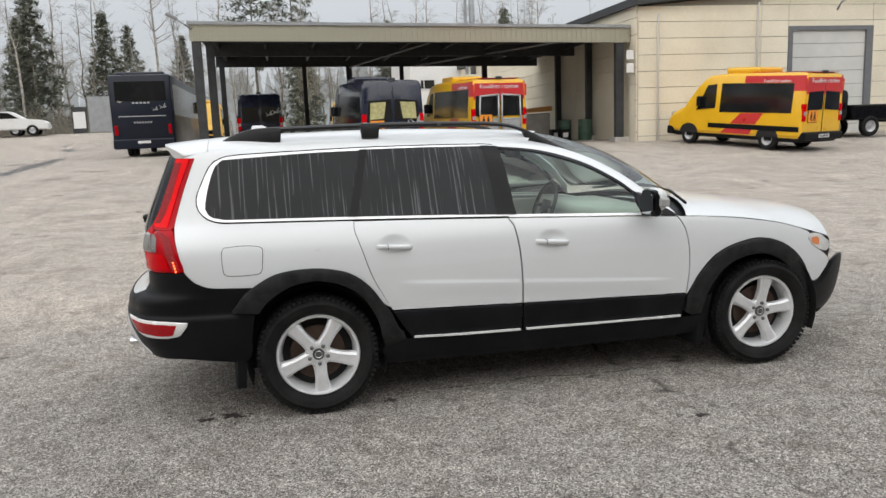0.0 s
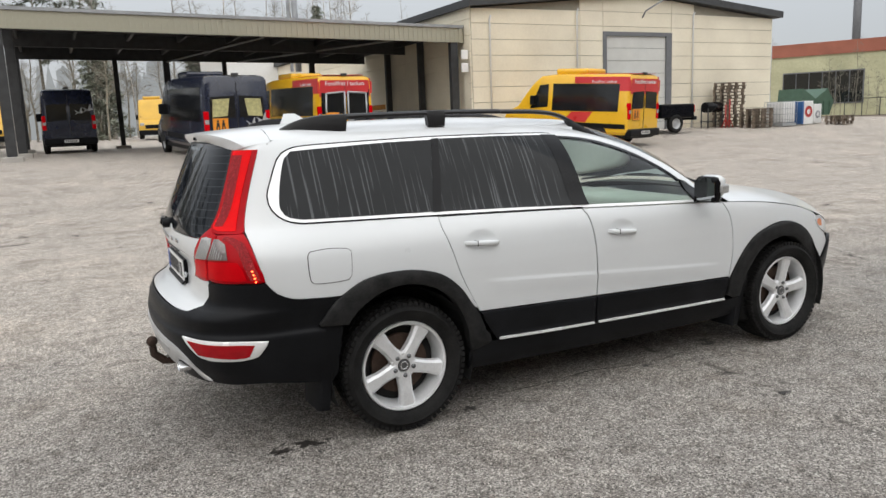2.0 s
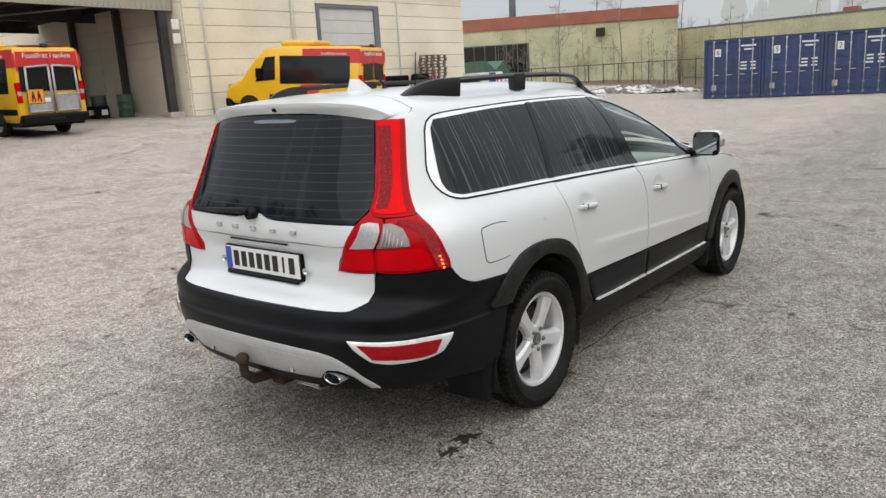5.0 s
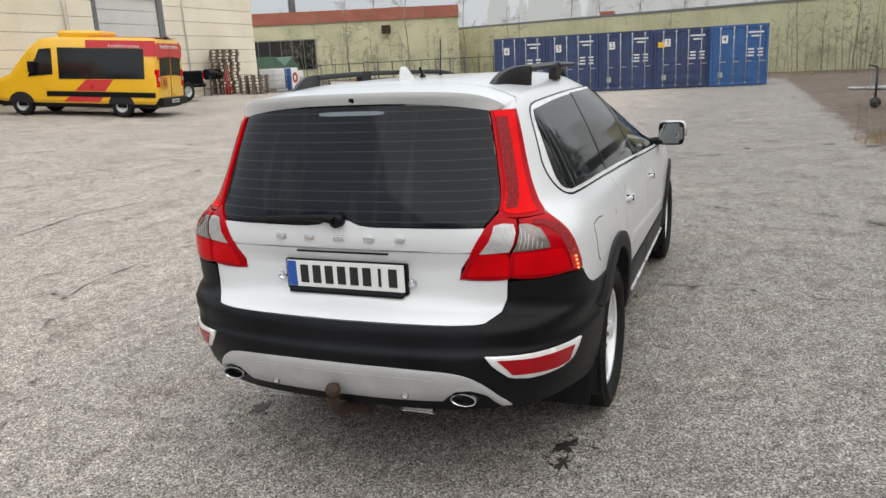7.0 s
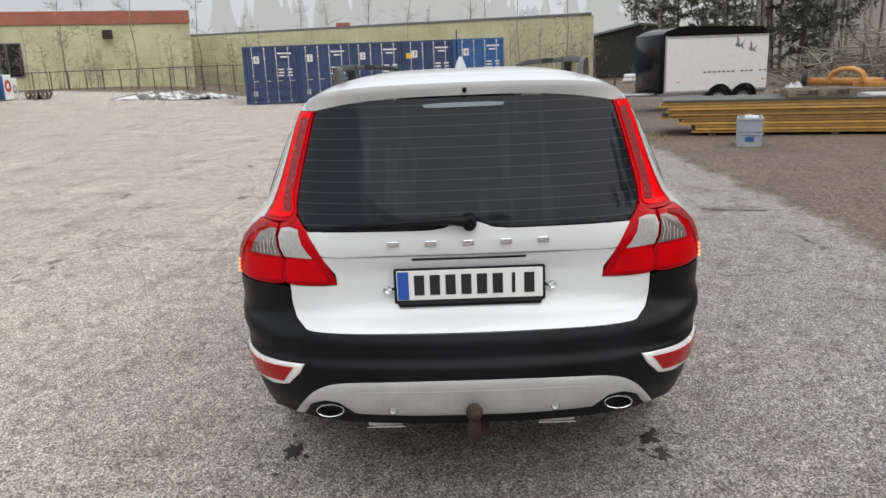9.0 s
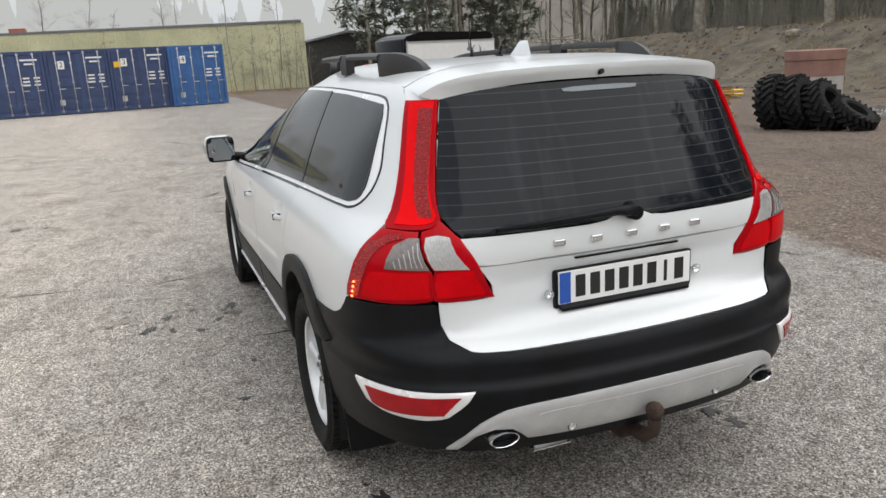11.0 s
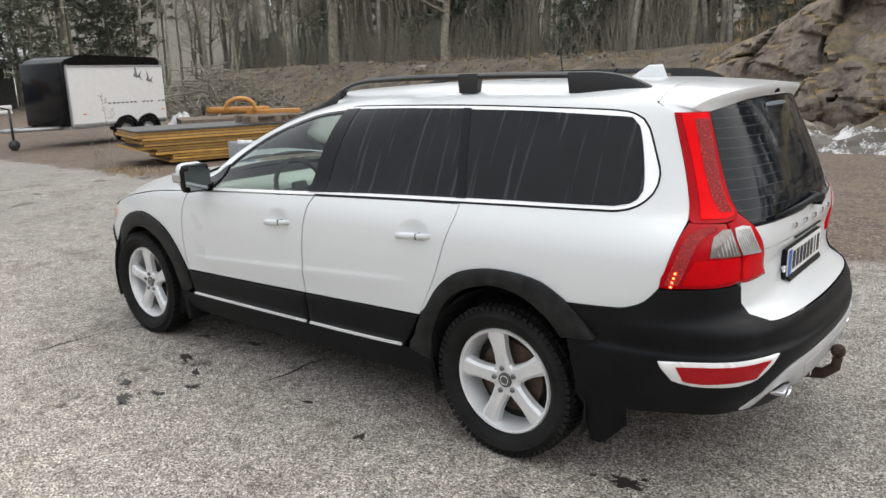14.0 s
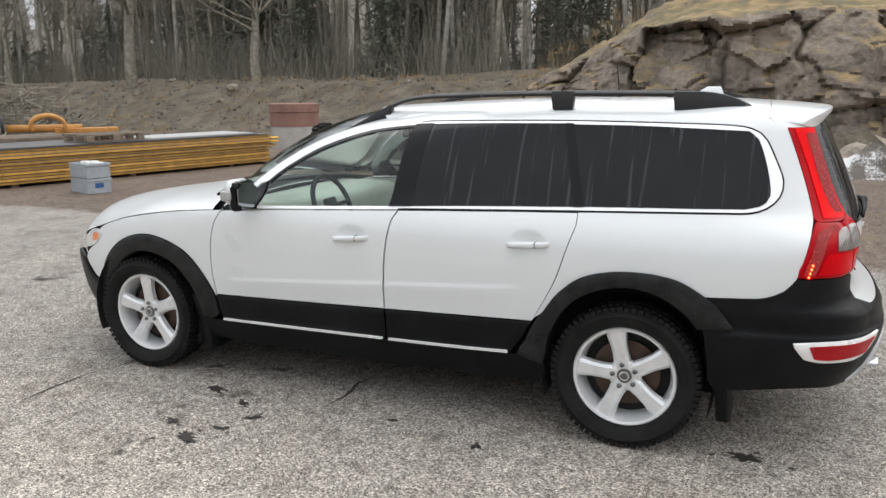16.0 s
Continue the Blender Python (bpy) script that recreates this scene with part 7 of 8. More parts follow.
# ---- snow heaps ----
def heap(name, at, rx, ry, h, mat, label, category, seed, rz=0.0, rough=.5, kind=""):
    bm = bmesh.new()
    n, m_ = 40, 12
    rings = []
    for j in range(m_ + 1):
        t = j / m_
        ring = []
        for k in range(n):
            a = k * math.tau / n
            v = Vector((math.cos(a) * t * 2.2, math.sin(a) * t * 2.2, seed))
            w = 1 + .35 * noise.noise(v * 1.3 + Vector((0, 0, 9)))
            z = h * (1 - t**1.6) * (1 + rough * noise.noise(v * 2.2)) + rough * .25 * h * noise.noise(v * 5)
            ring.append(bm.verts.new((rx * t * w * math.cos(a), ry * t * w * math.sin(a), max(-.05, z) if t < 1 else -.05)))
            if t == 0:
                break
        rings.append(ring)
    for k in range(n):
        bm.faces.new((rings[0][0], rings[1][k], rings[1][(k + 1) % n]))
    for r0, r1 in zip(rings[1:], rings[2:]):
        for k in range(n):
            bm.faces.new((r0[k], r1[k], r1[(k + 1) % n], r0[(k + 1) % n]))
    ob = link_mesh(name, bm, mat, None, label, 50)
    ob.matrix_basis = pose(*at, 0, 0, rz)
    return tagged(ob, category=category, kind=kind)


heap("snow_bank", on(34.0, 15.2), 3.6, .9, .34, M["snow"], "dirty old snow heap by the fence", "snow", 1, -44)
heap("snow_bank", on(36.2, 13.4), 1.6, .6, .28, M["snow"], "dirty old snow heap by the fence", "snow", 2, -50)
heap("snow_bank", on(-1.2, -12.6), 2.6, .8, .42, M["snow"], "dirty snow bank on the gravel under the rock", "snow", 3, 8, .9)
heap("snow_bank", on(-4.6, -11.8), 2.4, .8, .45, M["snow"], "dirty snow bank on the gravel under the rock", "snow", 4, -5, .9)
heap("snow_bank", on(2.0, -13.2), 1.9, .7, .5, M["snow"], "dirty snow bank on the gravel under the rock", "snow", 5, 12, .9)
heap("snow_bank", on(4.6, -12.5), 2.4, .55, .34, M["snow"], "dirty snow bank on the gravel under the rock", "snow", 8, 14, .9)
heap("earth_heap", on(-2.2, -13.4), 3.2, .8, .85, M["earth"], "dark earth ridge behind the snow", "earth", 6, 8, .9)

# ---- trailer ----
tr = thing("box_trailer", (16.42, -5.83, .02), math.degrees(math.atan2(-.979, .203)), "white box trailer with a black front and roof and two axles", "trailer")
# x runs from the front to the tail along the near side, y to the far side
LT, WT = 3.12, 1.66
part("chassis", boxm(-.05, LT, .05, WT - .05, .42, .55, .01), M["galv"], tr)
part("box_body", boxm(0, LT, 0, WT, .52, 2.03, .02), M["white_plain"], tr, "white panel body")
bm = bmesh.new()
box(bm, -.14, .0, .02, WT - .02, .50, 2.12, .06)
part("nose", bm, M["gloss_black"], tr, "black rounded front", 50)
bm = bmesh.new()
sheet(bm, [(-.14, 0, 2.0), (-.02, 0, 2.16), (.5, 0, 2.30), (LT - .1, 0, 2.24), (LT, 0, 2.02)], (0, WT, 0))
bmesh.ops.bevel(bm, geom=bm.edges[:], offset=.05, segments=2, affect="EDGES")
part("roof_cap", bm, M["gloss_black"], tr, "black roof cap", 50)
part("edge_rail", boxm(0, LT, -.015, .0, .50, .56), M["galv"], tr)
part("edge_rail", boxm(.0, LT, -.015, .0, 1.98, 2.03), M["galv"], tr)
part("edge_rail", boxm(-.02, .02, -.018, .0, .5, 2.05), M["galv"], tr)
for x in (1.62, 2.38):
    van_wheel(tr, x, -.02, .31)
    ob = tr.children[-1]
    ob.matrix_basis = pose(x, .06, .31, 0, 0, 180)
    bm = bmesh.new()
    for k in range(13):
        a0, a1 = math.pi * k / 13, math.pi * (k + 1) / 13
        q = [(x + r * math.cos(a), yy, .33 + r * math.sin(a)) for a, r, yy in ((a0, .36, -.10), (a1, .36, -.10), (a1, .36, .2), (a0, .36, .2))]
        bm.faces.new([bm.verts.new(p) for p in q])
        q = [(x + r * math.cos(a), -.10, .33 + r * math.sin(a)) for a, r in ((a0, .30), (a1, .30), (a1, .385), (a0, .385))]
        bm.faces.new([bm.verts.new(p) for p in q])
    bmesh.ops.recalc_face_normals(bm, faces=bm.faces[:])
    part("mudguard", bm, M["black_plastic"], tr, "black mudguard")
bm = bmesh.new()
tube(bm, [(.1, .3, .47), (-1.3, .92, .47)], .05, 6)
tube(bm, [(.1, 1.55, .47), (-1.3, .92, .47)], .05, 6)
tube(bm, [(-1.2, .92, .47), (-1.75, .92, .50)], .04, 6)
part("drawbar", bm, M["galv"], tr, "grey drawbar with a coupling")
bm = bmesh.new()
tube(bm, [(-1.15, .75, .14), (-1.15, .75, 1.0)], .03, 8)
tube(bm, [(-1.15, .75, 1.0), (-1.35, .75, 1.05)], .02, 6)
lathe(bm, [(0, .70), (.13, .71), (.13, .79), (0, .80)], 14, "y")
for v in bm.verts:
    if abs(v.co.x) < .14 and abs(v.co.z) < .14:
        v.co += Vector((-1.15, 0, .13))
part("jockey_wheel", bm, M["dark_steel"], tr, "dark jockey wheel on its post")
for k in range(14):
    if k in (7, 11):
        continue
    part("mark", boxm(1.15 + k * .142, 1.24 + k * .142, -.006, .0, 1.02, 1.06), M["frame_grey"], tr)
bird_mark(tr, 2.62, -.006, 1.62, 1.25, M["frame_grey"], "y")
for x in (.35, 2.95):
    part("side_marker", boxm(x, x + .09, -.012, 0, .78, .81), M["amber_lens"], tr)

# ---- formwork stack, crate, sheets ----
fs = thing("board_stack", (10.28, -4.32, 0), math.degrees(math.atan2(-.958, -.287)), "stack of yellow-edged formwork boards on the gravel", "boards")
random.seed(5)
for k in range(11):
    z = .06 + k * .056
    j0, j1 = random.uniform(-.10, .10), random.uniform(-.12, .12)
    x0 = (.35 if k < 3 else .10 if k < 5 else -.18) + j0
    part("board", boxm(x0, 6.35 + j1, random.uniform(-.03, .05), 1.62 + random.uniform(-.05, .05), z, z + .040), M["wood_yellow"], fs, "yellow board")
    part("board_face", boxm(x0 + .02, 6.30 + j1, random.uniform(.0, .06), 1.60, z + .041, z + .056), M["sheet_dark"], fs)
for x in (.7, 2.9, 5.2):
    part("bearer", boxm(x, x + .12, .1, 1.5, .0, .06), M["wood_old"], fs)
part("top_sheet", boxm(-.22, 6.0, .05, 1.66, .680, .694), M["sheet_dark"], fs, "dark top sheet")
part("top_sheet", boxm(3.6, 6.1, .4, 1.55, .695, .707), M["silver"], fs, "pale sheet on top")
for z in (.48, .56):
    part("strap_knot", boxm(6.3, 6.52, -.02, .10, z, z + .05, .02), M["van_yellow"], fs, "yellow strap end")
pb = pallet((10.0, -7.0, .708), 78, "old wooden pallet lying on the board stack")
cr = thing("plastic_crate", (8.40, -5.12, 0), -18, "two stacked grey plastic crates with a blue label", "crate")
for k in range(2):
    z = k * .25
    bm = bmesh.new()
    for x0, x1, y0, y1 in ((-.30, .30, -.2, -.18), (-.30, .30, .18, .2), (-.30, -.28, -.18, .18), (.28, .30, -.18, .18)):
        part("crate_wall", boxm(x0, x1, y0, y1, z, z + .24, .003), M["crate_grey"], cr)
    part("crate_floor", boxm(-.28, .28, -.18, .18, z, z + .02), M["crate_grey"], cr)
    part("crate_rim", boxm(-.315, .315, -.215, -.20, z + .20, z + .24, .004), M["crate_grey"], cr)
    part("crate_rim", boxm(-.315, -.30, -.20, .215, z + .20, z + .24, .004), M["crate_grey"], cr)
    bm.free()
    if k == 0:
        part("crate_label", boxm(-.308, -.301, -.07, .07, .09, .17), M["blue_bright"], cr, "blue label")
        part("crate_label", boxm(-.08, .08, -.208, -.2005, .09, .17), M["blue_bright"], cr, "blue label")
for k in range(7):
    part("crate_junk", boxm(-.25 + k * .07, -.20 + k * .07, -.14 + .05 * (k % 3), -.02 + .05 * (k % 3), .44, .50 + .015 * (k % 2), .01), M["white_plain"], cr)
ss2 = thing("sheet_pile", (15.7, -11.0, 0), 62, "low pile of dark sheets behind the boards", "boards")
for k in range(5):
    part("sheet", boxm(-2.2 + .05 * k, 2.2, -1.1, 1.1 - .04 * k, .02 + k * .10, .02 + k * .10 + .085), M["sheet_dark" if k % 2 else "wood_old"], ss2)
mach = thing("grapple", (15.6, -10.6, .52), -128, "orange iron timber grapple lying on the sheets", "grapple")
bm = bmesh.new()
for y in (-.35, 0.05):
    tube(bm, [(-.2 + .55 * math.cos(a), y, .28 + .30 * math.sin(a)) for a in [math.pi * (1.15 - 1.3 * k / 12) for k in range(13)]], .07, 8)
part("claw", bm, M["orange_iron"], mach, "curved orange claws")
part("beam", tube(bmesh.new(), [(-1.5, -.1, .22), (.9, -.1, .20)], .11, 10), M["orange_iron"], mach)
part("arm", boxm(.0, 2.1, -.25, .15, .05, .20, .03), M["orange_iron"], mach)
bm = bmesh.new()
lathe(bm, [(0, -.05), (.24, -.05), (.24, .05), (0, .05)], 20, "x")
bmesh.ops.translate(bm, vec=(-1.6, -.1, .32), verts=bm.verts[:])
part("disc", bm, M["dark_steel"], mach, "black disc")
mach.scale = (.75, .78, .90)
ring = thing("concrete_ring", on(11.5, -15.9, -.05), 0, "upright culvert ring, rust-red above and grey below", "culvert")
part("lower_ring", lathe(bmesh.new(), [(.64, 0), (.74, 0), (.74, .76), (.64, .76)], 40, "z"), M["concrete"], ring, "grey lower half", 40)
part("upper_ring", lathe(bmesh.new(), [(.64, .76), (.75, .76), (.75, 1.18), (.775, 1.20), (.775, 1.44), (.70, 1.46), (.64, 1.44)], 40, "z"), M["ring_red"], ring, "rust-red upper half", 40)


def tractor_tyre(x, y, z, lean_, r, label):
    """A worn tractor tyre with slanting lugs, leaning along the row."""
    ty = thing("tractor_tyre", (0, 0, 0), 0, label, "tyre", "tyres by the snow")
    w = r * .36
    part("carcass", lathe(bmesh.new(), [(r * .52, -w * .8), (r * .62, -w), (r * .85, -w * .95), (r * .94, -w * .7), (r * .95, 0), (r * .94, w * .7), (r * .85, w * .95), (r * .62, w), (r * .52, w * .8), (r * .50, 0), (r * .52, -w * .8)], 40, "x"), M["rubber"], ty, "", 40)
    bm = bmesh.new()
    for k in range(22):
        for s in (-1, 1):
            mm = pose(0, 0, 0, (k + .25 * s) * 360 / 22, 0, 0) @ Matrix.Translation((s * w * .48, 0, r * .94)) @ pose(0, 0, 0, 0, s * 9, s * 38)
            box(bm, -w * .55, w * .55, -.028, .028, -.05, .055, 0, mm)
    part("lugs", bm, M["rubber"], ty, "slanting tread lugs")
    ty.matrix_basis = pose(x, y, z, 0, 0, 198) @ pose(0, 0, 0, 0, -lean_, 0)
    return ty


for x, y, z, a, r in ((6.41, -9.44, .46, 12, .49), (6.05, -9.66, .45, 20, .49), (5.65, -9.87, .40, 32, .47), (5.27, -10.09, .26, 56, .385)):
    tractor_tyre(x, y, ground_z(x, y) + z, a, r, "worn black tractor tyre leaning in a row by the snow")
rt = thing("red_tank", on(40.6, -11.75), 0, "upright red steel tank on the gravel", "tank")
part("tank_shell", lathe(bmesh.new(), [(0, 0), (.46, 0), (.47, .06), (.46, .12), (.46, 1.20), (.40, 1.30), (.2, 1.36), (0, 1.37)], 24, "z"), M["tank_red"], rt, "", 50)
for k in range(5):
    pp = thing("pipe", on(40.9 + k * .27, -12.1 - k * .12, .13 + .24 * (k % 2)), 86 + k * 2, "pale plastic pipe lying on the gravel", "pipe", "pipes")
    part("pipe_shell", tube(bmesh.new(), [(-2.0, 0, 0), (2.0, 0, 0)], .13, 10), M["white_plain"], pp)
tp = heap("tarpaulin", on(18.7, -10.4), .8, .5, .55, M["silver"], "crumpled grey tarpaulin behind the trailer", "tarpaulin", 12)


# ---- the rock and its boulders ----
def facet(p, seed):
    """Flat tilted facets that meet in creases, about -0.5 to 0.5."""
    dist, pts = noise.voronoi(p)
    c = pts[0]
    h = noise.noise(c * 7.3 + Vector((seed, 1.7, 0)))
    tilt = Vector((noise.noise(c * 5.1 + Vector((0, seed, 3))), noise.noise(c * 6.7 + Vector((seed, 9, 0))), noise.noise(c * 4.9 + Vector((2, 5, seed)))))
    return .45 * h + 1.1 * tilt.dot(p - c) - .07 * max(0.0, 1 - (dist[1] - dist[0]) / .07)


def rock(name, at, sx, sy, sz, seed, label, parent=None, sub=3):
    bm = bmesh.new()
    bmesh.ops.create_icosphere(bm, subdivisions=sub, radius=1.0)
    for v in bm.verts:
        p = v.co.copy()
        q = p * 1.4 + Vector((seed * 3.1, seed, 0))
        d = 1 + .25 * noise.noise(q) + .30 * facet(q * .9, 5.0) + .05 * noise.noise(q * 5)
        v.co = Vector((p.x * sx, p.y * sy, p.z * sz)) * d
    ob = link_mesh(name, bm, M["moss_rock"], parent, label, 28)
    ob.matrix_basis = pose(*at, 0, 0, seed * 47 % 360)
    return ob


def cliff_front(x):
    return -14.6 - .55 * smooth(-3, 9, x) * 8 - .4 * smooth(-4, -14, x)


def cliff_top(x):
    return 4.3 * smooth(10.0, -1.0, x)**.8 + .35 * noise.noise(Vector((x * .5, 3, 0)))


bm = bmesh.new()
rows_ = []
NU, NV = 380, 130
for i in range(NU):
    x = -22 + 33 * i / (NU - 1)
    yf, zt = cliff_front(x), cliff_top(x)
    col_ = []
    for j in range(NV):
        t = j / (NV - 1)
        if t < .45:
            s = t / .45
            y, z = yf - .9 * s - .6 * s**3, -.2 + (zt + .2) * .80 * s**.9
        else:
            s = (t - .45) / .55
            y, z = yf - 1.5 - 14 * s, zt * .80 + zt * .28 * smooth(0, .5, s) + .6 * s
        p = Vector((x, y, z))
        n1 = noise.noise(Vector((x * .9, z * .9, y * .3)))
        big = facet(Vector((x * .42 + .25 * n1, z * .50 + .15 * x, y * .12)), 2.0)
        mid_ = facet(Vector((x * .95 + .2 * n1, z * 1.15 - .25 * x, 7 + y * .15)), 11.0)
        small_ = facet(Vector((x * 2.4 + .2 * n1, z * 2.6 + .4 * x, 3 + y * .3)), 23.0)
        amp = smooth(0, .06, t) * (1 - .8 * smooth(.42, .55, t)) * smooth(11, 6, x)
        y += (1.7 * big + .6 * mid_ + .16 * small_ + .25 * n1 + .05 * noise.noise(p * 6)) * amp
        z += (.15 * big) * amp + (.16 * noise.noise(p * 1.7) + .07 * noise.noise(p * 4.5)) * smooth(.4, .6, t)
        col_.append(bm.verts.new((x + .12 * noise.noise(p * 2.3), y, z)))
    rows_.append(col_)
for r0, r1 in zip(rows_, rows_[1:]):
    for j in range(NV - 1):
        bm.faces.new((r0[j], r0[j + 1], r1[j + 1], r1[j]))
bmesh.ops.recalc_face_normals(bm, faces=bm.faces[:])


def cliff_material():
    """Grey-brown split granite, with moss and dry grass on what lies flat."""
    m = material("cliff", (0.10, 0.082, 0.066), 0.9, 0, 0.5, 0.9, 8, 0.4, 9, tint=(0.23, 0.19, 0.155))
    N, L = m.node_tree.nodes, m.node_tree.links
    b = N["Principled BSDF"]
    base = b.inputs["Base Color"].links[0].from_socket
    geo = N.new("ShaderNodeNewGeometry")
    sp = N.new("ShaderNodeSeparateXYZ")
    L.new(geo.outputs["Normal"], sp.inputs["Vector"])
    n = N.new("ShaderNodeTexNoise")
    n.inputs["Scale"].default_value, n.inputs["Detail"].default_value = 1.3, 5.0
    L.new(geo.outputs["Position"], n.inputs["Vector"])
    ma = N.new("ShaderNodeMath")
    ma.operation = "MULTIPLY_ADD"
    L.new(n.outputs["Fac"], ma.inputs[0])
    ma.inputs[1].default_value = 0.7
    L.new(sp.outputs["Z"], ma.inputs[2])
    r = N.new("ShaderNodeMapRange")
    r.inputs["From Min"].default_value, r.inputs["From Max"].default_value = 0.95, 1.25
    L.new(ma.outputs[0], r.inputs["Value"])
    gr = N.new("ShaderNodeValToRGB")
    gr.color_ramp.elements[0].position, gr.color_ramp.elements[1].position = 0.38, 0.62
    gr.color_ramp.elements[0].color, gr.color_ramp.elements[1].color = (0.10, 0.088, 0.040, 1), (0.30, 0.215, 0.11, 1)
    L.new(n.outputs["Fac"], gr.inputs["Fac"])
    mx = N.new("ShaderNodeMix")
    mx.data_type = "RGBA"
    L.new(r.outputs["Result"], mx.inputs["Factor"])
    L.new(base, mx.inputs["A"])
    L.new(gr.outputs["Color"], mx.inputs["B"])
    L.new(mx.outputs["Result"], b.inputs["Base Color"])
    return m


tagged(link_mesh("rock_outcrop", bm, cliff_material(), None, "split granite outcrop with moss and dry grass on top", 35), category="rock")
random.seed(11)
for k in range(46):
    x = random.uniform(-12, 9)
    y = cliff_front(x) + random.uniform(-.6, 1.6)
    s = random.uniform(.18, .62)
    tagged(rock("boulder", on(x, y, s * .15), s * random.uniform(.8, 1.4), s, s * random.uniform(.6, 1.0), k + .3, "broken granite boulder at the foot of the outcrop", None, 2), category="boulder", group="boulders")
for k in range(11):
    x = random.uniform(3, 30)
    y = -18 - .1 * x - random.uniform(0, 6)
    s = random.uniform(.10, .30)
    tagged(rock("boulder", on(x, y, s * .1), s * 1.3, s, s * .7, k + 60.3, "half-buried boulder on the earth bank", None, 2), category="boulder", group="boulders")

# small stones and clods over the bank: one mass
bm = bmesh.new()
for _ in range(1400):
    x = random.uniform(0, 36)
    y = -16.2 - .1 * x - random.uniform(0, 8.5)
    q = random.uniform(.03, .13) * (1.6 if random.random() < .06 else 1)
    m = pose(x, y, ground_z(x, y), random.uniform(0, 360), random.uniform(0, 360), 0)
    v6 = [bm.verts.new(m @ (Vector(d) * (q * random.uniform(.55, 1.1)))) for d in ((1, 0, 0), (0, 1, 0), (-1, 0, 0), (0, -1, 0), (0, 0, 1), (0, 0, -1))]
    for a in range(4):
        bm.faces.new((v6[a], v6[(a + 1) % 4], v6[4]))
        bm.faces.new((v6[(a + 1) % 4], v6[a], v6[5]))
tagged(link_mesh("loose_stones", bm, M["bank_stone"], None, "small stones and clods strewn over the bank"), kind="stuff", category="stones")

# ---- dry grass ----
bm = bmesh.new()
random.seed(21)


def tuft(x, y, z, h, n):
    for _ in range(n):
        a, l = random.uniform(0, math.tau), random.uniform(.2, .7) * h
        bx, by = x + random.uniform(-.15, .15), y + random.uniform(-.15, .15)
        w = .008
        ca, sa = math.cos(a), math.sin(a)
        p = [(bx - w * sa, by + w * ca, z), (bx + w * sa, by - w * ca, z), (bx + l * ca * .6, by + l * sa * .6, z + h * random.uniform(.5, 1))]
        bm.faces.new([bm.verts.new(q) for q in p])


for _ in range(16):
    x = random.uniform(9.2, 10.8)
    y = -3.6 + random.uniform(-.5, .35)
    tuft(x, y, 0, random.uniform(.08, .20), 10)
for _ in range(420):
    x = random.uniform(-16, 7)
    y = cliff_front(x) - random.uniform(2.0, 12)
    tuft(x, y, cliff_top(x) * 1.02 + .1, random.uniform(.2, .5), 9)
for _ in range(1500):
    x, y = random.uniform(2, 38), random.uniform(-27, -18.5)
    if noise.noise(Vector((x * .35, y * .5, 7))) < .02:
        continue
    tuft(x, y, ground_z(x, y), random.uniform(.12, .34), 9)
for _ in range(60):
    x = random.uniform(40, 47)
    y = random.uniform(-9, 26)
    tuft(x, y, ground_z(x, y), random.uniform(.3, .8), 14)
tagged(link_mesh("dry_grass", bm, M["dry_grass"], None, "tufts of pale dry winter grass"), kind="stuff", category="grass")


# ---- trees ----
def branches(bm, p, d, length, r, depth, rng_, mi=0, up=.25, sides=5, spread=.7):
    n = 3 if depth == 2 else 2 if depth else 1
    pts, radii = [p], [r]
    q, dd = p.copy(), d.normalized()
    for k in range(n):
        dd = (dd + Vector((rng_.gauss(0, .14), rng_.gauss(0, .14), rng_.gauss(.03, .1)))).normalized()
        q = q + dd * (length / n)
        pts.append(q.copy())
        radii.append(max(.004, r * (1 - .75 * (k + 1) / n)))
    tube(bm, pts, radii, (3, 3, 4)[depth], False, mi)
    if depth > 0:
        kids = rng_.randint(3, 5)
        for _ in range(kids):
            t = rng_.uniform(.25, 1.0)
            k = min(n - 1, int(t * n))
            b0 = pts[k].lerp(pts[k + 1], t * n - k)
            side = Vector((rng_.gauss(0, 1), rng_.gauss(0, 1), rng_.gauss(up, .35)))
            nd = (dd * (1 - spread) + side.normalized() * spread)
            branches(bm, b0, nd, length * rng_.uniform(.4, .62), max(.004, radii[k] * .5), depth - 1, rng_, 1, up, 4, spread)


def bare_tree(seed, h, r, first, limbs, reach):
    """A leafless trunk with limbs and fine twigs."""
    rg = random.Random(seed)
    bm = bmesh.new()
    pts, radii = [], []
    x = y = 0.0
    for k in range(9):
        t = k / 8
        pts.append(Vector((x, y, h * t)))
        radii.append(r * (1 - .93 * t) + .006)
        x += rg.gauss(0, .012 * h)
        y += rg.gauss(0, .012 * h)
    tube(bm, pts, radii, 7, False, 0)
    for _ in range(limbs):
        t = rg.uniform(first, .98)
        k = min(7, int(t * 8))
        p = pts[k].lerp(pts[k + 1], t * 8 - k)
        a = rg.uniform(0, math.tau)
        branches(bm, p, Vector((math.cos(a), math.sin(a), rg.uniform(.3, .9))), reach * (1.15 - t) * rg.uniform(.6, 1.1), radii[k] * .42, 2, rg)
    return bm


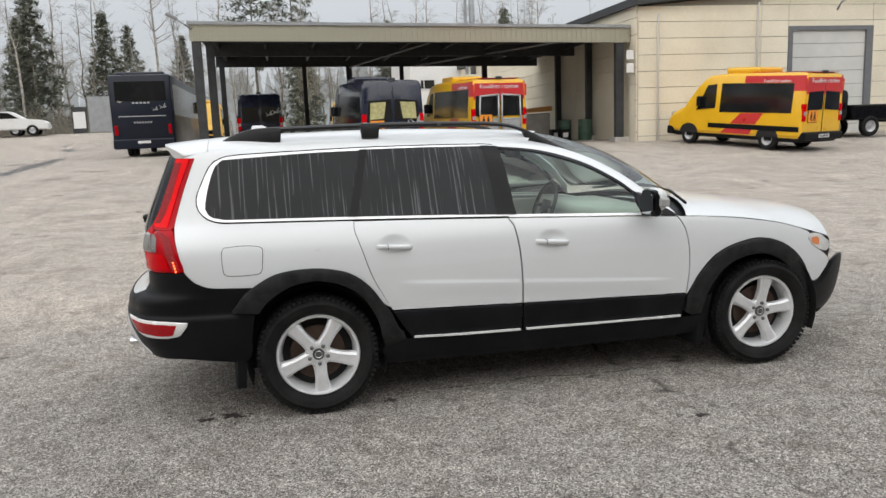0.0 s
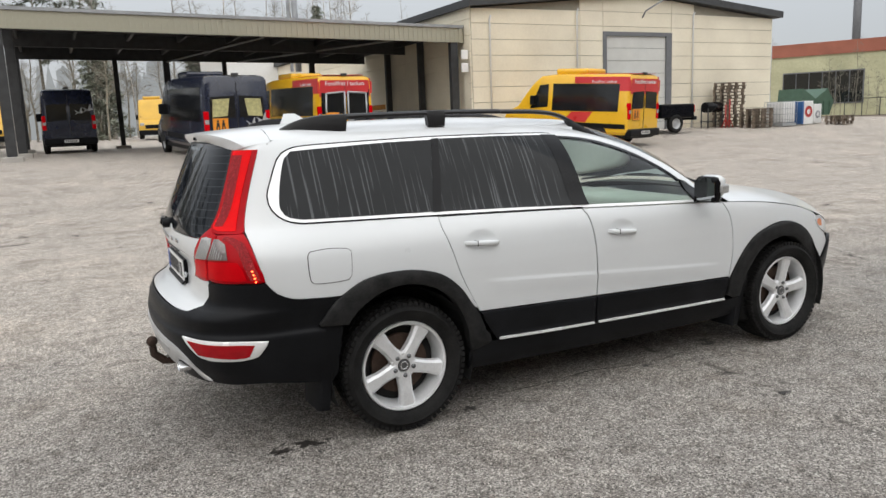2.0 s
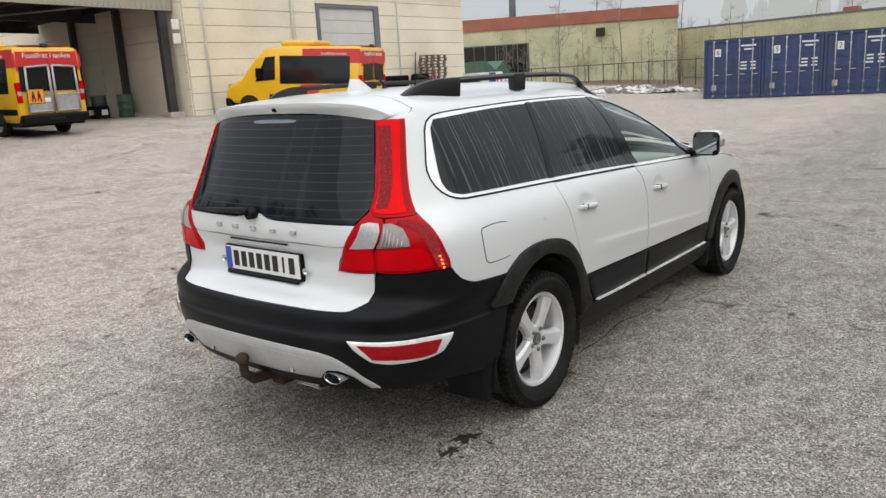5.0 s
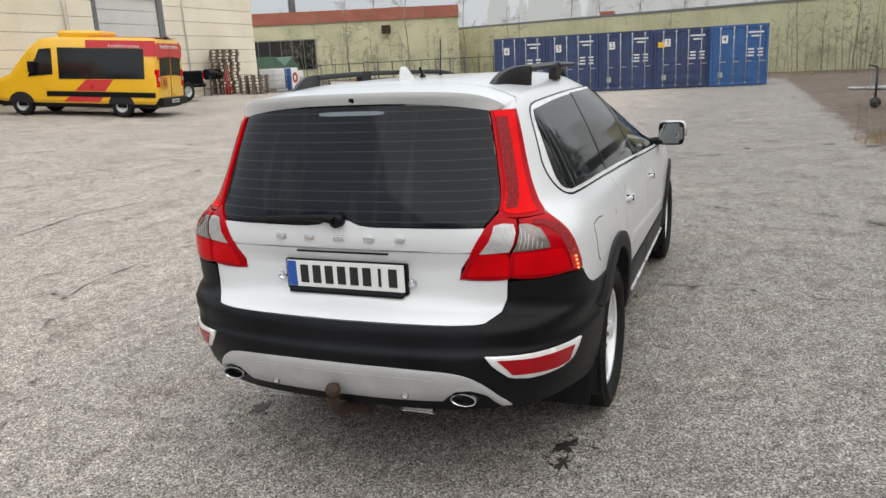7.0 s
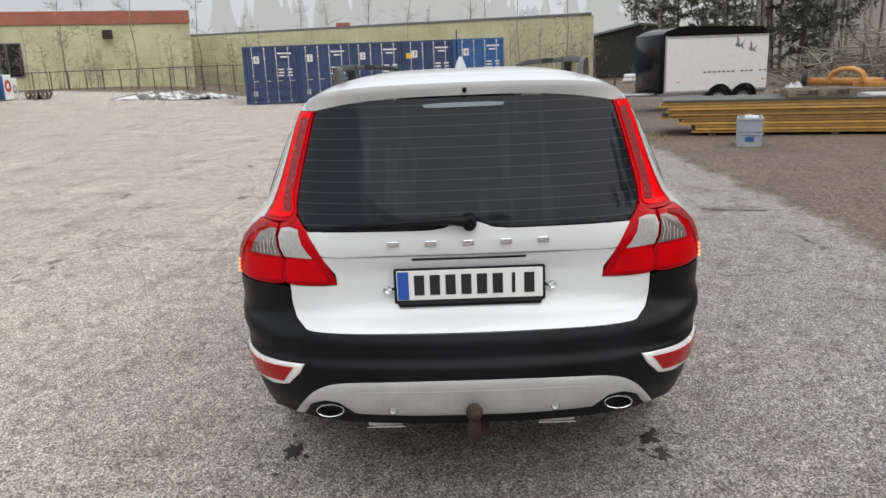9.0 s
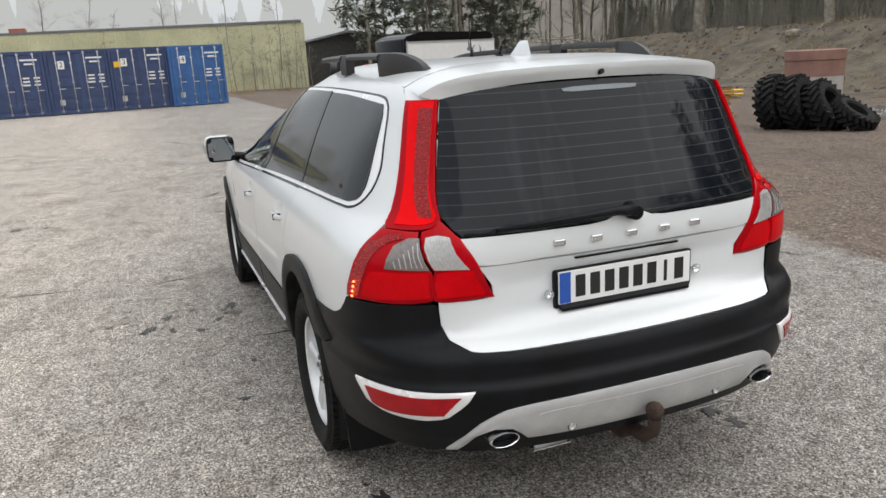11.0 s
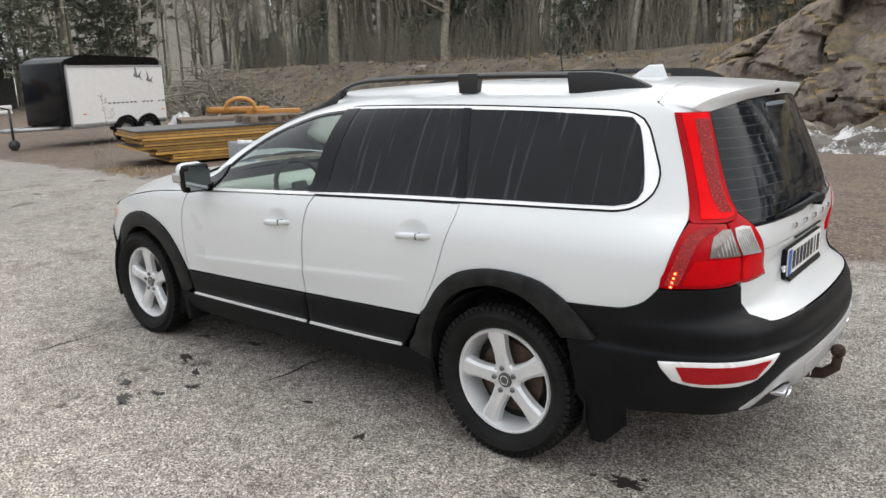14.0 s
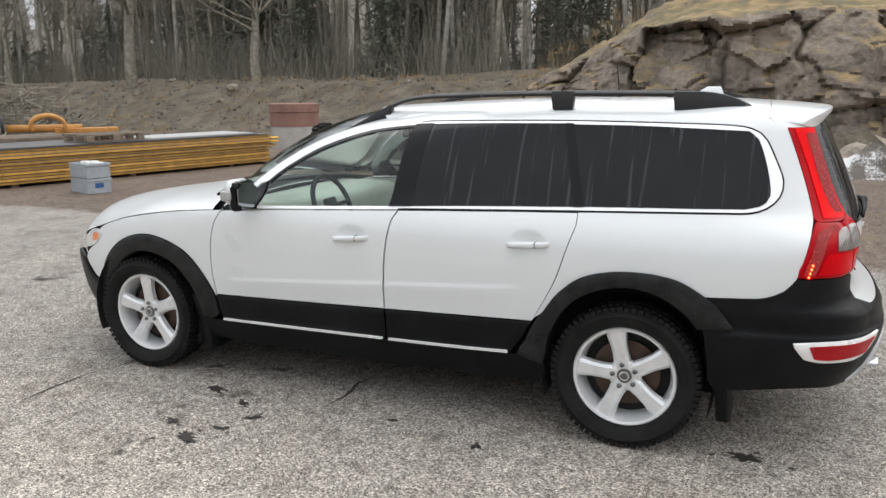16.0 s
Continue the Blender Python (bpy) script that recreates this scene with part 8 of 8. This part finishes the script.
def conifer(seed, h, r, first, reach, pine=False, lush=40):
    """A trunk with drooping limbs carrying many small needle sprays."""
    rg = random.Random(seed)
    bm = bmesh.new()
    lean_ = Vector((rg.gauss(0, .02), rg.gauss(0, .02), 1))
    tube(bm, [lean_ * (h * k / 6) for k in range(7)], [r * (1 - .92 * k / 6) + .01 for k in range(7)], 7, False, 0)
    n = 46 if pine else 80
    for i in range(n):
        t = first + (1 - first) * (i / n)**.9
        a = i * 2.4 + rg.uniform(-.4, .4)
        L_ = reach * ((1 - t) * 1.1 + .10) * rg.uniform(.7, 1.15) if not pine else reach * (.45 + .55 * math.sin(math.pi * min(1, (t - first) / (1 - first)))) * rg.uniform(.5, 1.1)
        d = Vector((math.cos(a), math.sin(a), -.18 if not pine else rg.uniform(.05, .5)))
        p0 = lean_ * (h * t)
        tube(bm, [p0, p0 + d * L_ * .6, p0 + d * L_ + Vector((0, 0, .08 * L_))], [.03, .018, .006], 4, False, 1)
        for k in range(int(14 + lush * L_ / reach)):
            s = rg.uniform(.25 if not pine else .5, 1.0)
            c = p0 + d * (L_ * s) + Vector((rg.gauss(0, .12), rg.gauss(0, .12), rg.gauss(-.03, .08))) * (1.0 + .4 * L_)
            w, l = rg.uniform(.05, .10), rg.uniform(.45, .90)
            u = Vector((rg.gauss(0, 1), rg.gauss(0, 1), rg.gauss(0, .5))).normalized()
            v = u.cross(Vector((rg.gauss(0, .4), rg.gauss(0, .4), 1))).normalized()
            f = bm.faces.new([bm.verts.new(q) for q in (c - u * l * .5, c + v * w, c + u * l * .5, c - v * w)])
            f.material_index = 2
    return bm


def tree_kind(name, bm, mats, label, category="tree"):
    tr_ = thing(name, (0, 0, -200), 0, label, category)
    tr_crown = None
    trunk, crown = bmesh.new(), bm
    t2 = bm.copy()
    for f in [f for f in t2.faces if f.material_index != 0]:
        t2.faces.remove(f)
    for v in [v for v in t2.verts if not v.link_faces]:
        t2.verts.remove(v)
    for f in [f for f in crown.faces if f.material_index == 0]:
        crown.faces.remove(f)
    for v in [v for v in crown.verts if not v.link_faces]:
        crown.verts.remove(v)
    trunk.free()
    part("trunk", t2, mats[0], tr_)
    part("crown", crown, mats, tr_)
    return tr_


BIRCH = [tree_kind("birch_tree", bare_tree(100 + k, 13 + k, .12 + .01 * k, .38, 22, 3.6), [M["birch"], M["twig"]], "bare birch with pale trunk and fine twigs") for k in range(4)]
ASPEN = [tree_kind("bare_tree", bare_tree(200 + k, 10 + 1.5 * k, .11, .26, 30, 3.4), [M["bark"], M["twig"]], "bare brown deciduous tree in winter") for k in range(3)]
OAK = [tree_kind("oak_tree", bare_tree(300, 12, .30, .22, 26, 6.5), [M["bark"], M["twig"]], "wide bare oak with crooked limbs")]
SPRUCE = [tree_kind("spruce_tree", conifer(400 + k, 12 + 3 * k, .16, .06, 3.0, False, 80), [M["bark"], M["twig"], M["needles"]], "dark green spruce with drooping limbs") for k in range(2)]
PINE = [tree_kind("pine_tree", conifer(500 + k, 14 + 2 * k, .17, .45, 2.8, True), [M["bark"], M["twig"], M["needles"]], "tall pine with a ragged dark crown") for k in range(3)]
YOUNG_PINE = [tree_kind("pine_tree", conifer(520 + k, 9 + 1.5 * k, .14, .22, 2.7, True), [M["bark"], M["twig"], M["needles"]], "young pine with low ragged green limbs") for k in range(2)]
SAPLING = [tree_kind("sapling", bare_tree(600 + k, 3.6 + .8 * k, .022, .15, 11, 1.3), [M["bark"], M["twig"]], "thin leafless sapling by the fence", "sapling") for k in range(3)]
USED = set()
random.seed(31)


def plant(kinds, x, y, k=1.0, group=""):
    src = random.choice(kinds)
    m = pose(x, y, ground_z(x, y) - .1, random.uniform(-2, 2), random.uniform(-2, 2), random.uniform(0, 360))
    if src.name not in USED:
        USED.add(src.name)
        src.matrix_basis = m
        src.scale = (k, k, k * random.uniform(.92, 1.1))
        ob = src
    else:
        ob = copy_thing(src, m)
        ob.scale = (k, k, k * random.uniform(.92, 1.1))
    if group:
        ob["group"] = group


# the wood behind the bank
for _ in range(420):
    x = random.uniform(-28, 56)
    y = -27 - .12 * max(0, x) - random.uniform(0, 34)
    u = random.random()
    if -20 < x < 8 and y > -31:
        y -= 5
    plant(BIRCH if u < .34 else ASPEN if u < .78 else PINE if u < .93 else SPRUCE if u < .96 else ASPEN, x, y, random.uniform(.8, 1.25), "wood behind the bank")
for x, y, kd, k in ((44, -19, PINE, 1.0), (48, -20.5, PINE, .9), (46, -23, SPRUCE, 1.0), (40, -26, ASPEN, 1.1), (52, -23, PINE, 1.0), (36, -25.5, ASPEN, .9), (27, -25, OAK, 1.0), (21, -27, OAK, .8), (33, -27, ASPEN, .9)):
    plant(kd, x, y, k, "wood behind the bank")
for _ in range(22):
    x, y = random.uniform(43, 66), random.uniform(-36, -17.5)
    plant(PINE + YOUNG_PINE + ASPEN + BIRCH, x, y, random.uniform(.8, 1.15), "wood behind the bank")
for x, y, k in ((46, -13.5, 1.0), (48.4, -15.4, .9), (44.5, -17.2, .85), (49.5, -18.4, 1.0)):
    plant(YOUNG_PINE, x, y, k, "wood behind the bank")
# young evergreens along the foot of the wood
for _ in range(24):
    x = random.uniform(2, 50)
    y = -26.5 - .12 * x - random.uniform(0, 8)
    plant(YOUNG_PINE + SPRUCE, x, y, random.uniform(.16, .42), "wood behind the bank")
# trees behind the walker's way, out of view, added for reflections in the car
for _ in range(36):
    x, y = random.uniform(-52, -30), random.uniform(-45, 55)
    plant(BIRCH + ASPEN + PINE, x, y, random.uniform(.8, 1.1), "trees behind the yard")
# the far edge of the yard
for x, y, kd, k in ((-19.6, 60, SPRUCE, .95), (-21.6, 64, SPRUCE, .8), (-26, 66, SPRUCE, .9), (-29, 66, SPRUCE, .75), (-32, 68, SPRUCE, .8), (-3, 74, PINE, 1.1), (1.0, 76, PINE, 1.0)):
    plant(kd, x, y, k, "trees beyond the yard")
for _ in range(150):
    x, y = random.uniform(-50, 30), random.uniform(58, 88)
    plant(BIRCH + ASPEN + ASPEN + SPRUCE[:1], x, y, random.uniform(.75, 1.1), "trees beyond the yard")
for _ in range(26):
    x, y = random.uniform(75, 125), random.uniform(-10, 95)
    plant(BIRCH + ASPEN, x, y, random.uniform(.6, 1.0), "trees beyond the yard")
for x, y, k in ((40, 25, 1.0), (43.6, 24.5, 1.7), (44.8, 20.5, 1.8), (46, 16.5, 1.6), (45, 12.5, 1.2), (44.0, 22.8, 1.0), (46.8, 14, 1.5), (46, -4.5, 1.5), (46.4, -7.5, 1.4), (45, 3, 1.1)):
    plant(SAPLING, x, y, k, "saplings by the fence")
for _ in range(70):
    t = random.random()
    x, y = 41 + 5.5 * t + random.uniform(-.8, 1.2), 27 - 16 * t + random.uniform(-1, 1)
    plant(SAPLING, x, y, random.uniform(.35, .8), "saplings by the fence")
for _ in range(26):
    plant(SAPLING, random.uniform(44, 47.5), random.uniform(-9.5, -2.5), random.uniform(.5, 1.0), "saplings by the fence")
plant(SAPLING, 10.15, -3.55, .28, "saplings by the fence")
plant(SAPLING, 10.6, -3.4, .22, "saplings by the fence")

# brush pile
bm = bmesh.new()
rg = random.Random(77)
for _ in range(420):
    a, rr = rg.uniform(0, math.tau), rg.random()**.6
    c = Vector((4.6 * rr * math.cos(a), 2.6 * rr * math.sin(a), .1 + rg.random() * 2.3 * (1 - rr**1.5)))
    d = Vector((rg.gauss(0, 1), rg.gauss(0, .7), rg.gauss(0, .35))).normalized() * rg.uniform(.6, 1.7)
    tube(bm, [c - d, c + Vector((rg.gauss(0, .1), rg.gauss(0, .1), .05)), c + d], [rg.uniform(.02, .05), .025, .006], 4, False)
tagged(link_mesh("brush_pile", bm, M["twig"], None, "large heap of cut grey-brown branches"), kind="stuff", category="branches").matrix_basis = pose(26.5, -16.8, ground_z(26.5, -16.8), 0, 0, 20)

# undergrowth: one mass of fine stems along the foot of the wood
bm = bmesh.new()
for _ in range(5200):
    x = rg.uniform(-24, 48)
    y = -24.5 - .12 * max(0, x) - rg.uniform(0, 9)
    if -20 < x < 9:
        y -= 5.5
    z, h = ground_z(x, y), rg.uniform(.6, 2.8)
    tube(bm, [(x, y, z), (x + rg.gauss(0, .2), y + rg.gauss(0, .2), z + h * .5), (x + rg.gauss(0, .4), y + rg.gauss(0, .4), z + h)], [.018, .012, .004], 3, False)
for _ in range(420):
    x = rg.uniform(-24, 50)
    y = -27 - .12 * max(0, x) - rg.uniform(0, 12)
    if -20 < x < 9:
        y -= 5.5
    z, h = ground_z(x, y), rg.uniform(3.0, 7.5)
    a = Vector((x, y, z))
    lean_by = Vector((rg.gauss(0, .5), rg.gauss(0, .5), h))
    tube(bm, [a, a + lean_by * .5 + Vector((rg.gauss(0, .15), rg.gauss(0, .15), 0)), a + lean_by], [.030, .020, .005], 3, False)
    for _ in range(4):
        b = a + lean_by * rg.uniform(.35, .9)
        tube(bm, [b, b + Vector((rg.gauss(0, .5), rg.gauss(0, .5), rg.uniform(.3, 1.0)))], [.010, .003], 3, False)
for _ in range(2400):
    x, y = rg.uniform(-48, -6), rg.uniform(53, 60)
    z, h = ground_z(x, y), rg.uniform(.5, 2.4)
    tube(bm, [(x, y, z), (x + rg.gauss(0, .2), y + rg.gauss(0, .2), z + h * .5), (x + rg.gauss(0, .4), y + rg.gauss(0, .4), z + h)], [.03, .02, .006], 3, False)
tagged(link_mesh("undergrowth", bm, M["twig"], None, "thin leafless undergrowth at the wood's edge"), kind="stuff", category="bushes")

# distance: woods far behind everything, their mist painted in as flat glowing colour
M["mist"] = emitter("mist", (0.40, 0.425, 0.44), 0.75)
# brown haze between the trunks, put in as an even glow
M["wood_mist_glow"] = emitter("wood_mist_glow", (0.33, 0.31, 0.275), 0.46)
M["pale_mist_glow"] = emitter("pale_mist_glow", (0.365, 0.372, 0.365), 0.88)
M["far_mist_glow"] = emitter("far_mist_glow", (0.30, 0.315, 0.32), 0.75)


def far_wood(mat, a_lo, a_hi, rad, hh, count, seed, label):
    """A flat band of tree tops, its mist a glowing colour: a low base and many ragged spires and crowns, all in the far
    distance.
    """
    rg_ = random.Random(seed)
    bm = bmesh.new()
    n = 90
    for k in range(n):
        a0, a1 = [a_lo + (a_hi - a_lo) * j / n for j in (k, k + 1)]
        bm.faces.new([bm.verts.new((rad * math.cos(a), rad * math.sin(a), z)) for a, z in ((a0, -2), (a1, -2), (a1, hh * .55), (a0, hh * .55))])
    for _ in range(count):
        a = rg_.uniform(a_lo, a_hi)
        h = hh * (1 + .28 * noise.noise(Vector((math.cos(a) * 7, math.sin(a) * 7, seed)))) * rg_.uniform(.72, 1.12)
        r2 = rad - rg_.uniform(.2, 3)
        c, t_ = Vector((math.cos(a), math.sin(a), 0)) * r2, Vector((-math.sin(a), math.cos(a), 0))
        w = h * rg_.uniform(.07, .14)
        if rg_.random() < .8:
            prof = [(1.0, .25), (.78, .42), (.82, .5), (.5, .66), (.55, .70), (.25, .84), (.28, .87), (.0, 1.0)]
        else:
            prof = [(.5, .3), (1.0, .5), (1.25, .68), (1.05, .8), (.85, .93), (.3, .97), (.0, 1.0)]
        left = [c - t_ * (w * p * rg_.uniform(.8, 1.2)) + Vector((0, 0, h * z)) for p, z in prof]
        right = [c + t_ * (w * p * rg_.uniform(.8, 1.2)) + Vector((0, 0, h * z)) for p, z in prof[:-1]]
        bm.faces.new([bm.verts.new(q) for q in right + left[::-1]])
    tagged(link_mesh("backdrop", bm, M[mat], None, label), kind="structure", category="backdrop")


far_wood("mist", 0.0, math.tau, 230, 15, 900, 3, "flat glowing band of far woods, mist painted in")
far_wood("wood_mist_glow", -1.95, -.40, 105, 17, 300, 5, "flat glowing brown woods behind the bank, mist painted in")
far_wood("pale_mist_glow", -.60, .30, 120, 14, 130, 6, "flat glowing pale spruces behind the shed, mist painted in")
far_wood("far_mist_glow", 1.05, 2.9, 125, 12, 300, 7, "flat glowing grey woods beyond the yard, mist painted in")
# out of view: added for what the paint and glass reflect
far_wood("wood_mist_glow", 2.9, 4.35, 90, 12, 240, 9, "flat glowing brown woods behind the yard, mist painted in")

# oil stains: thin films on the asphalt
M["oil"] = material("oil", (0.035, 0.031, 0.028), 0.5, 0, 0.4, 9)


def stain(x, y, rx, ry, rz, seed):
    bm = bmesh.new()
    n = 40
    c = bm.verts.new((0, 0, .004))
    rim_ = []
    for k in range(n):
        a = k * math.tau / n
        w = max(.15, .7 + .9 * noise.noise(Vector((math.cos(a) * 2.2, math.sin(a) * 2.2, seed))))
        rim_.append(bm.verts.new((rx * w * math.cos(a), ry * w * math.sin(a), .004)))
    for k in range(n):
        bm.faces.new((c, rim_[k], rim_[(k + 1) % n]))
    ob = link_mesh("oil_stain", bm, M["oil"], None, "dark oil spot on the asphalt")
    ob.matrix_basis = pose(x, y, 0, 0, 0, rz)
    tagged(ob, category="stain", kind="structure")


SPOTS = ((-1.91, -.77, .10, .045), (-2.04, -.79, .08, .035), (-1.01, -.80, .06, .04), (.97, -.60, .05, .045), (.93, -.68, .06, .03), (.58, -1.55, .05, .03), (.28, -.79, .07, .02),
         (.80, 1.02, .08, .045), (1.03, .73, .07, .03), (.45, 1.42, .05, .03), (.54, 1.13, .06, .025), (-1.95, .775, .10, .05), (.74, 1.44, .06, .035), (.55, 1.56, .09, .05), (.63, .64, .08, .04), (-.78, 1.13, .04, .03), (.38, 1.26, .05, .03), (-.30, 1.02, .05, .02))
for k, q in enumerate(SPOTS):
    stain(*q, (k * 37) % 60 - 30, k * 1.7)
    for j in range(3):
        a, d = k * 2.1 + j * 2.4, q[2] * (1.0 + .5 * j)
        stain(q[0] + d * math.cos(a), q[1] + .6 * d * math.sin(a), q[2] * .22, q[3] * .28, (k * 53 + j * 40) % 180, k + j * 5.3)
M["crack_dark"] = material("crack_dark", (0.04, 0.035, 0.030), 0.95, 0, 0.4, 9)


def crack(points, width, seed, mat="crack_dark", kind_of="asphalt_crack", label="ragged dark crack across the worn asphalt"):
    """A ragged open joint or damp streak on the asphalt, laid as a thin ribbon."""
    bm = bmesh.new()
    rg_ = random.Random(seed)
    P = []
    for a, b in zip(points, points[1:]):
        a, b = Vector((*a, 0)), Vector((*b, 0))
        n = max(2, int((b - a).length / .05))
        P += [a.lerp(b, k / n) for k in range(n)]
    P.append(Vector((*points[-1], 0)))
    sides_ = []
    for k, p in enumerate(P):
        d = (P[min(k + 1, len(P) - 1)] - P[max(k - 1, 0)]).normalized()
        n = Vector((-d.y, d.x, 0))
        p = p + n * (.055 * noise.noise(p * 1.9 + Vector((seed, 0, 0))) + .014 * noise.noise(p * 11))
        w = width * max(.12, .55 + 1.1 * noise.noise(p * 3.1 + Vector((0, seed, 0))))
        z = ground_z(p.x, p.y) + .004
        sides_.append((bm.verts.new((p + n * w).to_2d().to_3d() + Vector((0, 0, z))), bm.verts.new((p - n * w).to_2d().to_3d() + Vector((0, 0, z)))))
    for (a, b), (c, d) in zip(sides_, sides_[1:]):
        bm.faces.new((a, b, d, c))
    tagged(link_mesh(kind_of, bm, M[mat], None, label), category=kind_of.split("_")[1], kind="structure")


crack([(-.72, 3.50), (-.28, 3.64), (.04, 3.67), (.62, 3.64), (1.25, 3.80)], .010, 1)
crack([(2.3, 3.6), (1.98, 2.9), (1.83, 2.32), (1.76, 1.95), (1.70, 1.58), (1.66, 1.12), (1.60, .86), (1.66, .3), (1.58, -.4)], .007, 2)
crack([(.12, 1.02), (.09, .85), (.11, .64), (.02, .3)], .008, 3)
crack([(-1.04, -.71), (-.75, -.71), (-.43, -.69), (-.04, -.68), (.47, -.74), (.95, -.70)], .007, 4)
crack([(3.2, 6.2), (2.2, 6.4), (1.1, 6.1), (.1, 6.5), (-1.4, 6.3)], .012, 5)
crack([(8.5, 9.5), (6.0, 8.8), (4.2, 9.1), (1.5, 8.7)], .016, 6)

# damp streaks in the hollow before the coach
M["damp"] = material("damp", (0.085, 0.080, 0.076), 0.55, 0, 0.3, 3)
WET = dict(mat="damp", kind_of="damp_streak", label="dark damp streak on the yard's asphalt")
crack([(-12.2, 38.6), (-10.9, 30.0), (-10.1, 26.0), (-9.7, 22.5), (-9.8, 19.9)], .45, 11, **WET)
crack([(-10.1, 26.2), (-10.7, 25.4), (-11.2, 23.8)], .40, 12, **WET)
crack([(-7.5, 18.7), (-8.3, 18.1), (-9.4, 18.2)], .16, 13, **WET)
crack([(-7.7, 20.2), (-6.7, 19.8)], .14, 14, **WET)
crack([(-6.0, 22.2), (-5.3, 21.5)], .15, 15, **WET)
